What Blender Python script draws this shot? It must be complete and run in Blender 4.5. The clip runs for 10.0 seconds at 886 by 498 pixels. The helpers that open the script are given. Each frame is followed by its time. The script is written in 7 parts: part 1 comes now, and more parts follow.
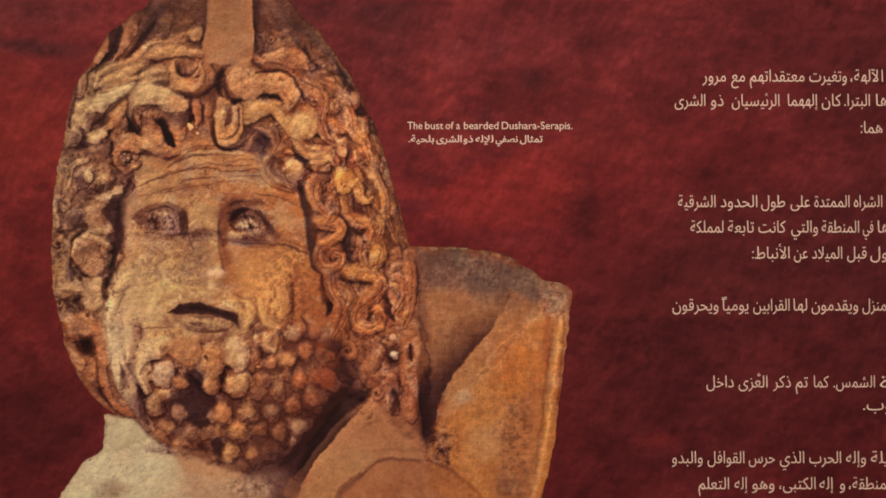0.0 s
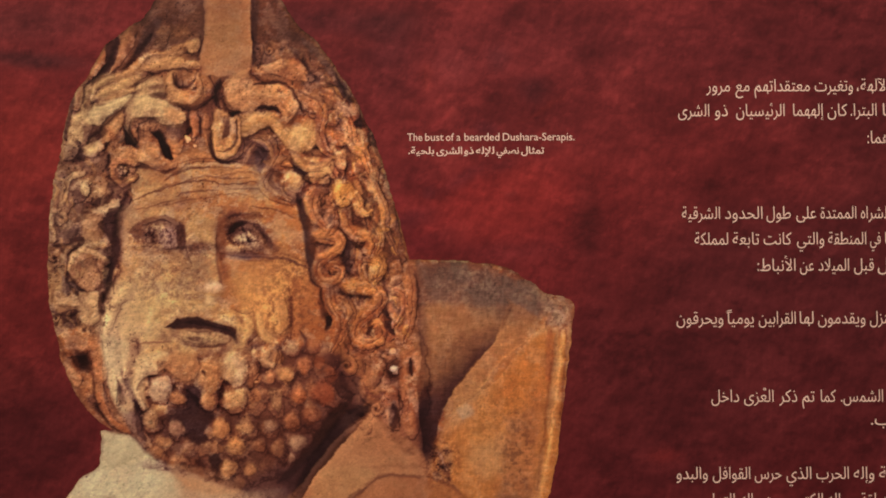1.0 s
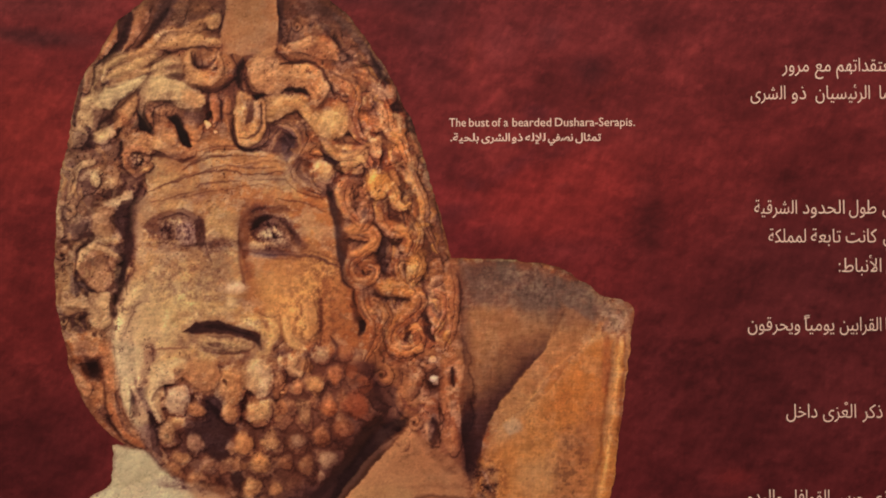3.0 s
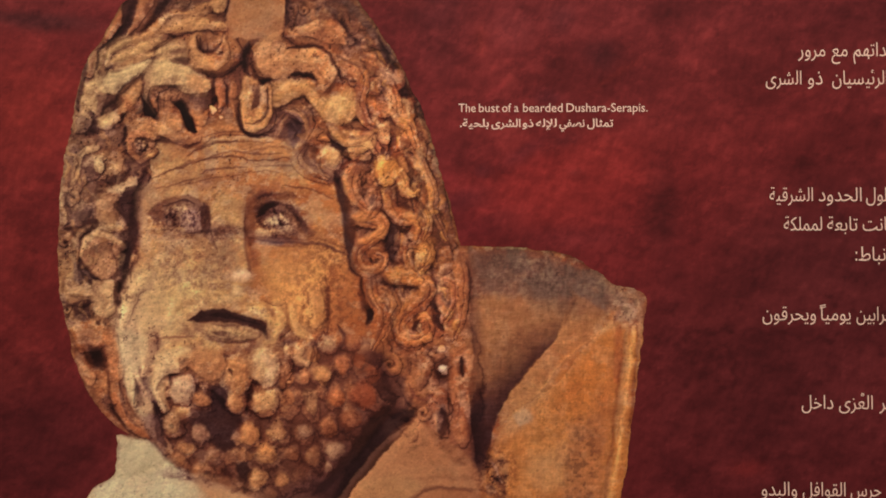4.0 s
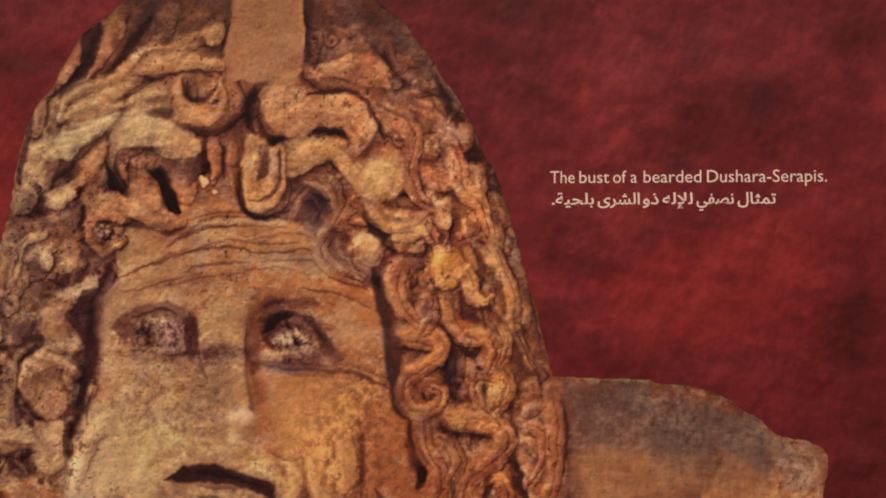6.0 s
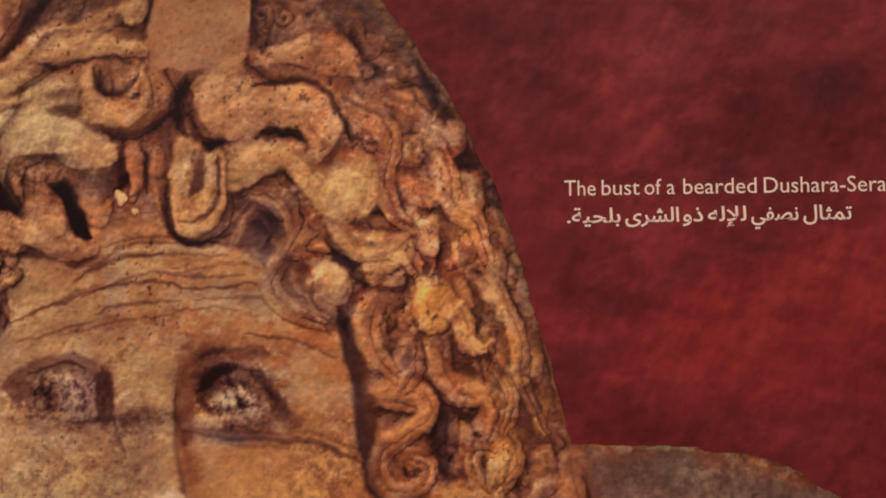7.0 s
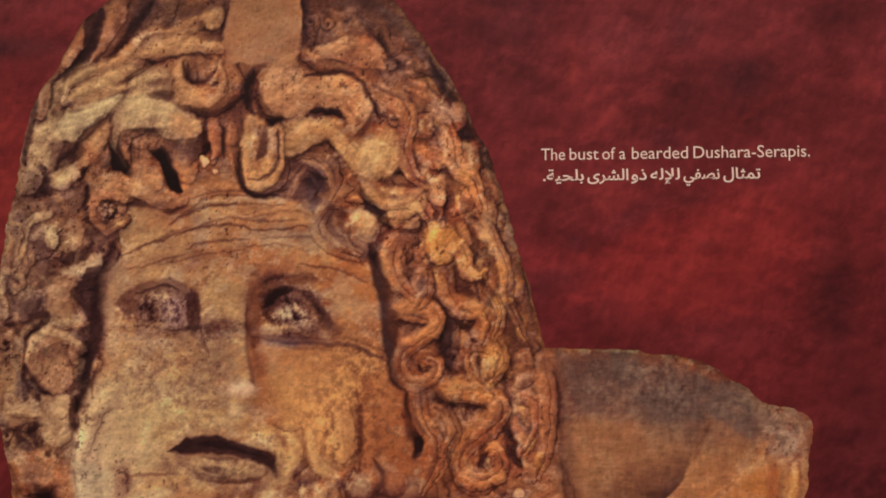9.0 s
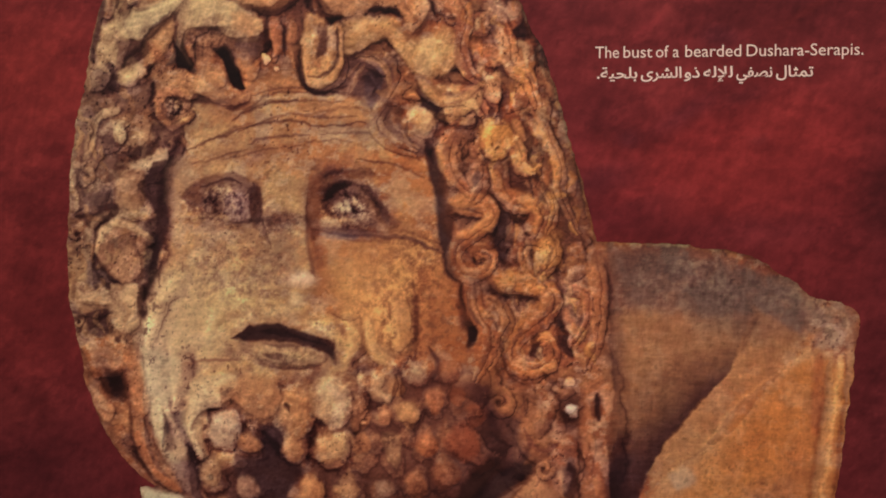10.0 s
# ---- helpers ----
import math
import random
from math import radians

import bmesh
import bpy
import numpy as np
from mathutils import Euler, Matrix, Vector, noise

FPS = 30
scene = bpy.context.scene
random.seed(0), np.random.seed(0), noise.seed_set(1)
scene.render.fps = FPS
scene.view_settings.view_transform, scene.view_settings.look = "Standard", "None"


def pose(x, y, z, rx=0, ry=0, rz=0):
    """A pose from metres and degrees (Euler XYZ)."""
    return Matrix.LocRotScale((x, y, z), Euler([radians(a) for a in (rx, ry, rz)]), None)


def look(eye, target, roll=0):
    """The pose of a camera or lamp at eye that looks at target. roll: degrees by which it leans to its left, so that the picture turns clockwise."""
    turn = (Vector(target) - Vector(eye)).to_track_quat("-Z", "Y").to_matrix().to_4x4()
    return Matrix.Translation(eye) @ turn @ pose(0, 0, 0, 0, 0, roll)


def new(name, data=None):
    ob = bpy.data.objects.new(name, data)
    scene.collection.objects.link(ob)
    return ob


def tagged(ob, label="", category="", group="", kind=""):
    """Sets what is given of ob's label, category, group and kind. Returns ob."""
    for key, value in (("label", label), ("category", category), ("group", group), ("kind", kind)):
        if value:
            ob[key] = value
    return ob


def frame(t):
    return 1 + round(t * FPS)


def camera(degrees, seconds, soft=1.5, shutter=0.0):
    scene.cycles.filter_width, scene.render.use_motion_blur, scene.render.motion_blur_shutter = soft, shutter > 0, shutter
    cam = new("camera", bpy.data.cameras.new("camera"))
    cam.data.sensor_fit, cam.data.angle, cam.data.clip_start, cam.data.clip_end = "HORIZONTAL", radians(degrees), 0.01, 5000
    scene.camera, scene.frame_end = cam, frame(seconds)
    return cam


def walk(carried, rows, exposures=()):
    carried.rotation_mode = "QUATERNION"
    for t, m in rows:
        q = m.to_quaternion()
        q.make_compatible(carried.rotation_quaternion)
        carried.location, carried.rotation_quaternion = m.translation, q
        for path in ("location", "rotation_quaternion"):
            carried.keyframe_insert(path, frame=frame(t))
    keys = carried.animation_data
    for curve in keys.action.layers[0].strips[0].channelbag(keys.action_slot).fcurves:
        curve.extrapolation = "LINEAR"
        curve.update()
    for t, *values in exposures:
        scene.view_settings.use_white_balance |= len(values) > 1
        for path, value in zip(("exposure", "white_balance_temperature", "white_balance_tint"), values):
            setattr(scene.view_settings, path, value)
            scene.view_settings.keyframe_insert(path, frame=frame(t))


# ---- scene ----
cam = camera(49.6, 10.0, soft=1.8)
METRES, EYE, TILT, LEAN, TURN = 0.66, 1.5, 2.7, 0.0, -4.4
ROWS = [
    (0.0, 0.0, 0.0, 0.0, -0.0, -0.0, -0.0),
    (0.5, 0.0109, 0.0072, 0.0018, 0.07, 0.19, 0.07),
    (1.0, 0.0087, 0.0167, 0.0112, 0.41, 0.29, 0.13),
    (1.5, 0.0017, 0.0581, 0.0149, 0.91, 0.24, 0.13),
    (2.0, -0.0146, 0.0993, 0.0216, 1.4, 0.05, 0.06),
    (2.5, -0.0156, 0.1246, 0.0248, 1.69, -0.18, 0.02),
    (4.0, -0.0242, 0.1613, 0.0108, 2.14, -0.55, -0.12),
    (4.5, -0.0232, 0.1712, 0.0058, 2.56, -0.44, -0.07),
    (5.0, -0.035, 0.2246, 0.0193, 3.72, 0.12, -0.12),
    (5.5, -0.0251, 0.3684, 0.0591, 5.58, 0.98, -0.27),
    (5.7, -0.0346, 0.4238, 0.0811, 6.17, 0.55, -0.39),
    (6.8, -0.0772, 0.6778, 0.1072, 5.67, 1.72, 0.18),
    (7.0, -0.0715, 0.6852, 0.1106, 5.23, 1.8, 0.27),
    (7.5, -0.0593, 0.6513, 0.1102, 4.79, 1.81, 0.37),
    (8.0, -0.0538, 0.5989, 0.1041, 4.95, 1.77, 0.35),
    (8.5, -0.054, 0.5327, 0.0897, 5.39, 1.56, 0.27),
    (9.0, -0.0457, 0.4871, 0.0759, 6.09, 0.86, 0.08),
    (9.5, -0.059, 0.4787, 0.0417, 7.06, -0.44, -0.21),
    (10.0, -0.0643, 0.4617, 0.0186, 7.9, -1.52, -0.38),
]
EXPOSURES = [(0.0, 0.04, 6850, 10), (4.5, 0.02, 6750, 10), (5.5, -0.05, 6650, 10), (7.0, -0.20, 6500, 10), (8.0, -0.20, 6400, 10), (9.0, -0.13, 6250, 8), (10.0, -0.07, 6050, 6)]
walk(cam, [(t, pose(0, 0, EYE, TILT, LEAN, TURN) @ pose(METRES * x, METRES * y, METRES * z, 90 + pitch, roll, yaw)) for t, x, y, z, yaw, pitch, roll in ROWS], EXPOSURES)

WALL_Y = 0.90          # the wall's face
FRONT = 0.866          # the panel's printed face

# ---- light: a dim room, warm lamps assumed out of view above and in front of the panel ----
world = bpy.data.worlds.new("world")
world.use_nodes = True
scene.world = world
world.node_tree.nodes["Background"].inputs[0].default_value = (1.0, 0.86, 0.72, 1)
world.node_tree.nodes["Background"].inputs[1].default_value = 0.05


def assumed_lamp(x, y, energy, size):
    data = bpy.data.lights.new("assumed_lamp", "AREA")
    data.shape, data.size, data.size_y, data.energy = "RECTANGLE", size, 0.25, energy
    data.color = (1.0, 0.88, 0.74)
    ob = new("assumed_lamp", data)
    ob.matrix_world = look((x, y, 2.74), (x, FRONT, 1.5))
    return ob


# added sources; the left one is stronger, to balance the panel's brightness
assumed_lamp(-0.55, -1.15, 40, 0.9)
assumed_lamp(0.85, -1.15, 23, 0.9)

# ---- materials ----


def material(name):
    m = bpy.data.materials.new(name)
    m.use_nodes = True
    t = m.node_tree
    return m, t, t.nodes["Principled BSDF"]


def node(t, kind, **kw):
    n = t.nodes.new(kind)
    for key, value in kw.items():
        n.inputs[key.replace("_", " ")].default_value = value
    return n


def plain(name, colour, rough=0.6, vary=0.12, scale=6.0, bump=0.15, fine=140.0):
    """Painted or plastered surface with stains at a large scale and grain at a small one."""
    m, t, p = material(name)
    co = t.nodes.new("ShaderNodeTexCoord")
    big = node(t, "ShaderNodeTexNoise", Scale=scale, Detail=5.0, Roughness=0.6)
    small = node(t, "ShaderNodeTexNoise", Scale=fine, Detail=3.0)
    for n in (big, small):
        t.links.new(co.outputs["Object"], n.inputs["Vector"])
    mix = t.nodes.new("ShaderNodeMix")
    mix.data_type = "RGBA"
    mix.inputs[6].default_value = (*[c * (1 - vary) for c in colour], 1)
    mix.inputs[7].default_value = (*[min(1, c * (1 + vary)) for c in colour], 1)
    t.links.new(big.outputs["Fac"], mix.inputs[0])
    t.links.new(mix.outputs[2], p.inputs["Base Color"])
    b = node(t, "ShaderNodeBump", Strength=bump, Distance=0.002)
    t.links.new(small.outputs["Fac"], b.inputs["Height"])
    t.links.new(b.outputs["Normal"], p.inputs["Normal"])
    p.inputs["Roughness"].default_value = rough
    return m


def print_material(name, weave=0.05):
    """Printed film: ink from the sheet's own colours, with the printer's fine grain and a faint woven relief."""
    m, t, p = material(name)
    ink = t.nodes.new("ShaderNodeVertexColor")
    ink.layer_name = "ink"
    co = t.nodes.new("ShaderNodeTexCoord")
    mp = t.nodes.new("ShaderNodeMapping")
    mp.inputs["Scale"].default_value = (1.0, 1.0, 1.25)
    grain = node(t, "ShaderNodeTexNoise", Scale=520.0, Detail=4.0, Roughness=0.65)
    blot = node(t, "ShaderNodeTexNoise", Scale=60.0, Detail=5.0, Roughness=0.6)
    t.links.new(co.outputs["Object"], mp.inputs["Vector"])
    t.links.new(mp.outputs["Vector"], grain.inputs["Vector"])
    t.links.new(co.outputs["Object"], blot.inputs["Vector"])
    add = t.nodes.new("ShaderNodeMath")
    add.operation = "MULTIPLY_ADD"
    t.links.new(blot.outputs["Fac"], add.inputs[0])
    add.inputs[1].default_value = 0.6
    t.links.new(grain.outputs["Fac"], add.inputs[2])
    ramp = t.nodes.new("ShaderNodeMapRange")
    for i, v in ((1, 0.45), (2, 1.15), (3, 1 - 4 * weave), (4, 1 + 4 * weave)):
        ramp.inputs[i].default_value = v
    t.links.new(add.outputs[0], ramp.inputs[0])
    mul = t.nodes.new("ShaderNodeVectorMath")
    mul.operation = "SCALE"
    t.links.new(ink.outputs["Color"], mul.inputs[0])
    t.links.new(ramp.outputs[0], mul.inputs["Scale"])
    t.links.new(mul.outputs[0], p.inputs["Base Color"])
    b = node(t, "ShaderNodeBump", Strength=0.05, Distance=0.0005)
    t.links.new(grain.outputs["Fac"], b.inputs["Height"])
    t.links.new(b.outputs["Normal"], p.inputs["Normal"])
    p.inputs["Roughness"].default_value = 0.62
    p.inputs["Specular IOR Level"].default_value = 0.10
    return m


WALL = plain("wall_paint", (0.24, 0.20, 0.17), 0.8)
FLOOR = plain("floor_stone", (0.22, 0.18, 0.15), 0.45, 0.25, 3.0)
CEILING = plain("ceiling_paint", (0.35, 0.32, 0.28), 0.85)
BOARD = plain("panel_edge", (0.10, 0.03, 0.03), 0.5)
LETTERING = plain("lettering_ink", (0.96, 0.70, 0.62), 0.6, 0.06, 90.0, 0.05, 700.0)
STONE_PRINT = print_material("stone_print_ink", 0.03)
RED_PRINT = print_material("red_print_ink", 0.035)


# ---- the room ----
def link(name, bm, mat, parent=None):
    me = bpy.data.meshes.new(name)
    bm.to_mesh(me)
    bm.free()
    me.materials.append(mat)
    ob = new(name, me)
    ob.parent = parent
    return ob


def part(name, bm, mat, parent, label=""):
    return tagged(link(name, bm, mat, parent), label)


def box(x0, x1, y0, y1, z0, z1, bevel=0.0):
    bm = bmesh.new()
    bmesh.ops.create_cube(bm, size=1.0, matrix=Matrix.LocRotScale(((x0 + x1) / 2, (y0 + y1) / 2, (z0 + z1) / 2), None, (x1 - x0, y1 - y0, z1 - z0)))
    if bevel:
        bmesh.ops.bevel(bm, geom=bm.edges[:], offset=bevel, segments=2, affect="EDGES")
    return bm


X0, X1, Y0, H = -2.4, 3.2, -3.4, 2.8
tagged(link("wall_north", box(X0 - 0.2, X1 + 0.2, WALL_Y, WALL_Y + 0.2, 0, H), WALL), "plain beige plastered wall behind the printed panel", "wall", kind="structure")
tagged(link("wall_south", box(X0 - 0.2, X1 + 0.2, Y0 - 0.2, Y0, 0, H), WALL), "plain beige plastered wall closing the room", "wall", kind="structure")
tagged(link("wall_west", box(X0 - 0.2, X0, Y0, WALL_Y, 0, H), WALL), "plain beige plastered side wall of the room", "wall", kind="structure")
tagged(link("wall_east", box(X1, X1 + 0.2, Y0, WALL_Y, 0, H), WALL), "plain beige plastered side wall of the room", "wall", kind="structure")
tagged(link("floor", box(X0 - 0.2, X1 + 0.2, Y0 - 0.2, WALL_Y + 0.2, -0.2, 0), FLOOR), "dull brown stone floor of the exhibition room", "floor", kind="structure")
tagged(link("ceiling", box(X0 - 0.2, X1 + 0.2, Y0 - 0.2, WALL_Y + 0.2, H, H + 0.2), CEILING), "plain off-white painted ceiling", "ceiling", kind="structure")

# ---- the panel: a board with a printed face ----
PANEL_X0, PANEL_X1, PANEL_Z0, PANEL_Z1 = -0.58, 0.55, 1.18, 1.98
panel = tagged(new("information_panel"), "dark red printed information panel with a stone bust and cream lettering", "panel")
panel.location = (0, 0, 0)
part("board", box(PANEL_X0, PANEL_X1, FRONT + 0.003, WALL_Y, PANEL_Z0, PANEL_Z1, 0.003), BOARD, panel, "dark red backing board fixed to the wall")

# The artboard: design units in which the picture and the lettering were laid out, x to the right and y down, about half a millimetre each.
ART = (0.000499308, 1.80981e-06, -0.32714, -6.65468e-05, -0.000459488, 1.76063, -4.43645e-05, 2.71601e-05)


def board(x, y):
    """Artboard units to metres on the panel: across and up."""
    w = ART[6] * x + ART[7] * y + 1
    return (ART[0] * x + ART[1] * y + ART[2]) / w, (ART[3] * x + ART[4] * y + ART[5]) / w


def artboard(u, z):
    """Metres on the panel to artboard units."""
    m = np.linalg.inv(np.array([[ART[0], ART[1], ART[2]], [ART[3], ART[4], ART[5]], [ART[6], ART[7], 1.0]]))
    w = m[2, 0] * u + m[2, 1] * z + m[2, 2]
    return (m[0, 0] * u + m[0, 1] * z + m[0, 2]) / w, (m[1, 0] * u + m[1, 1] * z + m[1, 2]) / w


# ---- inks ----
GAIN = (1.0, 1.02, 0.76)     # the lamps' cast, taken off so that an ink is named by the tone it shows under them


def ink(r, g, b):
    c = np.array([r, g, b], float) / 255
    return np.where(c < 0.04045, c / 12.92, ((c + 0.055) / 1.055) ** 2.4) / np.array(GAIN)


def fbm(nx, ny, step, octaves=4, seed=0, stretch=1.0, fall=0.55):
    """Smooth noise over an nx by ny sheet, -1 to 1 or so; step: size of the largest grain in samples."""
    rng = np.random.default_rng(seed)
    out, amp = np.zeros((ny, nx)), 1.0
    for _ in range(octaves):
        sx, sy = max(step * stretch, 1.0), max(step, 1.0)
        g = rng.uniform(-1, 1, (int(ny / sy) + 3, int(nx / sx) + 3))
        yy, xx = np.arange(ny) / sy, np.arange(nx) / sx
        iy, ix = yy.astype(int), xx.astype(int)
        fy, fx = yy - iy, xx - ix
        fy, fx = (fy * fy * (3 - 2 * fy))[:, None], (fx * fx * (3 - 2 * fx))[None, :]
        a, b = g[iy][:, ix], g[iy][:, ix + 1]
        c, d = g[iy + 1][:, ix], g[iy + 1][:, ix + 1]
        out += amp * ((a * (1 - fx) + b * fx) * (1 - fy) + (c * (1 - fx) + d * fx) * fy)
        amp, step = amp * fall, step / 2.1
    return out


def path_points(text, step=3.0):
    """A smooth line through the places named as 'x,y x,y ...'."""
    p = np.array([[float(v) for v in q.split(",")] for q in text.split()])
    if len(p) < 3:
        n = max(2, int(np.hypot(*(p[-1] - p[0])) / step))
        return p[0] + (p[-1] - p[0]) * np.linspace(0, 1, n)[:, None]
    e = np.vstack([2 * p[0] - p[1], p, 2 * p[-1] - p[-2]])
    out = []
    for i in range(1, len(e) - 2):
        n = max(2, int(np.hypot(*(e[i + 1] - e[i])) / step))
        t = np.linspace(0, 1, n, endpoint=False)[:, None]
        out.append(0.5 * (2 * e[i] + (e[i + 1] - e[i - 1]) * t + (2 * e[i - 1] - 5 * e[i] + 4 * e[i + 1] - e[i + 2]) * t ** 2 + (3 * e[i] - e[i - 1] - 3 * e[i + 1] + e[i + 2]) * t ** 3))
    return np.vstack(out + [p[-1:]])


class Sheet:
    """A printed photograph in the making. The panel is flat: the lights and darks of the photographed stone are ink on it.
    paint: the ink's hue; tone: how dense it is laid; both on a grid of artboard units."""

    def __init__(self, x0, y0, x1, y1, step, colour):
        self.x0, self.y0, self.step = x0, y0, step
        self.bend, self.art = 1.0, None
        self.nx, self.ny = int((x1 - x0) / step) + 1, int((y1 - y0) / step) + 1
        self.x, self.y = x0 + step * np.arange(self.nx), y0 + step * np.arange(self.ny)
        self.paint = np.tile(ink(*colour), (self.ny, self.nx, 1))
        self.tone = np.ones((self.ny, self.nx))
        self.mask = np.zeros((self.ny, self.nx))
        self.wx = fbm(self.nx, self.ny, 26 / step, 3, 11) * 2.2 + fbm(self.nx, self.ny, 6 / step, 2, 13) * 0.9
        self.wy = fbm(self.nx, self.ny, 26 / step, 3, 12) * 2.2 + fbm(self.nx, self.ny, 6 / step, 2, 14) * 0.9
        self.grit = np.clip(1.6 * fbm(self.nx, self.ny, 7 / step, 3, 16, 1.0, 0.8), -1.5, 1.2)
        self.chip = fbm(self.nx, self.ny, 18 / step, 4, 15)

    def window(self, p, pad, bend=None):
        bend = self.bend if bend is None else bend
        i0 = max(0, int((p[:, 0].min() - pad - self.x0) / self.step))
        i1 = min(self.nx, int((p[:, 0].max() + pad - self.x0) / self.step) + 2)
        j0 = max(0, int((p[:, 1].min() - pad - self.y0) / self.step))
        j1 = min(self.ny, int((p[:, 1].max() + pad - self.y0) / self.step) + 2)
        if i1 <= i0 or j1 <= j0:
            return None
        s = (slice(j0, j1), slice(i0, i1))
        return s, self.x[None, i0:i1] + bend * self.wx[s], self.y[j0:j1, None] + bend * self.wy[s]

    def along(self, text, pad):
        """Distance to a line, on which side, how far along it, and the line's direction there."""
        p = path_points(text)
        w = self.window(p, pad)
        if w is None:
            return None
        s, X, Y = w
        best = np.full(X.shape, 1e9)
        side, way = np.zeros(X.shape), np.zeros(X.shape)
        dx, dy = np.zeros(X.shape), np.zeros(X.shape)
        n = len(p) - 1
        for k in range(n):
            a, v = p[k], p[k + 1] - p[k]
            q = v @ v + 1e-9
            t = np.clip(((X - a[0]) * v[0] + (Y - a[1]) * v[1]) / q, 0, 1)
            ex, ey = X - a[0] - t * v[0], Y - a[1] - t * v[1]
            d = ex * ex + ey * ey
            m = d < best
            best = np.where(m, d, best)
            side = np.where(m, np.sign(v[0] * ey - v[1] * ex), side)
            way = np.where(m, (k + t) / n, way)
            dx, dy = np.where(m, ex, dx), np.where(m, ey, dy)
        d = np.sqrt(best)
        return s, d, side, way, dx / (d + 1e-6), dy / (d + 1e-6)

    def inside(self, text, soft, bend=None):
        """Soft cover of a closed outline."""
        p = path_points(text)
        p = np.vstack([p, p[:1]])
        w = self.window(p, 3 * soft + 4, bend)
        if w is None:
            return None
        s, X, Y = w
        odd, best = np.zeros(X.shape, bool), np.full(X.shape, 1e9)
        for a, b in zip(p[:-1], p[1:]):
            v = b - a
            if abs(v[1]) > 1e-9:
                odd ^= ((a[1] > Y) != (b[1] > Y)) & (X < a[0] + (Y - a[1]) * v[0] / v[1])
            t = np.clip(((X - a[0]) * v[0] + (Y - a[1]) * v[1]) / (v @ v + 1e-9), 0, 1)
            best = np.minimum(best, (X - a[0] - t * v[0]) ** 2 + (Y - a[1] - t * v[1]) ** 2)
        d = np.sqrt(best) * np.where(odd, 1, -1)
        c = np.clip(d / (2 * soft) + 0.5, 0, 1)
        return s, c * c * (3 - 2 * c)

    def region(self, text, colour, soft=8.0, amount=1.0, tone=None):
        r = self.inside(text, soft)
        if r:
            s, c = r
            self.paint[s] += (ink(*colour) - self.paint[s]) * (amount * c)[..., None]
            if tone is not None:
                self.tone[s] += (tone - self.tone[s]) * c

    def mottle(self, x, y, rx, ry, amount=0.4, turn=0.0):
        """Broken, pitted surface inside an oval."""
        w = self.window(np.array([[x, y]], float), 2.2 * max(rx, ry))
        if w:
            s, X, Y = w
            a = radians(turn)
            ex, ey = X - x, Y - y
            u, v = (ex * math.cos(a) + ey * math.sin(a)) / rx, (-ex * math.sin(a) + ey * math.cos(a)) / ry
            self.tone[s] *= 1 + amount * self.grit[s] * np.exp(-(u * u + v * v) ** 1.5)

    def pool(self, text, tone, soft=2.0):
        """A dark hollow or patch of shade with its own outline, darkened in the ink's tone."""
        r = self.inside(text, soft)
        if r:
            s, c = r
            self.tone[s] += (np.minimum(tone, self.tone[s]) - self.tone[s]) * c

    def slab(self, text, w, tone=1.0, colour=None):
        """A carved form with its own outline, its edges rounded over w and lit from the upper left."""
        p = path_points(text)
        p = np.vstack([p, p[:1]])
        win = self.window(p, 1.2 * w + 4)
        if win is None:
            return
        s, X, Y = win
        odd, best = np.zeros(X.shape, bool), np.full(X.shape, 1e9)
        for a, b in zip(p[:-1], p[1:]):
            v = b - a
            if abs(v[1]) > 1e-9:
                odd ^= ((a[1] > Y) != (b[1] > Y)) & (X < a[0] + (Y - a[1]) * v[0] / v[1])
            t = np.clip(((X - a[0]) * v[0] + (Y - a[1]) * v[1]) / (v @ v + 1e-9), 0, 1)
            best = np.minimum(best, (X - a[0] - t * v[0]) ** 2 + (Y - a[1] - t * v[1]) ** 2)
        d = np.sqrt(best) * np.where(odd, 1, -1)
        gy, gx = np.gradient(d, self.step)
        lit = 0.60 * gx + 0.80 * gy
        edge = np.exp(-np.clip(d, 0, 99) / (0.55 * w))
        cuts = np.sin(np.clip(d, 0, 99) * 1.15 + 3.2 * self.chip[s])
        body = tone * (1.03 + 0.44 * lit * edge - 0.12 * edge + 0.12 * self.chip[s] + 0.03 * cuts + 0.06 * self.grit[s])
        out = np.clip(d / (2.6 + 0.55 * w * np.clip(lit + 0.25, 0, 1)) + 0.35, 0, 1)
        self.tone[s] *= 1 - 0.74 * np.exp(-np.clip(-d, 0, 99) / (0.40 * w)) * np.clip(0.30 - 0.9 * lit, 0, 1) * (1 - out)
        self.tone[s] += (0.64 * body + 0.36 * self.tone[s] - self.tone[s]) * out
        if colour:
            self.paint[s] += (ink(*colour) - self.paint[s]) * (0.6 * out)[..., None]

    def cut(self, text, soft=3.0):
        s, c = self.inside(text, soft, 0.8)
        self.mask[s] = np.maximum(self.mask[s], c)

    def blot(self, x, y, rx, ry, colour, amount=0.6, turn=0.0):
        p = np.array([[x, y]], float)
        w = self.window(p, 2.4 * max(rx, ry))
        if w:
            s, X, Y = w
            a = radians(turn)
            ex, ey = X - x, Y - y
            u, v = (ex * math.cos(a) + ey * math.sin(a)) / rx, (-ex * math.sin(a) + ey * math.cos(a)) / ry
            c = amount * np.exp(-(u * u + v * v) ** 1.3)
            self.paint[s] += (ink(*colour) - self.paint[s]) * c[..., None]

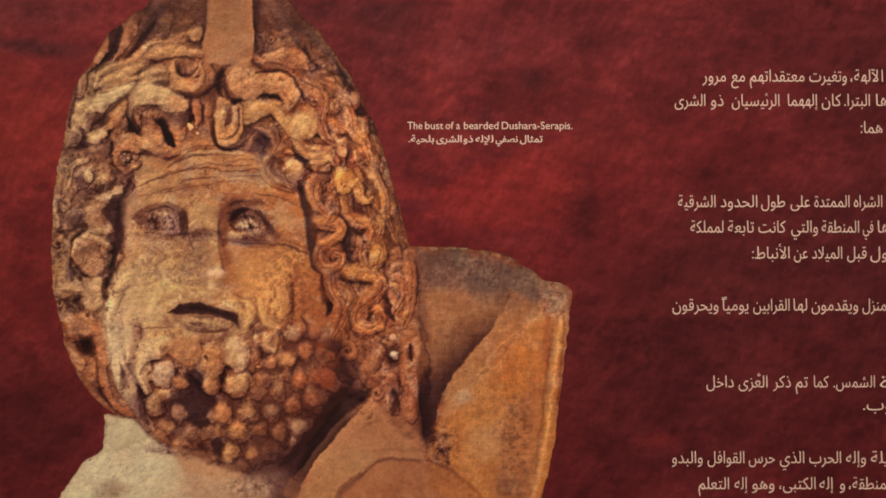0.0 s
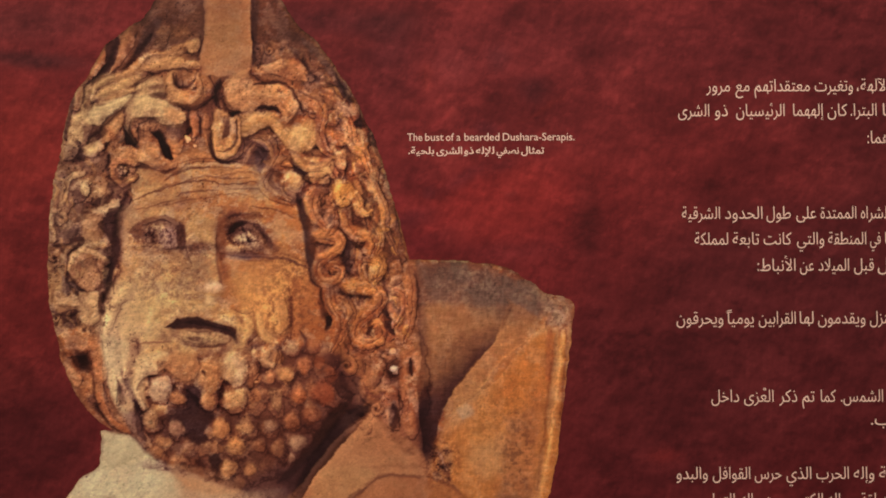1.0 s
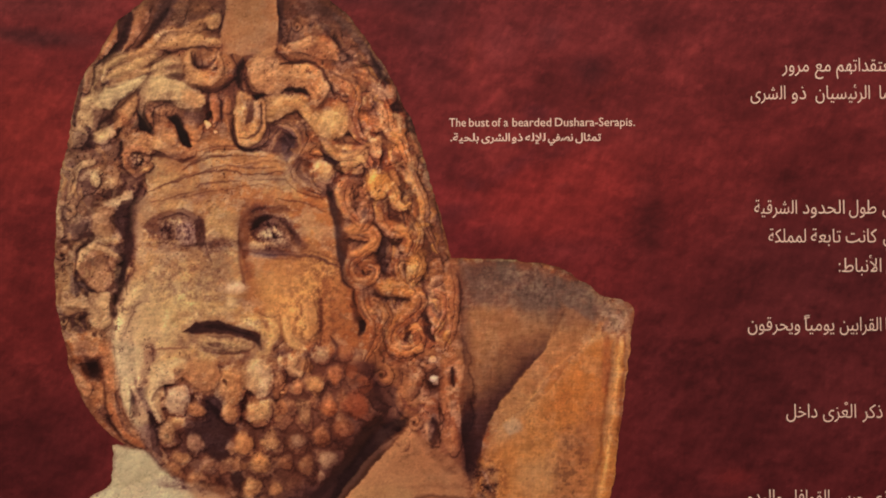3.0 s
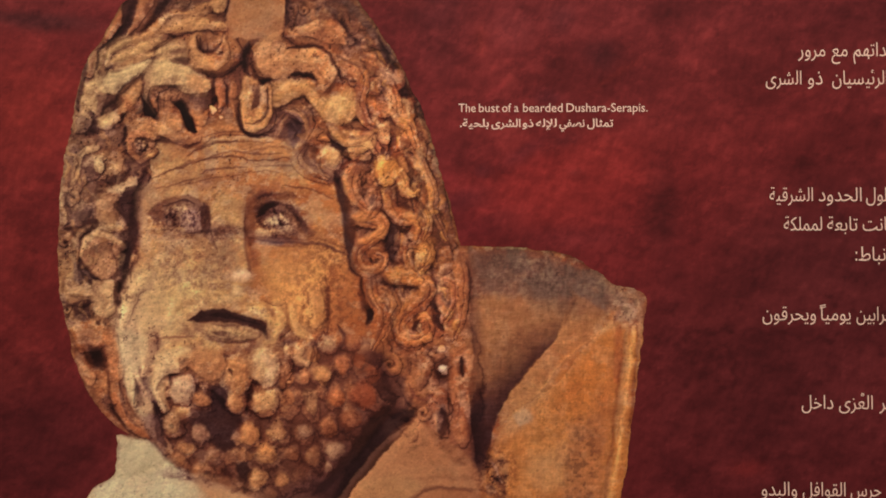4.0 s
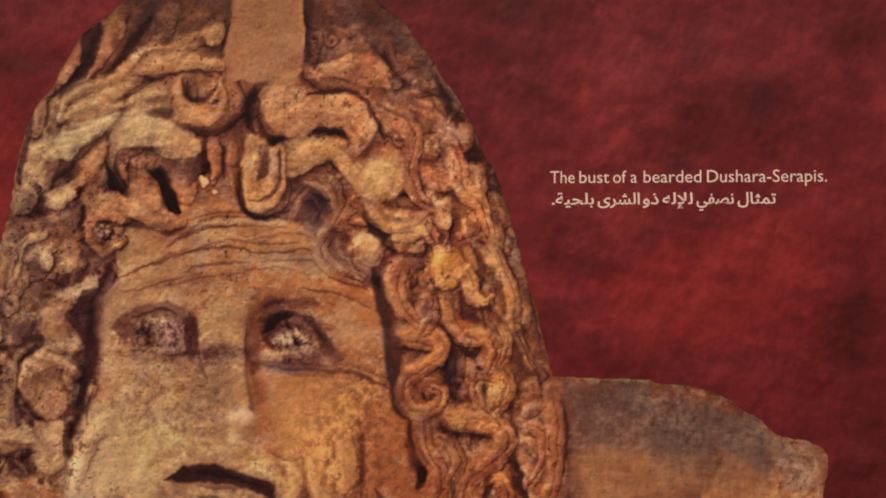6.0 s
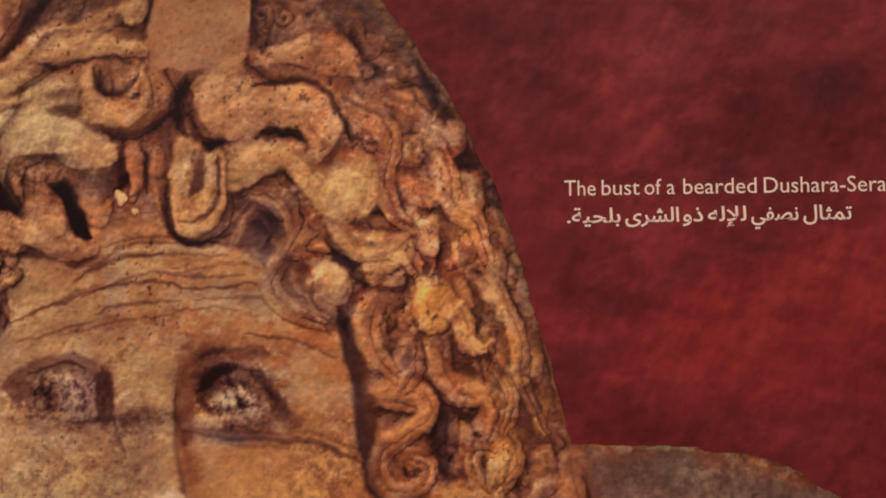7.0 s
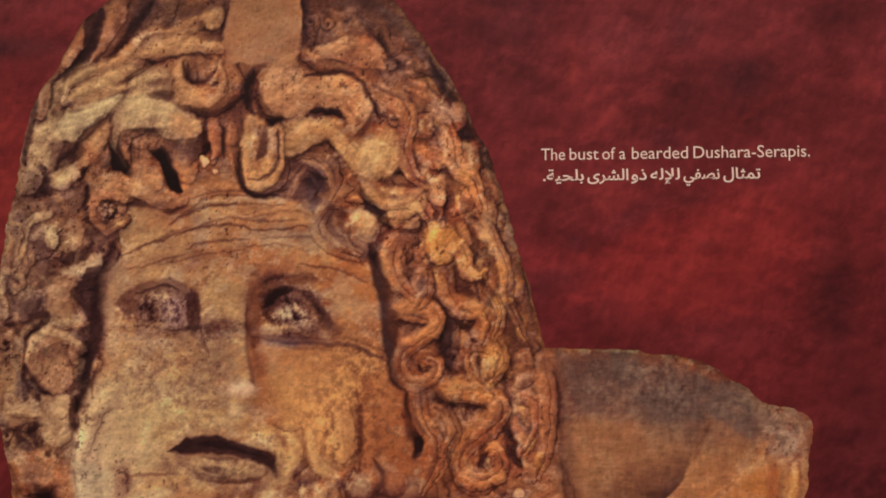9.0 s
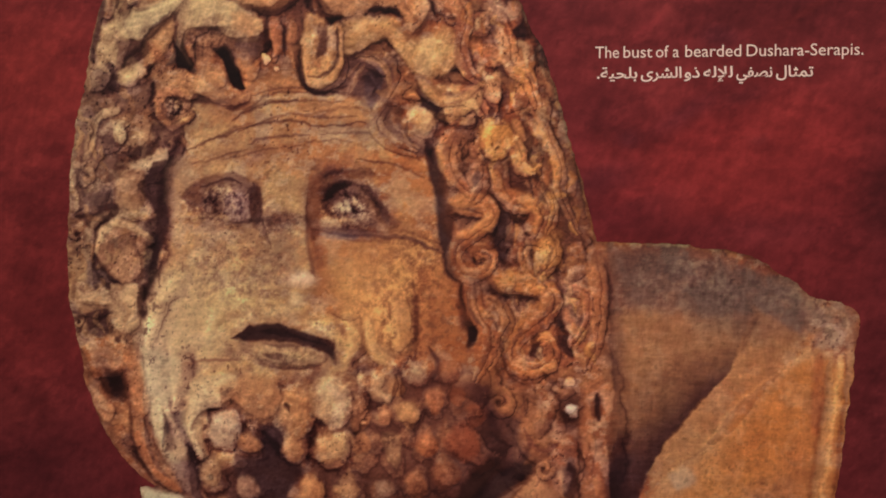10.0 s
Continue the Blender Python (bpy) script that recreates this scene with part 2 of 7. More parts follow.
    # soft oval of the stone's shade, put into the ink's tone
    def darker(self, x, y, rx, ry, amount=0.5, turn=0.0):
        p = np.array([[x, y]], float)
        w = self.window(p, 2.4 * max(rx, ry))
        if w:
            s, X, Y = w
            a = radians(turn)
            ex, ey = X - x, Y - y
            u, v = (ex * math.cos(a) + ey * math.sin(a)) / rx, (-ex * math.sin(a) + ey * math.cos(a)) / ry
            self.tone[s] *= 1 - amount * np.exp(-(u * u + v * v) ** 1.3)

    def lock(self, text, w0, w1=None, tone=1.0, rim=0.42, cover=0.92):
        """A rounded strand of carved hair: lit from the upper left, dark along its edges."""
        w1 = w0 if w1 is None else w1
        r = self.along(text, max(w0, w1) * 1.9 + 6)
        if r:
            s, d, side, way, ex, ey = r
            ends = np.clip((1 - way) * 3.0, 0, 1) ** 0.7
            w = (w0 + (w1 - w0) * way) * (0.35 + 0.65 * ends) * (1.14 + 0.22 * self.chip[s])
            q = d / w
            lit = -(ex * 0.60 + ey * 0.80) * np.minimum(q, 1.3)
            hair = np.sin(side * q * 9.0 + 2.6 * self.chip[s] + 5.0 * way) * np.clip(w / 7 - 0.4, 0, 1)
            body = tone * (1.00 + 0.42 * np.tanh(1.6 * lit) + 0.06 * hair - 0.14 * q ** 4)
            dark = np.clip(0.45 - 0.95 * lit, 0.0, 1)
            root = np.clip(way * 4 + 0.25, 0, 1)
            gap = np.exp(-(np.clip(q - 0.98, 0, 9) / 0.24) ** 2) * (0.06 + dark) * root
            out = np.clip((1.05 - q) / (0.14 + 0.6 * (1 - dark)), 0, 1) * root * cover
            self.tone[s] *= 1 - np.clip((rim + 0.34) * gap, 0, 0.88) * (1 - out)
            self.tone[s] += (body - self.tone[s]) * out

    def fold(self, text, w, depth=0.6, light=0.15):
        """A carved step: dark on the left hand of one who follows the line, fading outwards, and a lit edge on the right hand."""
        r = self.along(text, 3 * w + 4)
        if r:
            s, d, side, way, ex, ey = r
            taper = 0.35 + 0.65 * np.clip(np.minimum(way, 1 - way) * 4, 0, 1)
            left = np.clip(0.5 - side * d / 2.4, 0, 1)
            self.tone[s] *= 1 - depth * taper * left * np.exp(-(d / w) ** 1.2)
            self.tone[s] *= 1 + light * taper * (1 - left) * np.exp(-(d / (0.6 * w)) ** 2)

    def groove(self, text, w, depth=0.6):
        r = self.along(text, 3 * w + 4)
        if r:
            s, d, side, way, ex, ey = r
            taper = 0.45 + 0.55 * np.clip(np.minimum(way, 1 - way) * 5, 0, 1)
            self.tone[s] *= 1 - depth * np.exp(-(d / (w * taper)) ** 2.6)

    # lights of the stone along a line, put into tone and hue
    def paler(self, text, w, amount=0.25, colour=None):
        r = self.along(text, 3 * w + 4)
        if r:
            s, d, side, way, ex, ey = r
            c = np.exp(-(d / w) ** 2)
            self.tone[s] *= 1 + amount * c
            if colour:
                self.paint[s] += (ink(*colour) - self.paint[s]) * (0.7 * c)[..., None]

    def tress(self, text, w, count=2, tone=1.0):
        """A waved tress: a few strands side by side along one line."""
        p = path_points(text, 9.0)
        v = np.gradient(p, axis=0)
        n = np.stack([-v[:, 1], v[:, 0]], 1) / (np.hypot(v[:, 0], v[:, 1])[:, None] + 1e-6)
        grow = np.sin(np.linspace(0.5, 2.9, len(p)))[:, None]
        self.fold(text, 0.7 * w, 0.35, 0.0)
        for k in range(count):
            o = (k - (count - 1) / 2) * w / count
            q = p + n * o * (0.45 + 0.55 * grow)
            self.lock(" ".join(f"{a:.1f},{b:.1f}" for a, b in q), 0.74 * w / count, 0.46 * w / count, tone * (0.97 + 0.05 * k), 0.34, 0.72)

    def curl(self, x, y, r, turns=1.6, start=0.0, hand=1, tone=1.0):
        """A spiral curl: one strand wound inwards to a drilled middle."""
        n = int(10 * turns)
        pts = []
        for k in range(n + 1):
            f = k / n
            a, q = radians(start) + hand * 2 * math.pi * turns * f, r * (0.80 - 0.62 * f)
            pts.append(f"{x + q * math.cos(a):.1f},{y + q * math.sin(a):.1f}")
        self.darker(x, y, r * 0.8, r * 0.8, 0.35)
        self.lock(" ".join(pts), r * 0.30, r * 0.20, tone, 0.55)
        self.darker(x, y, r * 0.22, r * 0.22, 0.55)

    def knob(self, x, y, r, tone=1.0, colour=None):
        """A round carved bead of beard or hair."""
        w = self.window(np.array([[x, y]], float), 1.5 * r + 4)
        if w:
            s, X, Y = w
            ex, ey = (X - x) / r, (Y - y) / r
            q = np.sqrt(ex * ex + ey * ey) * (1 + 0.42 * self.chip[s] + 0.14 * np.sin(3 * np.arctan2(ey, ex) + x))
            lit = -(0.55 * ex + 0.83 * ey)
            dark = np.clip(0.45 - 0.9 * lit, 0, 1)
            out = np.clip((1.05 - q) / (0.16 + 0.5 * (1 - dark)), 0, 1)
            self.tone[s] *= 1 - 0.46 * np.exp(-(np.clip(q - 0.98, 0, 9) / 0.26) ** 2) * (0.1 + dark) * (1 - out)
            body = tone * (1.12 + 0.36 * np.tanh(1.5 * lit) - 0.20 * q ** 3 + 0.16 * self.grit[s])
            self.tone[s] += (body - self.tone[s]) * out
            if colour:
                self.paint[s] += (ink(*colour) - self.paint[s]) * (0.75 * out)[..., None]

    def rough(self, step, amount, seed, stretch=1.0):
        """Fine broken relief, lit from the upper left."""
        n = fbm(self.nx, self.ny, step / self.step, 3, seed, stretch, 0.7)
        e = n - np.roll(np.roll(n, 2, 0), 1, 1)
        self.tone *= 1 - amount * np.clip(e / (2.5 * e.std()), -1.2, 1.2)

    def colours(self):
        t = np.clip(1.07 * self.tone, 0.02, 1.7)[..., None]
        return np.clip(self.paint * np.concatenate([t ** 1.24, t ** 1.64, t ** 1.34], axis=2) + np.array([0.006, 0.004, 0.004]), 0.002, 0.95)

    def set_inks(self, bend):
        """End of the underpainting: from here on colour is laid straight on the sheet."""
        self.art, self.bend = self.colours(), bend

    def lay(self, s, colour, cover, shade=None):
        c = ink(*colour)
        c = c if shade is None else c * np.clip(shade, 0.05, 1.6)[..., None] ** np.array([1.1, 1.3, 1.25])
        self.art[s] += (c - self.art[s]) * np.clip(cover, 0, 1)[..., None]

    def fill(self, text, colour, soft=3.0, amount=0.8):
        """An area of one colour with a soft outline."""
        r = self.inside(text, soft)
        if r:
            s, c = r
            self.lay(s, colour, amount * c, 1 + 0.10 * self.chip[s] + 0.06 * self.grit[s])

    def brush(self, text, w, colour, amount=0.8, soft=0.7, w1=None):
        """A tapered stroke."""
        w1 = w if w1 is None else w1
        r = self.along(text, 1.6 * max(w, w1) + 4)
        if r:
            s, d, side, way, ex, ey = r
            taper = 0.4 + 0.6 * np.clip(np.minimum(way, 1 - way) * 5, 0, 1)
            q = d / ((w + (w1 - w) * way) * taper * (1 + 0.18 * self.chip[s]))
            c = np.clip((1 + 0.5 * soft - q) / soft, 0, 1)
            self.lay(s, colour, amount * c * c * (3 - 2 * c), 1 + 0.05 * self.grit[s])

    def edge(self, text, w, colour, amount=0.8):
        """Colour laid on the left hand of one who follows the line: crisp at the line, fading outwards."""
        r = self.along(text, 2.6 * w + 4)
        if r:
            s, d, side, way, ex, ey = r
            taper = 0.3 + 0.7 * np.clip(np.minimum(way, 1 - way) * 4, 0, 1)
            left = np.clip(0.5 - side * d / 2.2, 0, 1)
            self.lay(s, colour, amount * taper * left * np.exp(-(d / w) ** 1.3))

    def roll(self, text, w, colour, amount=0.8, w1=None, depth=0.36):
        """A rounded strand lit from the upper left, its far side in shade."""
        w1 = w if w1 is None else w1
        r = self.along(text, 1.7 * max(w, w1) + 5)
        if r:
            s, d, side, way, ex, ey = r
            taper = 0.45 + 0.55 * np.clip(np.minimum(way * 5 + 0.3, (1 - way) * 4), 0, 1)
            q = d / ((w + (w1 - w) * way) * taper * (1.03 + 0.12 * self.chip[s]))
            lit = -(0.55 * ex + 0.83 * ey) * np.minimum(q, 1.2)
            dark = np.clip(0.35 - 0.9 * lit, 0, 1)
            rim = np.exp(-(np.clip(q - 0.95, 0, 9) / 0.28) ** 2) * dark
            out = np.clip((1.06 - q) / (0.16 + 0.45 * (1 - dark)), 0, 1)
            self.lay(s, (58, 34, 30), 0.75 * rim * (1 - out))
            self.lay(s, colour, amount * out, 1.02 + depth * np.tanh(1.5 * lit) - 0.12 * q ** 4 + 0.07 * self.chip[s] + 0.06 * self.grit[s])

    def ball(self, x, y, r, colour, amount=0.85, ry=None, turn=0.0, depth=0.34):
        """A worn round bead lit from the upper left."""
        ry = r if ry is None else ry
        w = self.window(np.array([[x, y]], float), 1.5 * max(r, ry) + 4)
        if w:
            s, X, Y = w
            a = radians(turn)
            ex, ey = X - x, Y - y
            u, v = (ex * math.cos(a) + ey * math.sin(a)) / r, (-ex * math.sin(a) + ey * math.cos(a)) / ry
            q = np.sqrt(u * u + v * v) * (1 + 0.14 * self.chip[s] + 0.07 * np.sin(3 * np.arctan2(v, u) + x))
            lit = -(0.55 * ex + 0.83 * ey) / max(r, ry)
            dark = np.clip(0.4 - 0.9 * lit, 0, 1)
            out = np.clip((1.05 - q) / (0.18 + 0.4 * (1 - dark)), 0, 1)
            self.lay(s, (52, 30, 28), 0.7 * np.exp(-(np.clip(q - 0.96, 0, 9) / 0.24) ** 2) * (0.15 + dark) * (1 - out))
            self.lay(s, colour, amount * out, 1.04 + depth * np.tanh(1.5 * lit) - 0.16 * q ** 3 + 0.08 * self.grit[s])

    def pits(self, x, y, rx, ry, amount=0.5, seed=0, size=2.6, level=0.45):
        """Small dark holes scattered over an oval."""
        w = self.window(np.array([[x, y]], float), 1.8 * max(rx, ry))
        if w:
            s, X, Y = w
            ny, nx = X.shape
            n = np.clip((fbm(nx, ny, size, 2, 900 + seed) - level) * 3.5, 0, 1)
            self.lay(s, (70, 42, 34), amount * n * np.exp(-(((X - x) / rx) ** 2 + ((Y - y) / ry) ** 2) ** 1.5))

    def build(self, name, mat, parent, label, lift, cut=False):
        """The sheet as one flat mesh on the panel, each point holding its ink."""
        keep = (self.mask > 0.2) if cut else np.ones((self.ny, self.nx), bool)
        quad = keep[:-1, :-1] & keep[1:, :-1] & keep[:-1, 1:] & keep[1:, 1:]
        ax, ay = self.x[None, :] + 0 * self.y[:, None], self.y[:, None] + 0 * self.x[None, :]
        if cut:  # draw the rim in to the outline, so that it runs smooth
            gy, gx = np.gradient(self.mask, self.step)
            push = np.where(self.mask < 0.5, (0.5 - self.mask) / (gx * gx + gy * gy + 1e-4), 0)
            far = np.hypot(gx, gy) * push
            push *= np.minimum(1, 2.4 / (far + 1e-6))
            ax, ay = ax + gx * push, ay + gy * push
        u, z = board(ax, ay)
        u, z = np.clip(u, PANEL_X0 + 0.002, PANEL_X1 - 0.002), np.clip(z, PANEL_Z0 + 0.002, PANEL_Z1 - 0.002)
        used = np.zeros((self.ny, self.nx), bool)
        for a, b in ((0, 0), (0, 1), (1, 0), (1, 1)):
            used[a:self.ny - 1 + a, b:self.nx - 1 + b] |= quad
        index = np.cumsum(used.ravel()).reshape(used.shape) - 1
        co = np.stack([u[used], np.full(used.sum(), FRONT - lift), z[used]], 1)
        f = np.stack([index[1:, :-1][quad], index[1:, 1:][quad], index[:-1, 1:][quad], index[:-1, :-1][quad]], 1)
        me = bpy.data.meshes.new(name)
        me.vertices.add(len(co))
        me.vertices.foreach_set("co", co.astype(np.float32).ravel())
        me.loops.add(4 * len(f))
        me.loops.foreach_set("vertex_index", f.astype(np.int32).ravel())
        me.polygons.add(len(f))
        me.polygons.foreach_set("loop_start", np.arange(0, 4 * len(f), 4, dtype=np.int32))
        me.update(calc_edges=True)
        c = np.concatenate([(self.colours() if self.art is None else np.clip(self.art, 0.002, 0.95))[used], np.ones((len(co), 1))], 1)
        layer = me.color_attributes.new("ink", "FLOAT_COLOR", "POINT")
        layer.data.foreach_set("color", c.astype(np.float32).ravel())
        me.materials.append(mat)
        ob = new(name, me)
        ob.parent = parent
        return tagged(ob, label)


# ---- the printed ground: blotched dark red sandstone ----
ground = Sheet(-560, -560, 1760, 1240, 3.2, (108, 33, 32))
for x, y, rx, ry, colour, amount, turn in (
    (880, 340, 170, 60, (140, 40, 36), 0.75, -8), (820, 415, 110, 22, (138, 40, 36), 0.5, -6), (1020, 420, 120, 90, (118, 33, 33), 0.6, 0),
    (760, 400, 60, 26, (84, 26, 30), 0.6, -12), (740, 300, 70, 30, (96, 28, 30), 0.5, 0), (60, 85, 110, 16, (74, 28, 28), 0.7, 4),
    (40, 230, 150, 110, (122, 36, 29), 0.7, 0), (40, 480, 120, 200, (104, 30, 26), 0.6, 0), (60, 760, 170, 140, (74, 22, 24), 0.8, 0)):
    ground.blot(x, y, rx, ry, colour, amount, turn)
for x, y, rx, ry, colour, amount, turn in (
    (1300, 640, 380, 200, (80, 26, 28), 0.7, 0), (1200, 300, 160, 90, (112, 33, 32), 0.6, -30), (1480, 300, 160, 60, (114, 34, 32), 0.6, 0),
    (900, 60, 300, 60, (98, 32, 33), 0.5, 0), (1350, 60, 240, 80, (100, 31, 33), 0.5, 0), (1100, 860, 260, 120, (82, 24, 27), 0.7, 0),
    (1170, 780, 30, 14, (120, 34, 30), 0.6, 0), (940, 135, 30, 20, (78, 26, 30), 0.6, 0)):
    ground.blot(x, y, rx, ry, colour, amount, turn)
ground.blot(854, 313, 42.8, 19.2, (146, 44, 40), 0.7, -15)
ground.blot(918, 308, 47.8, 47.8, (126, 38, 34), 0.6)
ground.blot(901, 353, 53, 19.1, (126, 38, 34), 0.5)
ground.blot(767, 380, 43, 9.7, (134, 40, 38), 0.7, -18)
ground.blot(751, 408, 32.3, 16.1, (122, 34, 36), 0.5)
ground.blot(730, 365, 48.6, 18.4, (80, 24, 30), 0.75, -16)
ground.blot(820, 293, 43, 10.7, (84, 26, 32), 0.7, -32)
ground.blot(887, 273, 26.7, 9.6, (84, 28, 32), 0.6, -20)
ground.blot(943, 147, 21.4, 19.2, (86, 30, 32), 0.7)
ground.blot(859, 208, 21.5, 14, (86, 30, 36), 0.6)
ground.blot(760, 320, 14, 9.7, (82, 28, 34), 0.7)
ground.blot(902, 321, 12.8, 5.3, (88, 30, 32), 0.7)
ground.blot(1033, 368, 26.1, 83.5, (80, 26, 27), 0.6)
ground.blot(964, 172, 47.9, 5.3, (132, 44, 36), 0.6, -32)
ground.blot(755, 115, 9.8, 21.9, (128, 44, 36), 0.6)
ground.blot(804, 100, 32.6, 32.6, (120, 46, 45), 0.6)
ground.blot(880, 85, 21.6, 21.6, (90, 36, 38), 0.6)
ground.blot(689, 69, 38.6, 33.1, (96, 38, 40), 0.5)
ground.blot(775, 198, 38, 5.4, (124, 38, 38), 0.6, -40)
ground.blot(803, 176, 7.6, 16.3, (116, 40, 36), 0.5)
ground.blot(873, 420, 106, 19.1, (86, 26, 30), 0.6)
ground.blot(1030, 278, 21, 15.8, (120, 38, 34), 0.5, -30)
ground.blot(698, 332, 27.2, 10.9, (122, 36, 38), 0.5)
# broad darkening to the right: vignette and print tone, both laid into the ink
ground.blot(1560, 520, 230, 700, (84, 26, 28), 0.35)
# faint greyish haze along the top, put into the ink
ground.blot(1100, 100, 900, 120, (112, 40, 40), 0.18)
ground.blot(1420, 470, 260, 110, (82, 27, 28), 0.45)
ground.blot(1480, 440, 240, 900, (84, 26, 28), 0.22)
ground.paint *= np.array([1.0, 0.92, 0.92])
ground.tone *= 1 + 0.13 * fbm(ground.nx, ground.ny, 38, 6, 21, 1.2, 0.74) + 0.05 * fbm(ground.nx, ground.ny, 9, 3, 22)
ground.rough(60, 0.09, 23)
ground.rough(22, 0.11, 24, 0.7)
ground.rough(9, 0.09, 25)
ground.tone *= 1 - 0.22 * np.clip(fbm(ground.nx, ground.ny, 12, 3, 26, 1.6) - 0.75, 0, 1)
ground.tone *= 1 + 0.14 * np.clip(fbm(ground.nx, ground.ny, 16, 4, 27, 1.5) - 0.70, 0, 1)
for x, y, rx, ry, colour, amount, turn in (
    (40, 20, 150, 42, (72, 27, 27), 0.6, 0), (60, 84, 90, 12, (58, 24, 26), 0.5, 6), (560, 20, 120, 26, (76, 28, 30), 0.5, 0), (690, 22, 60, 26, (66, 26, 28), 0.5, 0),
    (620, 58, 60, 10, (120, 40, 36), 0.5, 6), (690, 130, 40, 50, (88, 28, 30), 0.4, 0), (1560, 380, 120, 420, (70, 24, 26), 0.45, 0),
    (1240, 700, 200, 160, (78, 25, 27), 0.4, 0), (20, 640, 60, 30, (104, 34, 30), 0.5, 0), (1050, 620, 26, 200, (88, 27, 29), 0.35, 0),
    (900, 340, 150, 70, (146, 44, 38), 0.35, -8), (1330, 440, 200, 130, (78, 25, 27), 0.55, 0), (1420, 120, 160, 80, (94, 30, 31), 0.25, 0)):
    ground.blot(x, y, rx, ry, colour, amount, turn)
crack = np.abs(fbm(ground.nx, ground.ny, 34, 4, 28, 1.7, 0.6))
ground.tone *= 1 - 0.20 * np.clip(1 - crack / 0.10, 0, 1) * np.clip(fbm(ground.nx, ground.ny, 60, 3, 29) + 0.15, 0, 1)
ground.tone *= 1 + 0.09 * np.clip(fbm(ground.nx, ground.ny, 22, 4, 30, 1.3, 0.7), -1.0, 1.0)
for seed, grain, level, k in ((141, 14, 0.35, 0.13), (142, 9, 0.45, -0.15), (143, 26, 0.40, -0.12), (144, 6, 0.55, 0.12)):
    ground.tone *= 1 + k * np.clip((fbm(ground.nx, ground.ny, grain, 5, seed, 1.5, 0.68) - level) * 3.0, 0, 1)
# a broad dip right of the middle, and the rightward darkening again
ground.tone *= 0.99 - 0.07 * np.exp(-(((ground.x[None, :] - 1120) / 220) ** 2 + ((ground.y[:, None] - 220) / 260) ** 2)) - 0.03 * np.clip((ground.x[None, :] - 1150) / 150, 0, 1)
ground.build("red_ground", RED_PRINT, panel, "blotched dark red sandstone print", 0.0)

# ---- the printed picture of the bust ----
bust = Sheet(60, -70, 1040, 960, 1.25, (176, 128, 76))
# outline of the stone: head and hair, trunk, shoulder block
bust.cut("330,-80 290,-40 262,8 240,24 215,42 190,64 172,92 158,118 140,142 126,180 119,215 112,255 105,290 97,330 94,370 92,420 93,470 97,520 106,565 116,610 132,655 155,692 178,716 204,733 238,744 300,800 460,840 600,800 740,760 740,640 735,500 724,440 716,400 708,370 695,330 681,280 667,235 647,190 623,140 597,100 566,58 526,20 496,-30 476,-80")
bust.cut("186,736 184,765 180,798 152,813 128,846 106,884 92,930 88,980 930,980 900,860 760,700 600,700 400,760 230,730")
bust.cut("700,437 735,437 800,438 850,444 900,453 938,478 962,496 985,500 1003,506 1013,523 1008,560 1003,600 998,650 990,700 984,750 978,800 966,850 955,900 938,980 760,980 690,820 690,560")
# stone colours
bust.region("330,-80 240,24 150,130 100,300 92,450 120,640 230,740 330,640 340,300 420,150 420,-80", (164, 128, 80), 14)
bust.region("340,-80 240,60 210,150 250,260 400,280 600,420 620,700 735,770 735,500 640,190 560,58 470,-80", (190, 130, 72), 14)
bust.region("215,340 300,290 420,265 520,320 560,420 600,560 600,640 480,700 300,700 190,640 195,520 210,420", (202, 156, 92), 10)
bust.region("395,380 470,340 540,350 570,460 600,600 560,700 480,640 440,560 420,470", (190, 122, 62), 16, 0.8)
bust.region("230,560 200,580 190,640 215,700 260,760 330,800 420,830 520,800 600,720 620,640 560,560 440,570 330,600", (186, 134, 82), 10)
bust.region("470,590 620,600 620,680 600,740 540,790 470,800 440,700", (150, 84, 48), 20, 0.85)
bust.region("540,280 640,270 700,340 740,480 740,760 650,720 590,600 560,460", (184, 114, 58), 20, 0.7)
bust.region("110,560 190,560 215,700 240,742 190,735 130,650", (160, 92, 50), 14, 0.85)
bust.region("186,736 184,765 180,798 152,813 128,846 106,884 92,930 88,980 520,980 540,850 420,835 300,790 235,742", (220, 210, 152), 4, 1, 1.05)
bust.region("300,800 420,825 520,850 500,980 330,980 345,870", (190, 138, 88), 18, 0.8)
bust.region("655,700 740,740 770,800 870,880 960,980 500,980 540,835 610,760", (196, 136, 82), 5, 1, 1)
bust.region("728,434 800,436 900,450 1020,500 1010,980 880,980 760,800 735,690", (168, 118, 68), 4, 1, 1)
bust.region("735,434 800,436 850,444 900,453 962,496 950,540 860,540 780,510 740,520", (114, 90, 68), 16, 0.9)
bust.region("965,530 930,575 880,610 845,660 792,708 770,770 765,870 960,990 985,800 1003,600 1013,523", (196, 124, 58), 3, 1, 1)
bust.region("360,-80 364,0 362,60 356,106 400,112 448,104 449,40 452,-80", (178, 124, 74), 2, 1, 1)
bust.region("300,-80 240,24 150,130 100,300 92,450 120,640 230,740 205,560 205,420 230,300 300,250 420,262 520,310 560,420 590,540 610,640 655,700 735,770 735,500 640,190 560,58 470,-80", (158, 108, 60), 5, 0.35, 0.72)
bust.region("205,640 215,700 262,770 330,800 430,835 520,810 600,730 615,650 560,600 470,580 420,600 330,600 240,600", (150, 98, 56), 8, 0.45, 0.55)
bust.region("360,-80 364,0 362,60 356,106 400,112 448,104 449,40 452,-80", (178, 124, 74), 2, 1, 1)
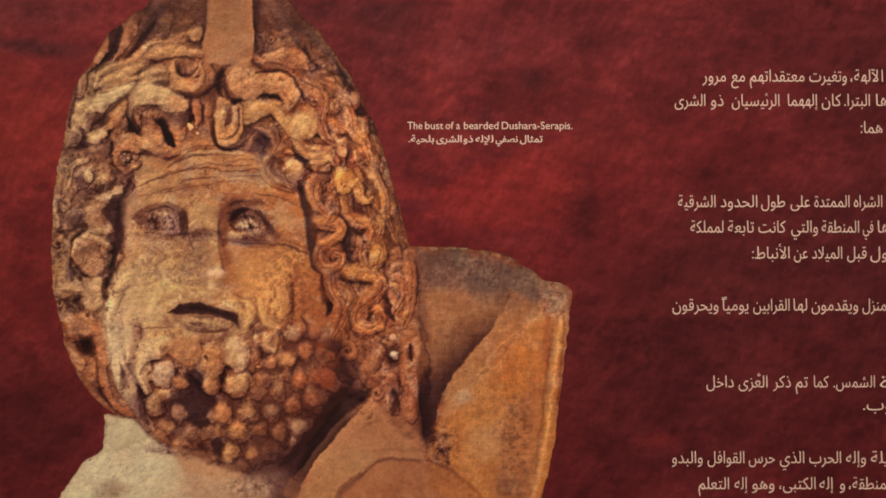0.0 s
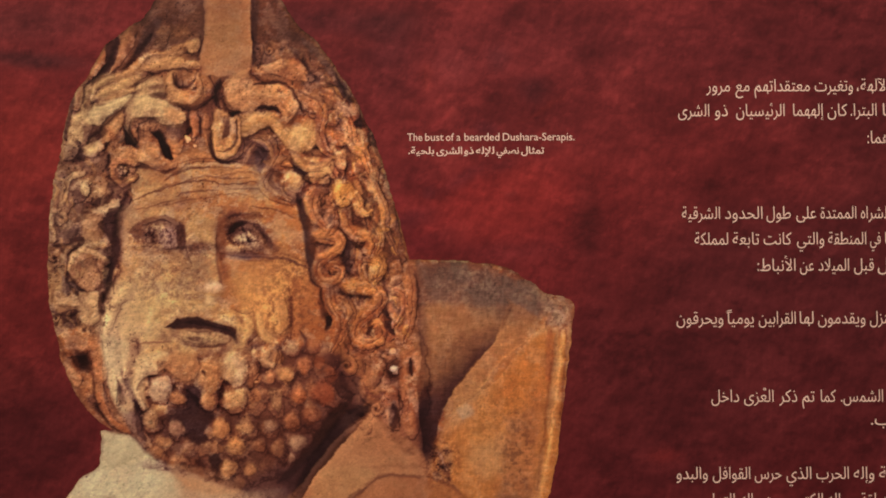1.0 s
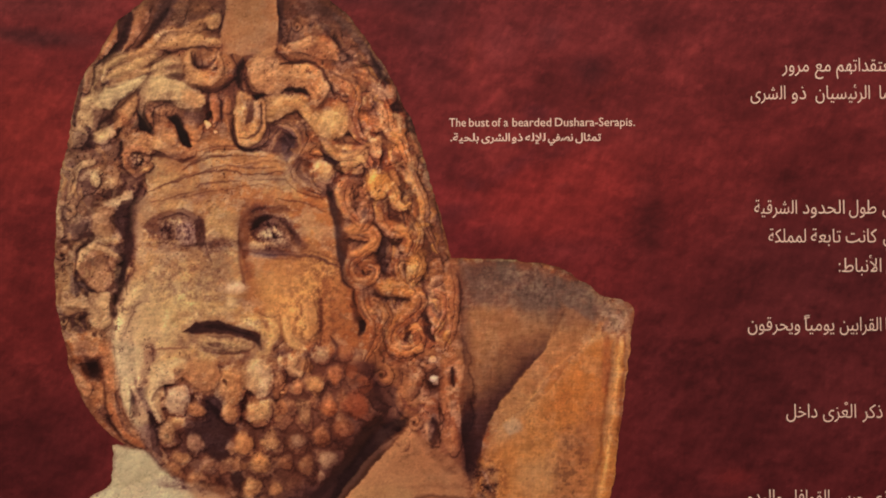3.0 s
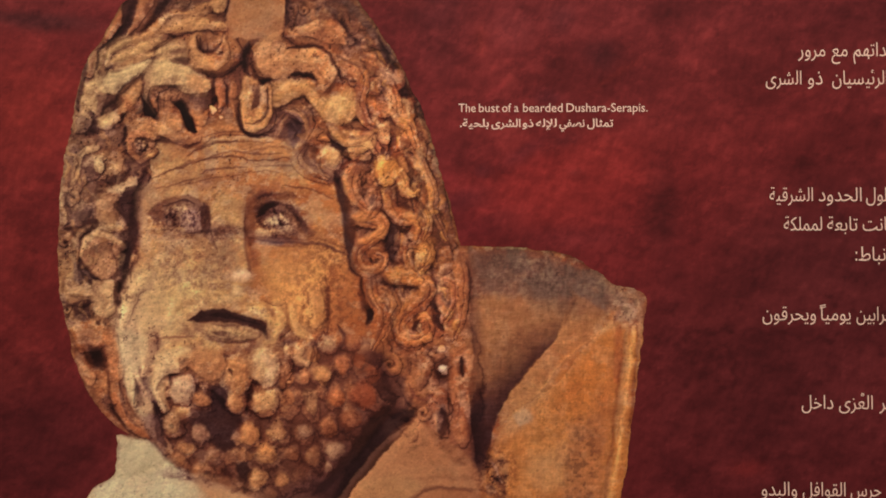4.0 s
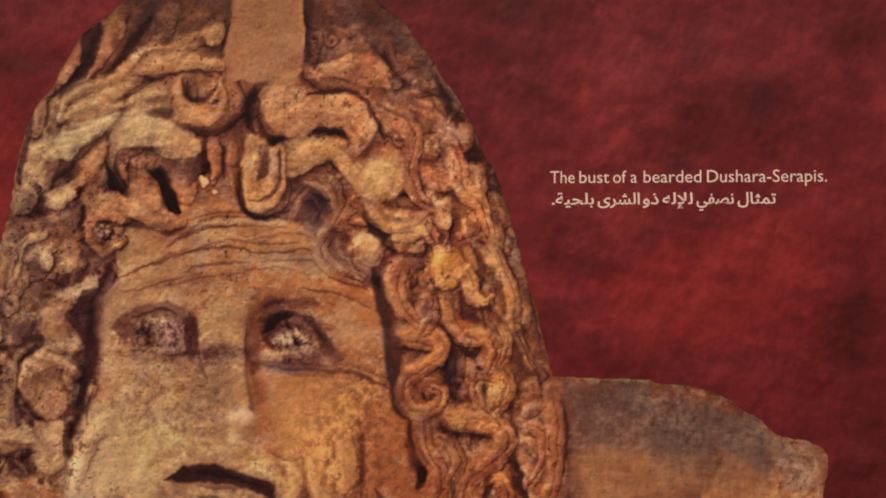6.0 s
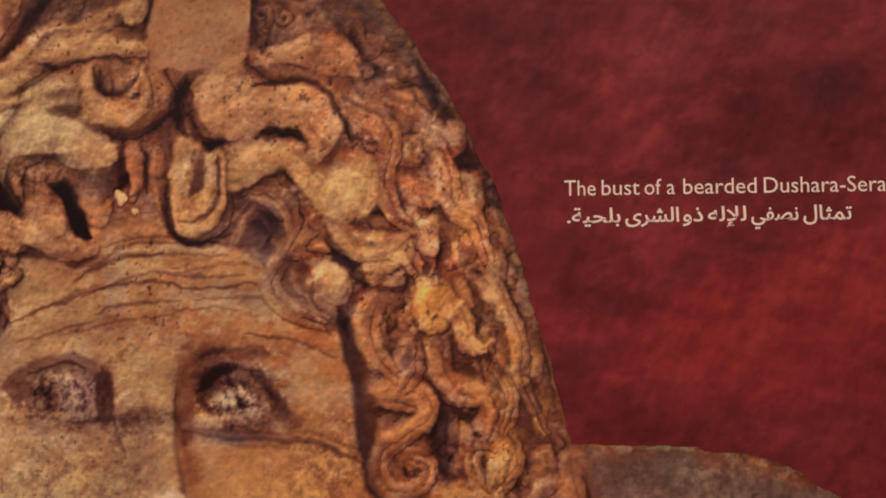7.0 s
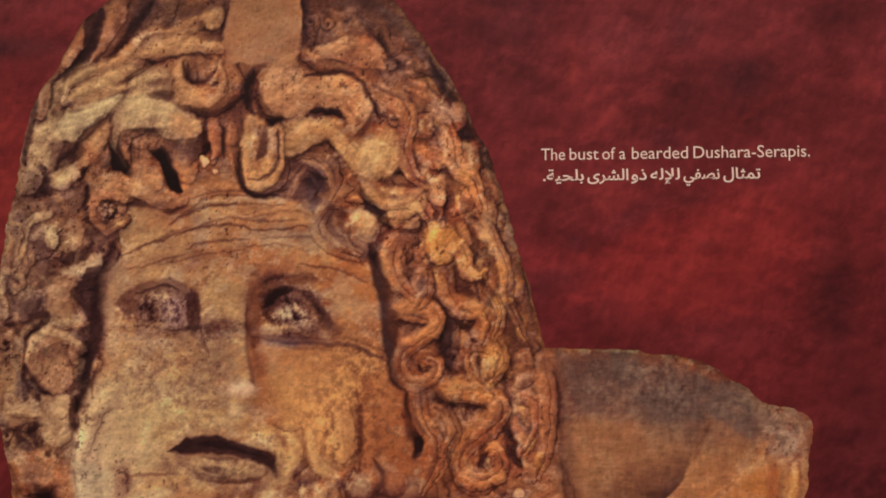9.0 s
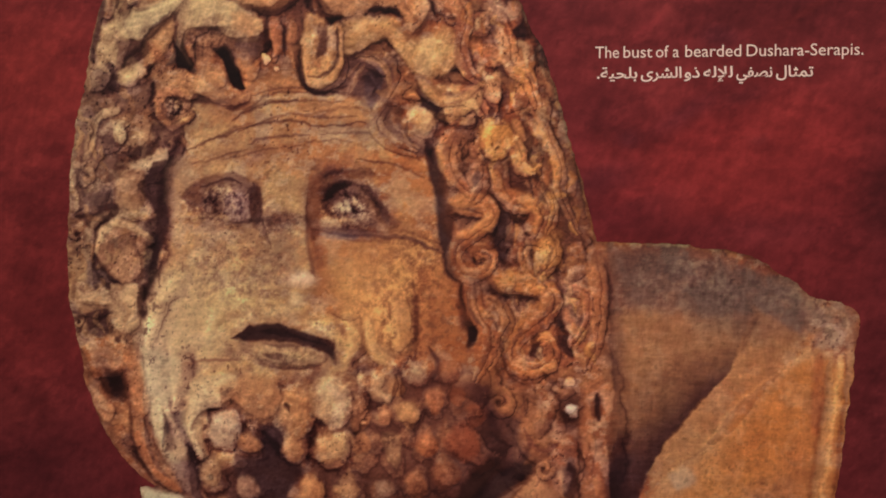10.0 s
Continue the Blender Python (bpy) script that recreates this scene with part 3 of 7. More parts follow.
# left temple
bust.blot(300, 470, 90, 60, (184, 142, 92), 0.4)
bust.blot(240, 540, 70, 60, (212, 176, 110), 0.7)
bust.blot(470, 490, 80, 50, (196, 136, 66), 0.6)
bust.blot(545, 560, 50, 90, (168, 88, 42), 0.7)
bust.blot(250, 330, 60, 20, (196, 146, 90), 0.5)
bust.blot(640, 400, 60, 80, (190, 128, 66), 0.4)
bust.blot(560, 240, 60, 40, (208, 154, 84), 0.6)
bust.blot(620, 320, 32, 30, (206, 146, 66), 0.6)
bust.blot(130, 360, 40, 120, (150, 116, 80), 0.6)
bust.blot(230, 150, 70, 25, (190, 160, 104), 0.6, -20)
bust.blot(270, 165, 50, 25, (202, 172, 110), 0.7)
# small carved strands that fill the hair between the large locks
rng = random.Random(7)


def strands(x0, x1, y0, y1, count, fan):
    """Short waved strands, fanning out from the crown."""
    for _ in range(count):
        x, y = rng.uniform(x0, x1), rng.uniform(y0, y1)
        a = math.atan2(y + 60, x - 410) * fan + math.pi / 2 * (1 - fan) + rng.gauss(0, 0.35)
        n, bend, hand = rng.uniform(26, 52), rng.uniform(5, 12), rng.choice((-1, 1))
        pts = []
        for k in range(5):
            f = k / 4 * n
            o = hand * bend * math.sin(k * 1.5)
            pts.append(f"{x + f * math.cos(a) - o * math.sin(a):.0f},{y + f * math.sin(a) + o * math.cos(a):.0f}")
        bust.lock(" ".join(pts), rng.uniform(8, 12), rng.uniform(4, 7), rng.uniform(0.72, 1.0))
        if rng.random() < 0.3:
            bust.curl(x, y, rng.uniform(10, 15), 1.2, rng.uniform(0, 360), hand, 0.9)


strands(120, 240, 120, 330, 30, 0.8)
strands(100, 185, 330, 640, 36, 0.2)
strands(430, 590, 40, 260, 40, 0.8)
strands(560, 660, 180, 420, 44, 0.4)
strands(580, 700, 400, 700, 50, 0.2)
# back of the hair beside the band, in shade
bust.darker(290, 20, 70, 40, 0.5, -30)
bust.darker(500, 30, 60, 50, 0.3, 30)
bust.darker(570, 60, 60, 14, 0.3, 52)
bust.groove("478,-30 520,40 580,110 630,170 660,230", 12, 0.3)
bust.groove("600,120 625,165 645,205", 7, 0.55)
bust.lock("243,23 220,68 204,109", 10.8, 6.8, 0.85)
bust.lock("190,74 172,104 146,133 139,169", 8.8, 5.4, 0.9)
bust.lock("133,155 123,205 120,231", 6.8, 5.5, 0.85)
bust.lock("294,31 281,57 264,70", 13.4, 9.4, 0.8)
bust.groove("212,48 197,91 170,123", 9.5, 0.75)
bust.groove("271,40 253,69 221,107 180,127", 8.1, 0.7)
bust.groove("157,133 145,166 134,205 124,224", 4.8, 0.7)
bust.lock("358,49 321,66 274,80 228,111 180,130 168,156", 10.6, 9.3, 1.02)
bust.knob(346, 60, 13.3, 1.05)
bust.lock("361,99 321,85 278,97 244,118", 13.3, 9.3, 1.08)
bust.groove("331,84 315,77 281,78 254,99", 3.3, 0.6)
bust.lock("261,117 228,126 194,140 168,159", 8.7, 6.7, 0.98)
bust.lock("295,136 255,135 214,144 174,163", 10, 8, 1)
bust.groove("261,125 228,134 187,155 166,163", 2.7, 0.6)
bust.lock("231,151 201,170 171,182", 17.5, 14.8, 1.06)
bust.lock("218,177 201,199 181,222 161,248", 14.8, 13.5, 1)
bust.knob(169, 243, 14.9, 1.05)
bust.groove("225,167 201,193 173,215 161,231", 4.7, 0.8)
bust.lock("157,182 139,198 133,231", 13.6, 10.9, 1.02)
bust.darker(141, 251, 10.9, 17.7, 0.6)
bust.darker(182, 261, 20.3, 14.9, 0.5)
bust.lock("325,169 282,162 252,177 239,203 246,233", 22.6, 12, 1.06)
bust.lock("315,172 325,195 316,227", 20, 13.3, 0.9)
bust.darker(326, 211, 31.9, 17.3, 0.5)
bust.darker(285, 186, 22.7, 9.4, 0.4)
bust.groove("233,164 232,197 239,223 252,238", 6.1, 0.88)
bust.groove("246,233 259,238", 6.7, 0.7)
bust.groove("274,210 290,217 299,237 308,258", 8, 0.94)
bust.lock("205,244 239,244 266,258 296,267", 8.8, 6.7, 1)
bust.lock("256,233 270,243 289,266", 9.4, 6, 1)
bust.groove("199,252 197,274 209,294 233,304", 4.1, 0.7)
bust.groove("239,265 269,273 316,263", 3.4, 0.5)
bust.lock("309,107 310,141 336,156 369,140 367,110", 14.7, 13.4, 1.02)
bust.groove("316,115 320,134 345,138 359,119", 4, 0.55)
bust.groove("267,147 300,146", 4.7, 0.5)
bust.groove("265,132 295,128", 2.7, 0.4)
bust.groove("295,155 325,169 358,166 381,150", 4, 0.5)
bust.darker(372, 163, 17.2, 33, 0.35)
bust.groove("358,41 357,91", 2.5, 0.5)
bust.groove("448,34 449,93", 4.5, 0.55)
bust.lock("548,179 528,142 493,119 464,109 453,98", 17.6, 12.7, 1)
bust.lock("528,75 498,90 468,99", 16.8, 12.9, 0.98)
bust.lock("577,87 558,94 548,111", 10.8, 9.8, 0.75)
bust.groove("538,86 548,111 567,121", 5.4, 0.55)
bust.lock("528,203 523,154 493,136 454,140", 19.6, 16.7, 1)
bust.lock("449,148 429,135 416,145 429,155", 22.9, 17.9, 1)
bust.groove("397,134 402,158 422,172 429,175", 3.5, 0.75)
bust.groove("454,128 488,125 513,137 528,159 535,176", 3, 0.65)
bust.groove("464,169 494,174 508,195 518,208", 3, 0.55)
bust.groove("410,178 418,182 421,178", 5, 0.92)
bust.groove("394,122 385,146 387,164", 6, 0.75)
bust.lock("392,175 387,215 395,247 412,254 426,237 425,196", 10.5, 8.5, 1)
bust.groove("407,185 406,213 398,225", 4, 0.6)
bust.groove("418,189 417,231 402,244", 2, 0.55)
bust.groove("378,223 386,255 410,266 432,259", 3.5, 0.55)
bust.lock("347,181 350,205 348,225", 7, 6, 0.88)
bust.lock("367,178 370,210 375,235", 7.5, 6, 0.88)
bust.groove("358,185 361,220", 3, 0.5)
bust.groove("337,175 339,200 335,219", 4, 0.5)
bust.knob(339, 225, 4.5, 1.35)
bust.knob(350, 235, 3.5, 1.3)
bust.knob(395, 223, 4, 0.5)
bust.lock("533,203 489,193 454,192 429,211", 16.7, 10.8, 1.05)
bust.lock("429,223 454,214 481,227 490,251 484,270", 6.9, 6, 0.95)
bust.darker(454, 248, 24.7, 19.7, 0.4)
bust.lock("553,179 548,218 538,242", 21.6, 19.6, 1.06)
bust.curl(558, 177, 12.7, 1.1, 30, 1, 1)
bust.curl(594, 187, 14.6, 1.2, 30, 1, 0.95)
bust.lock("572,180 570,214 577,243 594,257", 9.8, 6.8, 0.92)
bust.groove("567,182 561,213 567,240 587,255", 2.9, 0.6)
bust.lock("548,145 577,160 606,180 621,195", 10.8, 8.8, 0.95)
bust.groove("528,144 543,167 572,177 597,173", 3, 0.55)
bust.lock("621,200 625,229 649,249", 12.6, 9.7, 1)
bust.groove("597,112 609,141 626,161", 6.4, 0.6)
bust.groove("633,195 650,229 666,239", 4.8, 0.7)
bust.lock("523,252 548,266 577,267 591,252", 9.8, 7.8, 1)
bust.groove("516,254 528,271 548,276", 4.4, 0.7)
bust.lock("596,248 601,272 606,291", 11.6, 8.7, 1.12)
bust.groove("588,250 594,265", 3.4, 0.75)
bust.lock("649,253 659,277 666,301", 9.6, 7.7, 0.95)
bust.lock("625,253 635,272 625,287", 10.6, 6.8, 0.95)
bust.knob(523, 293, 12.7, 1.08)
bust.groove("464,285 479,318 509,338 538,333", 5.4, 0.6)
bust.groove("533,276 552,300 557,319", 4.9, 0.75)
bust.lock("562,271 577,286 572,300 548,295", 8.8, 6.8, 1.05)
bust.region("362,-80 365,0 363,60 357,104 380,112 430,110 447,103 448,40 450,-80", (184, 128, 76), 1.5, 1, 1)
bust.fold("364,-60 364,10 362,60 357,102", 3, 0.1, 0.12)
bust.fold("357,102 363,60 365,0 364,-60", 7, 0.55, 0.05)
bust.fold("449,-60 448,40 446,100", 16, 0.6, 0.05)
bust.darker(402, -10, 60, 30, 0.12)
bust.fold("429,175 414,172 400,156 395,137 404,121 421,112", 11, 0.65)
bust.fold("454,129 478,124 503,129 523,147 534,172", 12, 0.55)
bust.fold("513,200 502,180 484,170 461,169", 9, 0.55)
bust.fold("429,223 449,214 474,223 485,246 479,266", 10, 0.4)
bust.fold("474,261 473,244 457,230 440,240", 9, 0.6)
bust.fold("467,256 459,246 447,253", 8, 0.6)
bust.fold("449,99 478,92 508,86 534,91 548,108", 14, 0.45)
bust.fold("528,145 548,151 577,164 597,184", 10, 0.45)
bust.fold("548,174 557,167 570,175 567,185", 8, 0.5)
bust.fold("577,218 567,204 572,184 587,177", 9, 0.5)
bust.fold("508,217 528,203 553,208 560,228", 7, 0.3)
bust.fold("606,219 596,204 577,204", 7, 0.4)
bust.fold("516,256 533,271 552,271 572,262", 8, 0.4)
bust.fold("548,295 567,291 587,267 589,250", 10, 0.4)
bust.fold("620,263 611,277 615,301", 9, 0.45)
# brow and wrinkles
bust.groove("240,333 290,311 349,300 402,302 457,301", 2, 0.5)
bust.groove("316,324 343,318 389,315", 2, 0.45)
bust.groove("247,348 297,334 316,329", 1.7, 0.35)
bust.groove("296,297 329,280 376,273", 2.7, 0.5)
bust.groove("309,285 349,266 389,264", 2, 0.4)
bust.groove("289,282 306,279 316,267", 4, 0.55)
bust.groove("448,344 487,349 525,363", 1.9, 0.5)
bust.groove("467,315 493,325 519,344", 2.6, 0.35)
bust.groove("382,289 428,283 467,290", 2, 0.3)
bust.darker(323, 334, 46.3, 9.3, 0.22, -6)
bust.blot(326, 338, 9.3, 6.6, (206, 170, 120), 0.7)
# eyes, worn sockets
bust.blot(280, 388, 47.9, 22.6, (150, 112, 78), 0.8, -6)
bust.darker(280, 385, 49.9, 23.9, 0.3, -6)
bust.groove("234,388 260,369 300,363 322,370", 4, 0.4)
bust.darker(325, 395, 7.9, 23.8, 0.62)
bust.groove("322,369 331,392 330,411", 4, 0.45)
bust.blot(305, 393, 13.2, 17.2, (176, 142, 118), 0.65)
bust.groove("287,368 310,372 321,388", 3.3, 0.5)
bust.groove("288,379 290,395 297,408", 2.7, 0.4)
bust.groove("240,388 260,384 277,395 272,413", 4, 0.45)
bust.groove("257,410 291,414 327,415", 3.3, 0.35)
bust.darker(264, 396, 9.3, 8, 0.5)
bust.darker(280, 388, 6.6, 6.6, 0.4)
bust.mottle(284, 391, 49.8, 23.9, 0.32)
bust.blot(432, 392, 46.8, 33.8, (150, 98, 58), 0.75, 20)
bust.darker(425, 382, 37.8, 26.1, 0.42, 16)
bust.groove("395,434 389,401 393,376 409,361 428,357", 7.2, 0.5)
bust.groove("409,362 451,356 467,358", 3.3, 0.45)
bust.groove("408,392 421,375 445,371 464,382 477,401", 5.2, 0.62)
bust.darker(418, 385, 11.7, 14.3, 0.55)
bust.darker(428, 373, 16.9, 5.9, 0.6)
bust.blot(442, 399, 18.2, 15.6, (186, 154, 112), 0.8, 20)
bust.paler("429,411 442,416 458,411", 3.9, 0.25)
bust.groove("458,387 471,399 482,417 497,422", 4.5, 0.5)
bust.mottle(438, 392, 40.3, 27.3, 0.36, 15)
# shadow under the right eye, inked purple-grey
bust.blot(435, 429, 40.3, 7.8, (124, 98, 92), 0.6)
bust.groove("396,422 442,423 506,428 551,441", 2.3, 0.35)
bust.groove("468,433 519,438 551,452", 2.3, 0.3)
bust.darker(357, 413, 39.4, 9.2, 0.3)
bust.darker(271, 418, 46.6, 6.7, 0.2)
bust.groove("334,413 336,427 345,446", 2.6, 0.5)
bust.mottle(364, 554, 65.4, 26.1, 0.3)
bust.mottle(494, 540, 38.5, 57.8, 0.35)
bust.mottle(526, 458, 38.4, 57.7, 0.2)
# nose break
bust.groove("387,392 387,439 391,462 397,480", 3.0, 0.40)
bust.blot(402, 452, 11, 48, (158, 84, 42), 0.55, -6)
bust.blot(383, 483, 19.6, 7.8, (208, 172, 116), 0.8)
bust.blot(364, 484, 13.1, 6.6, (204, 166, 110), 0.6)
bust.darker(393, 503, 13, 9.1, 0.25)
bust.paler("376,401 380,452 390,478", 6.6, 0.1)
# mouth
bust.paler("259,548 282,520 324,510 377,519 410,534", 10.6, 0.1, (202, 160, 96))
bust.groove("298,551 325,538 364,538 397,550 423,572", 6.6, 0.9)
bust.groove("312,548 351,544 390,557", 5.9, 0.6)
bust.lock("315,566 351,558 384,565 410,580", 8.6, 5.9, 1.02)
bust.slab("315,564 344,557 377,563 405,577 377,583 345,574 322,572", 8, 1.08, (200, 160, 104))
bust.pool("333,572 361,570 366,579 345,581", 0.35, 2)
bust.darker(299, 564, 10.6, 15.8, 0.4)
bust.groove("232,587 285,579 318,577", 1.7, 0.35)
bust.groove("468,572 519,572", 1.6, 0.3)
bust.lock("432,525 445,553 435,585", 11.7, 9.1, 1.06)
bust.lock("465,528 468,559 494,581 507,571", 11, 7.7, 1.05)
bust.lock("416,515 429,522 449,528", 6.5, 5.2, 1)
bust.groove("513,483 519,527 516,571", 3.2, 0.5)
bust.groove("532,559 545,577 539,596", 3.8, 0.5)
bust.lock("494,502 503,540 497,565", 10.3, 9, 1.02)
# hair at the left temple and cheek
bust.lock("201,283 165,296 135,319 117,355", 18.9, 13.5, 1)
bust.lock("114,283 104,323 100,375", 10.9, 9.6, 0.95)
bust.knob(155, 318, 10.2, 1.12)
bust.knob(189, 318, 16.2, 1)
bust.groove("159,333 183,339 206,317", 4.1, 0.55)
bust.lock("220,343 183,356 173,375 180,401 204,411", 17.5, 13.4, 0.92)
bust.lock("136,362 123,401 136,414 163,407", 16.3, 12.2, 0.85)
bust.darker(207, 382, 17.5, 30.9, 0.55)
bust.groove("230,317 215,362 210,407 208,453 197,485", 11.4, 0.72)
bust.lock("201,424 163,417 137,440 127,472 148,504", 16.1, 13.4, 0.95)
bust.knob(179, 456, 35, 0.95)
bust.paler("138,445 149,427 176,417", 4.7, 0.35)
bust.groove("126,440 123,466 144,495 168,501", 4.7, 0.65)
bust.groove("102,411 136,407 163,401", 4.1, 0.6)
bust.groove("198,485 185,504 180,523", 6, 0.75)
bust.lock("164,498 177,527 165,556", 13.5, 10.8, 1)
bust.lock("107,485 117,514 151,520", 16.3, 12.2, 0.95)
bust.curl(155, 556, 17.5, 1.3, 90, 1, 1)
bust.darker(138, 533, 16.2, 9.5, 0.6)
bust.lock("118,556 132,588 125,608", 13.5, 10.8, 0.85)
bust.lock("185,549 179,575 196,600", 10.7, 9.4, 0.95)
bust.lock("235,485 208,510 198,536 192,575", 12, 9.3, 1.08)
bust.curl(204, 518, 9.4, 1.1, 0, 1, 1.05)
# curls beside the right cheek
bust.groove("529,332 541,364 551,401 558,452 565,477", 7.7, 0.55)
bust.groove("529,325 540,351", 6.4, 0.7)
bust.knob(607, 321, 25.4, 1.08)
bust.curl(607, 321, 25.4, 1, 20, 1, 1.04)
bust.lock("567,307 551,335 558,364 580,383", 14.1, 11.5, 1)
bust.lock("583,351 586,376 577,389", 12.7, 8.9, 0.92)
bust.lock("634,320 637,345 653,357 658,348", 11.4, 7.6, 1.02)
bust.lock("653,301 669,326 681,358 678,377", 11.4, 8.8, 0.95)
bust.lock("552,396 574,390 599,395 602,415 583,427 558,430", 12.1, 9.6, 1)
bust.groove("558,408 583,409 593,414", 2.6, 0.5)
bust.curl(584, 461, 21.6, 1.6, 210, 1, 0.96)
bust.lock("612,364 621,392 646,392 660,411 656,430", 11.4, 8.2, 0.98)
bust.groove("602,376 615,402 640,414 646,427", 5.1, 0.65)
bust.darker(640, 411, 10.1, 11.4, 0.4)
bust.curl(654, 452, 28.9, 1.5, 120, -1, 0.98)
bust.knob(664, 455, 13.8, 1.04)
bust.groove("605,420 615,452 621,470", 8.2, 0.65)
bust.lock("599,483 634,483 671,492", 16.5, 13.9, 0.98)
bust.lock("577,489 584,521 601,549 596,583", 9.5, 7.6, 0.98)
bust.groove("569,489 573,527 583,546 580,558", 6.4, 0.75)
bust.groove("602,489 618,511 621,533 615,552", 4.4, 0.65)
bust.lock("665,508 640,526 621,551 608,570", 12.5, 9.4, 0.95)
bust.curl(660, 554, 28.8, 1.5, 300, -1, 1)
bust.groove("684,489 687,532 696,566", 6.3, 0.7)
bust.groove("721,501 702,532 699,551", 3.7, 0.65)
bust.lock("696,483 715,501 706,545", 10, 6.2, 0.95)
bust.lock("718,452 727,501 724,551", 11.2, 11.2, 1)
bust.lock("687,427 700,464 690,483", 12.5, 10, 0.9)
bust.lock("672,383 684,408 703,433", 8.8, 7.5, 0.85)
bust.lock("688,333 697,370 709,408", 6.3, 6.3, 0.8)
bust.lock("659,364 675,389 665,408", 8.8, 6.3, 0.95)
bust.knob(665, 399, 5, 1.3)
bust.darker(687, 402, 13.8, 43.9, 0.35, -12)
bust.groove("640,326 656,364 678,389", 4.4, 0.55)
bust.groove("672,427 678,458 681,483", 3.8, 0.5)
bust.lock("583,571 602,595 596,626", 11.4, 10.1, 0.95)
bust.lock("585,480 600,530 590,570 600,610", 12, 10, 0.9)
bust.curl(652, 572, 32, 1.5, 330, -1, 1)
bust.curl(616, 622, 22, 1.4, 200, 1, 0.95)
bust.lock("680,560 715,580 730,620 735,690 728,740", 24, 18, 0.98)
bust.lock("640,600 670,620 660,650 640,660 665,685 690,680", 11, 9, 0.95)
bust.lock("690,650 690,690 700,730", 14, 10, 0.92)
bust.knob(695, 596, 9, 1.45)
bust.darker(697, 632, 16, 18, 0.7)
bust.knob(698, 628, 7, 1.6, (214, 190, 150))
bust.groove("725,610 728,640", 6, 0.75)
bust.groove("695,690 702,710 692,735", 6, 0.7)
bust.groove("670,680 640,690 650,670", 6, 0.4)
bust.curl(668, 695, 14, 1.2, 0, 1, 0.98)
bust.darker(610, 660, 24, 40, 0.55)
bust.darker(596, 610, 18, 22, 0.6)
bust.groove("605,640 615,690 640,705", 16, 0.6)
# lower strands at the left of the beard
bust.lock("112,575 124,625 150,680 190,725", 16, 12, 0.88)
bust.lock("170,560 185,620 190,660", 16, 12, 0.9)
bust.lock("150,645 175,690 228,736", 14, 10, 0.88)
bust.lock("180,640 195,690 235,735", 11, 9, 0.82)
bust.lock("130,630 160,640 175,665", 9, 8, 1.05)
bust.darker(152, 610, 18, 22, 0.85)
bust.groove("160,660 185,705 215,735", 4, 0.5)
bust.groove("130,660 160,705 190,730", 4, 0.5)
bust.curl(158, 560, 14, 1.2, 60, 1, 0.95)
# beard
bust.lock("192,550 198,603 208,647 228,700 262,761", 19.6, 12.5, 1.05)
bust.blot(204, 603, 26.8, 62.4, (216, 190, 138), 0.8)
bust.lock("228,568 233,620 228,638", 17.8, 14.3, 1.05)
bust.lock("219,647 228,691 248,726 271,761", 14.3, 10.7, 0.92)
bust.groove("215,647 223,682 217,691", 6.2, 0.7)
bust.groove("240,629 248,673 260,708 257,735", 8.9, 0.75)
bust.darker(248, 708, 10.7, 26.7, 0.6)
bust.lock("262,603 248,638 253,673 262,691", 19.6, 14.2, 1.06)
bust.knob(284, 613, 30.2, 1.02)
bust.knob(284, 660, 28.4, 1.04, (180, 150, 112))
bust.groove("266,629 272,655 262,664", 4.4, 0.6)
bust.groove("297,607 284,625", 4.4, 0.6)
bust.knob(328, 629, 31.9, 0.95)
bust.knob(373, 630, 40.7, 0.96)
bust.knob(289, 697, 23.1, 1)
bust.knob(276, 722, 17.8, 0.98)
bust.knob(315, 678, 19.5, 0.9)
bust.darker(340, 690, 30.1, 30.1, 0.6)
bust.darker(346, 732, 30.1, 21.3, 0.5)
bust.darker(302, 730, 30.2, 23.1, 0.4)
bust.lock("399,584 428,606 435,637 413,663", 23, 21.2, 1.06)
bust.knob(426, 619, 31.8, 1.08, (200, 158, 104))
bust.knob(373, 677, 19.5, 0.98)
bust.groove("337,664 359,688 386,691", 8, 0.7)
bust.knob(423, 676, 30, 1.08)
bust.groove("395,655 399,685 413,703", 8, 0.6)
bust.knob(386, 729, 26.5, 0.96)
bust.darker(373, 725, 8.9, 8.9, 0.5)
bust.knob(436, 731, 22.9, 1)
bust.knob(416, 765, 23, 0.98)
bust.knob(320, 730, 21.3, 0.86)
bust.knob(294, 754, 19.5, 0.92)
bust.knob(337, 765, 17.7, 0.82)
bust.knob(368, 763, 19.5, 0.85)
bust.knob(280, 780, 21.3, 0.86)
bust.knob(317, 785, 17.7, 0.84)
bust.knob(406, 800, 21.2, 0.95)
bust.knob(448, 805, 22.9, 0.92)
bust.knob(377, 795, 15.9, 0.8)
bust.groove("351,787 386,804 386,821", 10.6, 0.6)
bust.knob(479, 603, 24.7, 1.12)
bust.curl(479, 603, 21.1, 1, 120, -1, 1.08)
bust.knob(502, 636, 21.1, 1.02)
bust.knob(479, 644, 14.1, 0.98)
bust.knob(465, 672, 17.6, 0.88)
bust.knob(492, 693, 17.6, 0.9)
bust.knob(457, 694, 15.9, 0.84)
bust.knob(527, 755, 21.1, 1.08, (186, 140, 92))
bust.knob(518, 781, 8.8, 1.1)
bust.knob(492, 764, 17.6, 0.8)
bust.knob(479, 731, 17.6, 0.78)
bust.knob(518, 713, 19.3, 0.84)
bust.knob(531, 673, 19.3, 0.9)
bust.knob(562, 662, 24.6, 0.86)
bust.knob(558, 704, 22.8, 0.8)
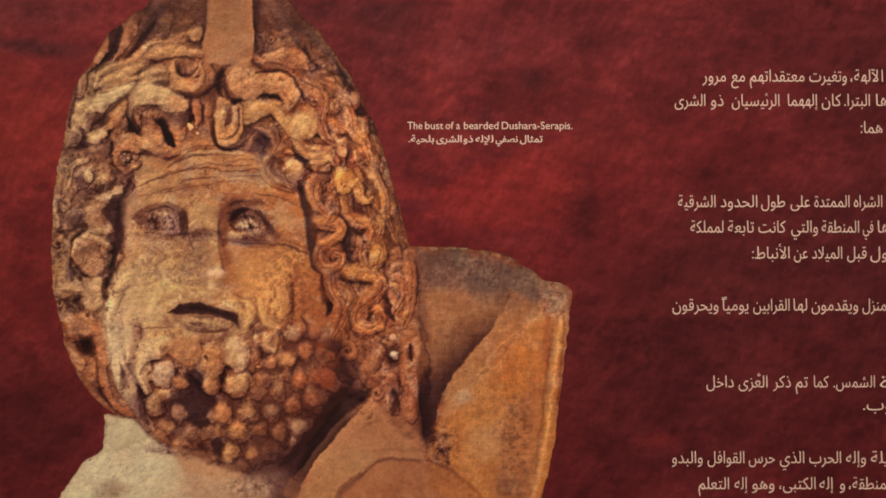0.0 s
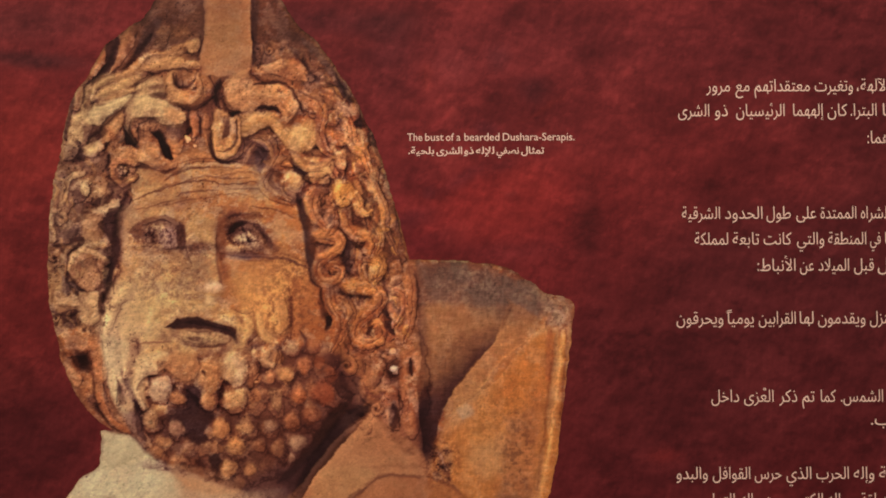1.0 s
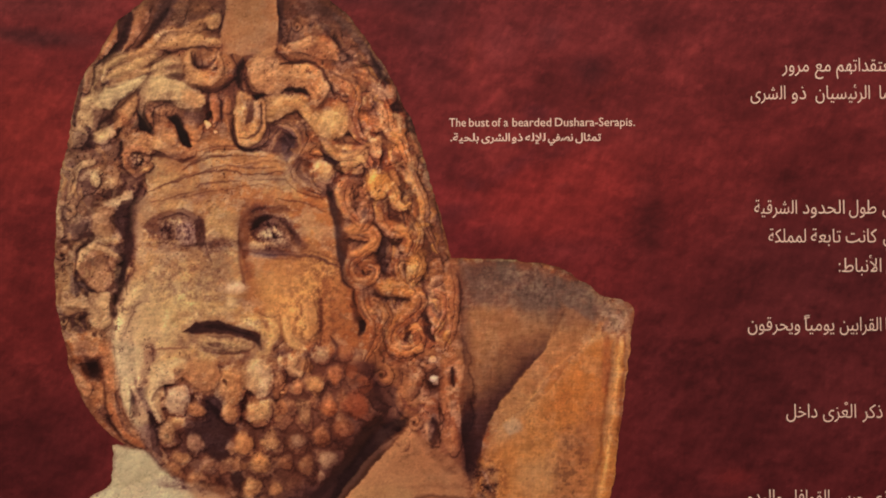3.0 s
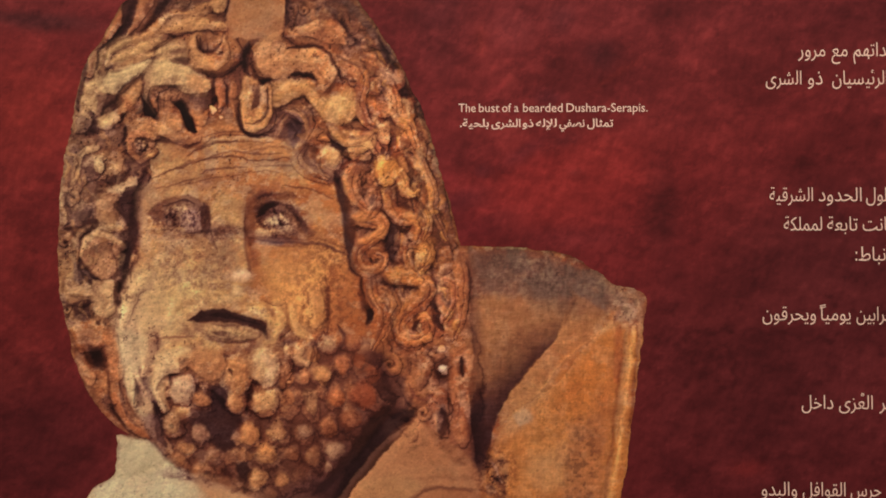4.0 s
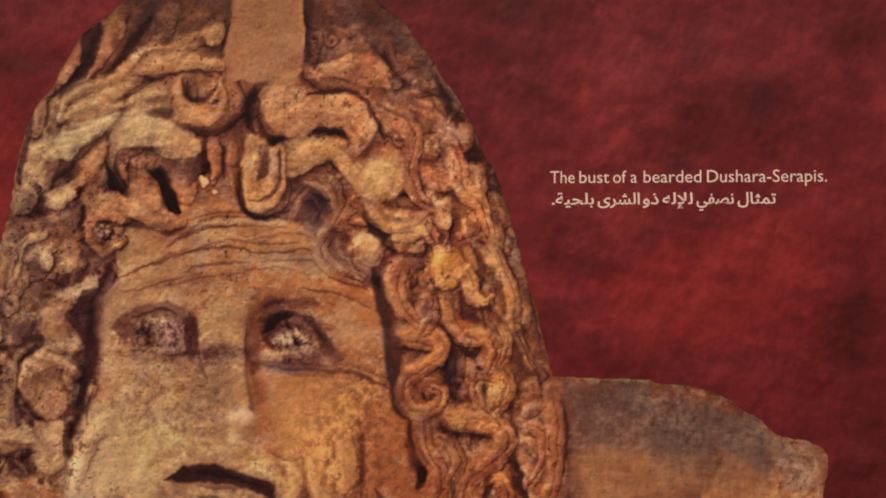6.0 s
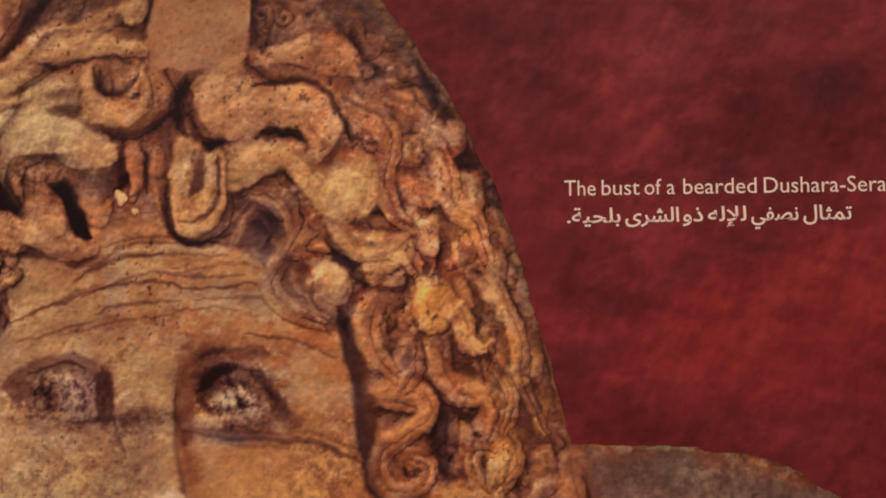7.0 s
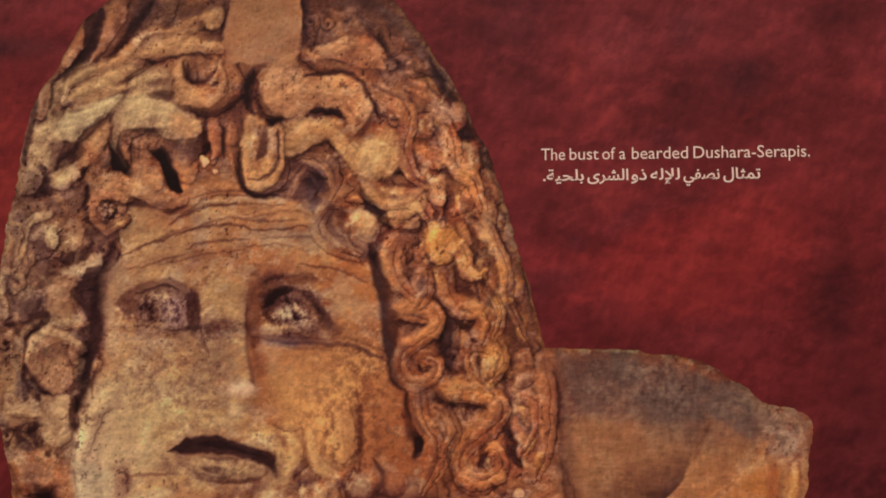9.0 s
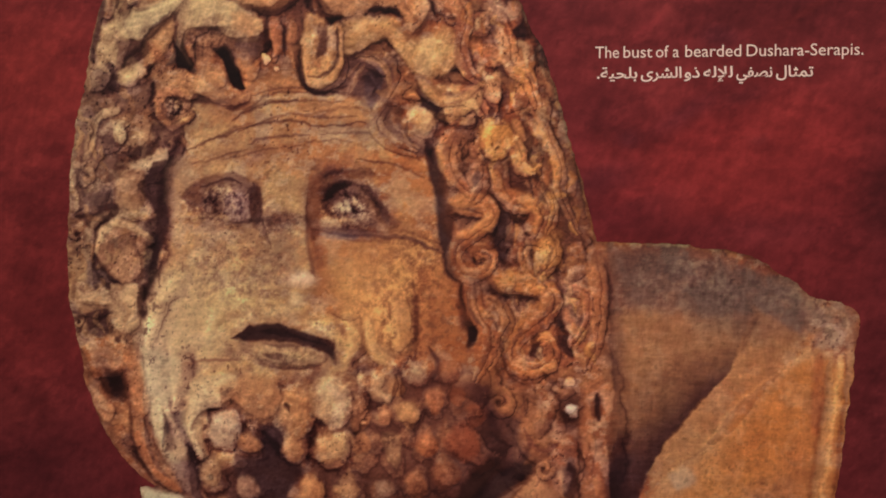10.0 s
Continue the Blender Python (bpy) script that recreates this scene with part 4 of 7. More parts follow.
bust.knob(540, 619, 17.6, 0.92)
bust.knob(571, 627, 17.5, 0.84)
bust.knob(523, 593, 15.8, 0.98)
bust.knob(558, 584, 14, 0.9)
bust.knob(587, 675, 17.5, 0.74)
bust.knob(461, 759, 15.9, 0.72)
bust.knob(505, 663, 12.3, 0.85)
bust.knob(474, 799, 19.4, 0.6)
# large carved forms of the hair, with the drilled channels between them
bust.pool("532,329 540,348 550,367 551,392 561,414 558,433 552,452 567,481 556,478 547,452 542,420 539,389 532,364 525,341", 0.28, 3)
bust.pool("586,351 591,364 586,376 582,367", 0.35)
bust.pool("623,345 634,364 648,378 637,383 624,364", 0.42)
bust.pool("607,402 621,411 621,452 613,459 605,427", 0.3)
bust.pool("639,288 650,314 654,333 647,334 637,307", 0.45)
bust.pool("653,326 681,345 678,364 659,347", 0.5)
bust.pool("672,358 681,402 675,427 684,439 693,427 687,389 681,364", 0.5)
bust.pool("700,402 712,439 697,439 687,414", 0.55)
bust.slab("593,310 605,301 621,304 629,317 626,332 615,344 599,344 591,331", 14, 1.12, (212, 154, 72))
bust.slab("551,288 586,275 589,291 580,304 558,304", 10, 1.15, (206, 160, 92))
bust.slab("551,313 558,319 567,338 570,364 564,379 554,364 545,351 543,332", 10, 1)
bust.slab("624,320 640,307 642,323 637,339 647,350 656,352 653,361 637,359 626,345", 9, 1.12, (210, 156, 82))
bust.slab("554,392 564,384 583,392 599,392 607,408 605,424 593,427 586,420 596,411 580,409 561,405", 9, 1.08, (206, 138, 70))
bust.slab("612,364 621,383 640,386 656,399 659,420 653,430 643,420 646,405 631,395 615,389", 9, 1.08, (202, 130, 62))
bust.slab("583,348 615,351 615,370 602,383 589,370", 8, 0.92)
bust.slab("647,282 659,295 678,327 684,352 678,364 669,336 650,314", 8, 1.05, (200, 146, 80))
bust.slab("669,383 672,402 664,403", 5, 1.3)
bust.slab("687,367 700,364 700,383 691,383", 6, 1, (186, 104, 54))
bust.pool("574,439 599,436 608,458 596,472 577,472 567,455", 0.62)
bust.slab("572,455 580,452 586,466 602,461 607,449 612,461 599,477 580,474", 7, 1.08, (196, 124, 62))
bust.slab("584,451 593,449 596,458 588,459", 5, 1)
bust.slab("608,471 646,467 666,483 660,498 634,498 618,497 608,486", 12, 1.08, (200, 128, 60))
bust.groove("605,483 621,500 659,503", 3.2, 0.6)
bust.slab("589,489 615,508 621,539 605,552 599,533 586,514", 9, 1)
bust.groove("580,496 583,518 599,536 597,552", 2.5, 0.6)
bust.groove("569,483 572,508 584,527 586,552", 3.8, 0.6)
bust.pool("575,527 587,533 587,553 580,553", 0.12)
bust.paler("574,493 580,518 593,536", 2.5, 0.35)
bust.groove("602,502 621,514 624,545 620,570 633,589", 5.1, 0.65)
bust.paler("605,499 615,507", 1.9, 0.45)
bust.slab("627,551 640,545 652,551 652,570 671,570 681,563 677,582 659,587 637,579", 9, 1.12, (202, 132, 64))
bust.pool("652,545 661,545 659,564 652,567", 0.3)
bust.slab("662,548 676,550 675,565 662,566", 7, 1.08)
bust.pool("679,517 687,538 700,566 687,562 679,539", 0.28)
bust.pool("706,520 712,523 706,552 701,545", 0.3)
bust.slab("684,503 706,496 710,514 701,545 693,538 687,520", 8, 0.98)
bust.paler("695,532 694,554", 1.9, 0.5)
bust.pool("650,438 655,452 650,462", 0.35)
bust.groove("643,433 641,458 653,472 666,469", 3.2, 0.5)
bust.slab("656,433 678,439 679,458 666,469 654,461", 9, 1.12, (206, 144, 72))
bust.slab("125,310 135,287 155,277 158,287 135,297 125,323 114,349 111,336", 7, 1.15, (196, 160, 104))
bust.pool("128,316 145,313 147,323 135,324", 0.5)
bust.pool("152,336 183,330 196,336 169,342 156,362 149,355", 0.45)
bust.slab("162,297 189,294 196,304 189,323 173,329 166,316", 9, 0.98)
bust.slab("148,303 161,300 165,313 159,323 149,320", 8, 1.25, (204, 176, 120))
bust.slab("169,349 210,333 220,340 213,352 190,359 169,355", 8, 1.15, (196, 166, 116))
bust.slab("153,368 159,355 186,362 180,381 183,401 197,414 170,414 153,401 148,381", 11, 1)
bust.pool("196,343 223,349 217,388 216,427 208,453 198,485 191,485 198,453 184,440 201,427 200,401 187,388 180,372 190,362", 0.24)
bust.pool("129,398 153,394 157,407 136,420 126,440 123,427", 0.3)
bust.slab("113,427 126,411 146,406 126,427 123,459 116,453", 6, 0.95)
bust.slab("108,355 122,352 125,365 115,375 107,368", 6, 1.1)
bust.pool("113,359 119,358 118,367", 0.5)
bust.slab("95,355 103,362 104,401 99,407", 6, 1.1)
bust.slab("130,433 143,420 163,414 191,427 201,440 184,453 184,478 164,488 147,485 134,466 125,453", 14, 1.02)
bust.paler("127,453 131,432 153,417", 4.1, 0.35)
bust.fold("191,436 164,431 138,441", 10, 0.4)
bust.groove("127,459 144,482 158,491", 4.1, 0.6)
bust.slab("110,459 120,453 124,492 144,504 148,517 117,514 107,498", 9, 1)
bust.pool("114,527 141,524 148,546 131,556 118,550", 0.35)
bust.slab("147,491 178,491 178,517 182,543 162,549 146,537 144,517", 10, 1.05, (184, 148, 98))
bust.pool("181,495 189,491 185,511 192,530 185,535 177,511", 0.2)
bust.slab("118,556 138,550 172,562 179,588 152,594 132,582", 10, 0.98, (178, 108, 56))
bust.pool("150,553 160,551 158,560 152,560", 0.35)
bust.groove("200,512 198,525", 2, 0.6)
bust.groove("191,545 189,554", 2, 0.6)
bust.groove("206,478 207,490", 2, 0.6)
bust.pool("388,122 395,132 392,159 398,171 387,167 382,149", 0.25)
bust.slab("401,127 424,109 444,108 451,123 488,126 523,135 533,154 523,184 508,198 501,178 489,169 464,165 454,175 429,175 412,171 399,154", 22, 1.05, (192, 134, 80))
bust.pool("411,179 427,177 414,190", 0.12)
bust.groove("404,139 403,154 415,169", 2.5, 0.45)
bust.pool("460,110 467,119 461,126 455,121", 0.5)
bust.groove("453,130 478,125 508,130 523,149 535,175", 3, 0.62)
bust.groove("461,169 484,171 495,178", 3, 0.7)
bust.groove("501,161 508,176 518,184", 2.5, 0.35)
bust.slab("429,182 454,176 489,179 508,198 528,203 548,189 562,204 562,233 548,247 513,242 494,217 479,202 449,216 429,219 424,196", 20, 1.1, (208, 156, 88))
bust.blot(538, 223, 21.5, 19.6, (208, 176, 104), 0.6)
bust.groove("489,185 503,198 513,213", 2.5, 0.35)
bust.pool("430,226 454,221 479,227 491,251 479,266 455,272 430,270 425,250", 0.48, 5)
bust.paler("432,266 445,246 457,232", 2, 0.6)
bust.paler("457,271 469,252 474,241", 2, 0.5)
bust.paler("449,226 472,234 481,252", 2.5, 0.6)
bust.groove("464,265 469,248 459,239", 3, 0.5)
bust.slab("382,181 394,171 407,179 412,191 424,182 428,201 427,236 415,255 398,259 384,247 380,215", 12, 1.1, (198, 144, 82))
bust.pool("402,200 410,185 408,216 400,224 395,220", 0.45)
bust.groove("422,192 420,231 405,245 389,244", 2, 0.6)
bust.groove("377,215 379,245 395,263 422,267", 3, 0.62)
bust.slab("257,119 293,125 298,150 324,170 332,195 294,199 276,184 243,188 236,198 234,213 244,233 229,223 222,158 242,144", 20, 1.12, (200, 166, 106))
bust.pool("223,193 233,215 250,232 248,244 229,234", 0.13)
bust.pool("276,212 287,208 295,219 301,244 313,258 303,262 290,248 284,224", 0.1)
bust.pool("297,199 329,202 327,219 315,225 299,214", 0.42, 4)
bust.mottle(269, 204, 30.4, 20.3, 0.35)
bust.slab("244,238 264,223 280,233 287,253 260,263 239,252", 9, 1.08)
bust.slab("302,214 317,227 330,229 325,246 310,246 300,229", 8, 0.95)
bust.slab("301,135 314,160 339,163 359,146 361,121 348,106 336,133 316,130 308,110 300,125", 13, 1.06, (196, 142, 84))
bust.groove("311,113 316,130 336,134 351,116", 3, 0.6)
bust.pool("331,164 374,154 380,166 349,173 342,181 332,176", 0.35)
bust.pool("268,145 298,143 298,152 273,153", 0.5)
bust.pool("268,132 293,129 293,135 270,139", 0.6)
bust.groove("303,101 333,97 357,97", 3, 0.5)
bust.groove("227,138 257,124 282,107 303,106", 2, 0.5)
bust.groove("226,118 257,101 287,81 322,70", 3.1, 0.55)
bust.slab("342,175 355,180 358,215 346,221", 8, 0.85, (164, 92, 50))
bust.slab("363,176 379,177 378,203 365,206", 8, 0.85, (168, 98, 56))
bust.pool("372,215 380,215 383,250 375,246", 0.35)
bust.knob(339, 225, 5, 1.35, (220, 170, 110))
bust.knob(350, 235, 4, 1.3, (214, 160, 100))
bust.slab("528,154 553,150 562,170 557,179 538,174", 9, 1.05)
bust.pool("522,148 533,162 539,178 530,172", 0.4)
bust.pool("567,175 573,184 578,200 570,195", 0.5)
bust.pool("567,209 577,204 577,233 588,251 572,246 565,226", 0.6)
bust.slab("579,175 599,180 601,200 584,204", 9, 1.05)
bust.slab("579,209 606,214 621,229 606,236 584,231", 10, 1.05)
bust.pool("586,247 595,250 590,266", 0.25)
bust.slab("594,248 611,243 613,262 611,278 591,272", 10, 1.2, (214, 160, 90))
bust.pool("611,233 626,243 628,264 616,266 612,248", 0.45)
bust.slab("626,205 647,210 649,244 630,239 621,219", 10, 1.02)
bust.pool("630,266 643,272 645,292 632,283", 0.45)
bust.pool("596,278 609,286 603,297", 0.5)
bust.slab("538,261 567,271 587,262 589,281 572,295 552,290", 11, 1.14, (206, 150, 84))
bust.groove("526,251 538,266 567,277", 2.9, 0.5)
bust.pool("520,260 528,265 553,295 549,301 523,281", 0.25)
bust.pool("655,209 665,225 670,243 659,240 651,222", 0.5)
bust.pool("653,244 665,254 665,274 654,263", 0.6)
bust.pool("597,120 607,141 623,157 611,159 593,139", 0.5)
bust.pool("631,185 644,195 641,206 632,201", 0.6)
bust.slab("621,166 636,164 638,181 628,195 621,180", 8, 1.08)
bust.pool("567,149 598,163 595,174 572,161", 0.5)
bust.pool("545,98 558,116 577,121 572,128 548,120", 0.45)
bust.slab("262,603 297,595 302,616 284,633 262,638 248,664 262,691 257,699 244,664 244,634", 9, 1.15, (206, 176, 124))
bust.slab("271,642 302,638 308,664 297,686 275,683 266,664", 10, 1.1, (190, 160, 120))
bust.slab("288,620 306,598 351,602 351,637 333,648 306,633", 12, 1.02, (190, 126, 72))
bust.slab("359,611 395,606 402,637 390,663 373,668 359,646", 12, 1.04, (192, 136, 80))
bust.slab("399,602 426,593 441,619 441,644 420,661 404,644", 12, 1.18, (212, 172, 118))
bust.slab("302,664 328,673 335,683 315,688 302,677", 7, 1.02)
bust.slab("262,704 288,690 302,703 280,717 287,734 266,735 260,717", 8, 1.06)
bust.pool("328,655 355,659 361,690 386,712 368,725 373,751 351,760 333,734 306,708 306,695 333,690", 0.28, 4)
bust.slab("364,677 386,672 388,691 375,700 361,692", 8, 1.04)
bust.slab("399,672 421,663 441,672 436,696 413,704 395,691", 10, 1.14, (202, 152, 94))
bust.pool("284,712 306,708 302,734 289,730", 0.32, 3)
bust.pool("388,663 399,659 398,678 389,674", 0.2)
bust.pool("244,708 260,726 264,754 248,743", 0.3)
bust.pool("386,773 397,790 388,805 373,786", 0.3)
bust.slab("386,718 402,714 411,730 400,748 386,744 375,751 367,735 383,734", 8, 1.1, (190, 136, 80))
bust.groove("361,629 368,637", 2.7, 0.8)
bust.slab("474,593 492,584 490,619 479,623 467,610", 8, 1.2, (212, 166, 104))
bust.slab("496,619 523,623 518,647 501,647", 9, 1.12)
# shade at the right of the beard, toned into the ink
bust.pool("562,619 606,618 619,671 590,725 562,743 538,760 571,688", 0.62, 14)
bust.pool("274,37 314,45 261,69 234,98 217,109 246,69", 0.42, 3)
bust.pool("200,45 215,62 200,94 173,123 162,134 187,94", 0.3, 3)
bust.slab("217,62 237,39 245,56 221,88 202,109 207,88", 8, 0.95, (176, 116, 66))
bust.slab("180,77 193,73 180,107 150,133 143,160 138,142 160,110", 7, 1.02, (192, 122, 68))
bust.slab("143,133 155,133 147,172 135,175", 6, 0.95, (170, 110, 66))
bust.slab("201,134 241,108 281,80 321,68 329,76 288,93 255,119 214,142", 8, 1.1, (196, 152, 94))
bust.slab("174,148 201,134 255,134 228,145 181,164", 7, 1.06, (192, 150, 94))
bust.slab("254,105 294,83 348,85 359,101 315,101 281,111", 10, 1.1, (198, 150, 92))
bust.pool("323,78 359,78 355,87 331,87", 0.5)
bust.slab("330,61 351,48 360,59 354,72 338,73", 8, 1.16, (206, 158, 98))
bust.slab("160,176 194,157 236,144 226,164 201,183 181,199 157,193", 9, 1.16, (206, 180, 122))
bust.pool("156,226 188,206 223,168 228,172 196,211 168,233", 0.32)
bust.slab("195,204 220,175 225,193 210,219 186,230 193,211", 9, 1.04, (192, 142, 82))
bust.slab("153,239 181,225 190,238 173,253 158,252", 8, 1.14, (202, 168, 108))
bust.slab("132,184 154,176 169,199 159,231 144,226 130,206", 9, 1.1, (192, 158, 102))
bust.pool("134,241 149,238 146,265 134,265", 0.4)
bust.slab("116,239 134,228 146,238 136,259 121,258", 7, 1.06, (186, 150, 98))
bust.slab("158,254 195,256 190,279 169,285 153,272", 9, 0.85)
bust.slab("201,258 229,247 257,259 249,270 219,266 210,282 226,299 244,288 248,296 223,307 201,289", 7, 1.06, (198, 132, 72))
bust.slab("254,246 289,262 317,263 317,274 283,277 253,263", 7, 1.08, (202, 158, 98))
bust.groove("303,311 349,295 395,291 448,294", 1.7, 0.4)
bust.groove("256,324 296,306 323,300", 1.7, 0.35)
bust.groove("323,267 362,259 395,260", 1.7, 0.4)
bust.groove("283,343 330,332 376,328", 1.3, 0.3)
bust.groove("376,324 415,320 441,322", 1.3, 0.3)
bust.groove("336,280 382,274 428,277", 1.7, 0.35)
bust.groove("402,312 454,311 480,319", 1.6, 0.35)
bust.paler("360,481 383,478 395,485", 5.9, 0.22, (222, 190, 136))
bust.pool("116,590 135,600 130,640 150,690 185,722 215,735 190,735 150,705 120,650", 0.5, 4)
bust.slab("108,568 140,556 168,575 160,600 128,606", 8, 1, (178, 110, 58))
bust.slab("165,572 186,578 194,640 176,652 164,612", 7, 1, (180, 106, 54))
bust.pool("140,593 166,600 167,626 146,632", 0.22, 6)
bust.slab("119,610 135,626 151,642 141,657 124,640", 6, 1.12, (196, 142, 90))
bust.slab("145,657 165,645 187,660 182,687 160,682", 8, 1.02, (184, 116, 62))
bust.slab("183,650 201,690 227,715 238,740 205,727 183,692", 7, 0.95, (172, 98, 50))
bust.slab("148,690 176,702 204,732 178,720", 6, 0.95, (168, 96, 50))
bust.groove("170,640 176,690 200,720", 3, 0.5)
# shadow below the beard, wide and then its black core, in the tone
bust.pool("608,662 625,688 573,751 529,830 421,834 474,799 527,778 562,723", 0.6, 12)
bust.pool("617,686 608,707 573,753 546,788 520,815 492,824 527,787 562,743 580,708 604,681", 0.1, 6)
bust.slab("478,97 508,86 533,91 548,111 558,123 528,125 498,112 468,108", 16, 1.06, (194, 134, 82))
bust.pool("469,285 489,275 504,285 501,304 514,321 528,329 509,336 484,322 473,304", 0.48, 4)
bust.paler("478,299 489,316 509,327", 2, 0.5)
bust.paler("489,290 494,307 511,319", 2, 0.45)
bust.slab("509,295 528,285 541,300 533,320 514,315 505,302", 12, 1.1, (206, 146, 84))
bust.mottle(231, 281, 20.1, 17.5, 0.5)
# waved tresses, each of a few strands
bust.tress("612,351 615,376 631,392 653,395 662,414 653,434", 20)
bust.tress("551,392 574,389 599,397 603,414 586,427 567,439 561,458 574,477 596,472 602,455 589,450", 18, 2, 1.05)
bust.tress("620,317 633,333 637,351 654,357", 17, 2, 1.12)
bust.tress("665,424 676,452 660,472 643,459 646,442 660,445", 17, 2, 1.06)
bust.tress("559,312 551,338 561,364 580,384", 19, 2, 1.02)
bust.tress("602,483 634,483 665,489 671,514 652,533 634,551 630,573 652,583 675,571 672,551 660,554", 21, 2, 1.04)
bust.tress("580,489 586,517 602,542 599,570 586,597", 18)
bust.tress("610,502 622,527 616,552 602,584", 14)
bust.tress("687,488 712,496 713,526 699,552", 15, 2, 0.95)
bust.tress("653,287 672,326 681,358 685,389 704,428", 14, 2, 0.98)
bust.tress("718,452 726,489 724,538 715,583", 19, 2, 0.98)
bust.tress("588,350 591,376 580,393", 15, 2, 0.92)
bust.tress("667,377 676,402 668,428", 11, 2, 1.05)
bust.tress("528,144 553,155 572,180 567,213 577,243 597,258", 20, 2, 1)
bust.tress("606,184 621,205 625,234 645,253 655,283", 19, 2, 1)
bust.tress("522,251 548,269 577,272 597,292", 22, 2, 1.06)
bust.tress("479,279 468,299 484,323 515,337", 16, 2, 0.92)
bust.paler("205,560 212,640 238,700", 16, 0.05, (216, 192, 142))
bust.blot(621, 219, 24.2, 43.6, (196, 124, 62), 0.5, -25)
bust.paler("577,136 611,171 635,215 649,263", 12.7, 0.14)
# eyes and lips, cut sharp
bust.pool("234,388 254,372 280,362 310,363 327,372 332,395 330,414 320,413 314,391 297,377 270,375 247,388", 0.52, 3)
bust.slab("286,383 304,377 317,388 320,411 297,415 283,402", 10, 0.8, (168, 134, 108))
bust.pool("315,374 327,373 333,395 332,416 322,415 319,395", 0.25, 2)
bust.pool("232,386 247,378 264,388 254,398 240,395", 0.45, 2)
bust.pool("260,392 280,388 285,405 267,409", 0.48, 3)
bust.groove("297,382 307,391 305,408", 2, 0.45)
bust.groove("257,375 284,368 307,370", 2, 0.5)
bust.mottle(287, 393, 39.8, 19.9, 0.22)
bust.pool("390,428 387,401 392,376 407,360 454,355 469,360 441,366 422,373 408,392 404,420 401,434", 0.52, 3)
bust.pool("409,392 421,376 441,370 462,379 482,401 488,415 474,410 458,392 438,384 422,392 416,406", 0.36, 4)
bust.slab("421,399 438,387 458,395 472,411 455,418 432,418", 12, 0.76, (164, 130, 92))
bust.groove("442,397 444,403", 1.9, 0.7)
bust.groove("432,405 455,401", 2, 0.4)
bust.mottle(438, 398, 29.2, 19.5, 0.22)
bust.paler("467,366 493,389 506,411", 7.8, 0.12)
bust.groove("318,578 351,587 390,586", 2, 0.4)
bust.paler("262,552 280,521 318,510", 6, 0.05, (212, 176, 112))
bust.fold("273,555 288,535 318,524", 8, 0.18)
bust.paler("432,528 441,547 434,575 423,585", 5.2, 0.16, (212, 166, 98))
bust.fold("443,531 450,553 442,581", 7, 0.35)
bust.paler("458,537 462,562 481,579", 5.2, 0.16, (212, 164, 94))
bust.fold("471,537 473,560 494,576 503,575", 7, 0.35)
bust.fold("510,512 514,546 503,571", 8, 0.35)
bust.paler("198,533 205,504 218,485", 6.7, 0.03, (206, 172, 112))
bust.paler("187,588 192,555 205,536", 6.7, 0.05, (214, 188, 130))
bust.darker(532, 534, 19.2, 57.5, 0.15)
bust.mottle(840, 475, 110, 28, 0.1)
# shade under the beard
bust.fold("650,712 612,758 565,812 540,848 524,890", 3, 0, 0.15)
bust.fold("524,892 540,846 565,808 612,754 652,706", 58, 0.93, 0)
bust.groove("500,810 525,850 500,880 480,900", 20, 0.4)
bust.blot(400, 858, 120, 30, (206, 164, 112), 0.7)
bust.mottle(450, 862, 50, 18, 0.35)
bust.groove("300,800 380,818 440,835", 9, 0.4)
bust.groove("240,748 290,785 330,792", 5, 0.3)
# chest
bust.blot(205, 868, 26, 14, (150, 118, 80), 0.6)
bust.blot(330, 880, 60, 20, (196, 160, 112), 0.5)
bust.blot(450, 865, 40, 16, (198, 160, 116), 0.6)
bust.groove("183,790 188,745", 3, 0.2)
bust.paler("655,716 612,762 560,815 535,850 522,890", 7, 0.15)
bust.groove("585,900 625,855 655,825 690,812 740,815", 4, 0.45)
bust.darker(720, 860, 70, 26, 0.15)
bust.groove("755,815 800,835 840,865 860,890", 4, 0.35)
bust.blot(640, 800, 50, 30, (190, 142, 90), 0.5)
# shoulder block
bust.fold("885,552 866,590 836,628 802,668 779,712 768,790", 10, 0, 0.18)
bust.fold("768,800 776,715 800,668 836,626 864,590 886,552", 52, 0.7, 0)
bust.fold("738,660 744,730 750,790", 30, 0.75, 0)
bust.darker(752, 740, 16, 60, 0.55)
bust.fold("735,440 738,520 744,600 738,660", 12, 0.45, 0)
bust.darker(765, 470, 18, 32, 0.3)
bust.groove("900,520 888,555", 4, 0.35)
bust.paler("735,438 800,439 850,446 885,454", 2.5, 0.5)
bust.fold("960,492 900,452 850,444 735,437", 26, 0.3, 0)
bust.fold("958,556 905,596 872,626 848,662 800,704", 8, 0.22, 0.15)
bust.paler("955,560 905,598 872,628 848,664 800,706", 5, 0.1, (214, 168, 104))
bust.blot(812, 712, 26, 12, (212, 180, 126), 0.7, -35)
bust.paler("992,560 986,620 977,700 962,790 944,880", 4, 0.3, (214, 154, 86))
bust.groove("980,570 970,650 960,740 944,840", 4, 0.4)
bust.groove("999,560 995,640 986,720", 3, 0.3)
bust.blot(985, 540, 26, 26, (166, 130, 98), 0.75)
bust.fold("962,520 975,505 1000,515 1000,545 985,560", 8, 0.35)
bust.paler("1004,525 1003,560", 4, 0.3)
bust.groove("966,505 972,530 960,555", 4, 0.35)
bust.blot(860, 770, 50, 60, (212, 158, 90), 0.6)
bust.blot(830, 690, 40, 30, (210, 156, 90), 0.5, -40)
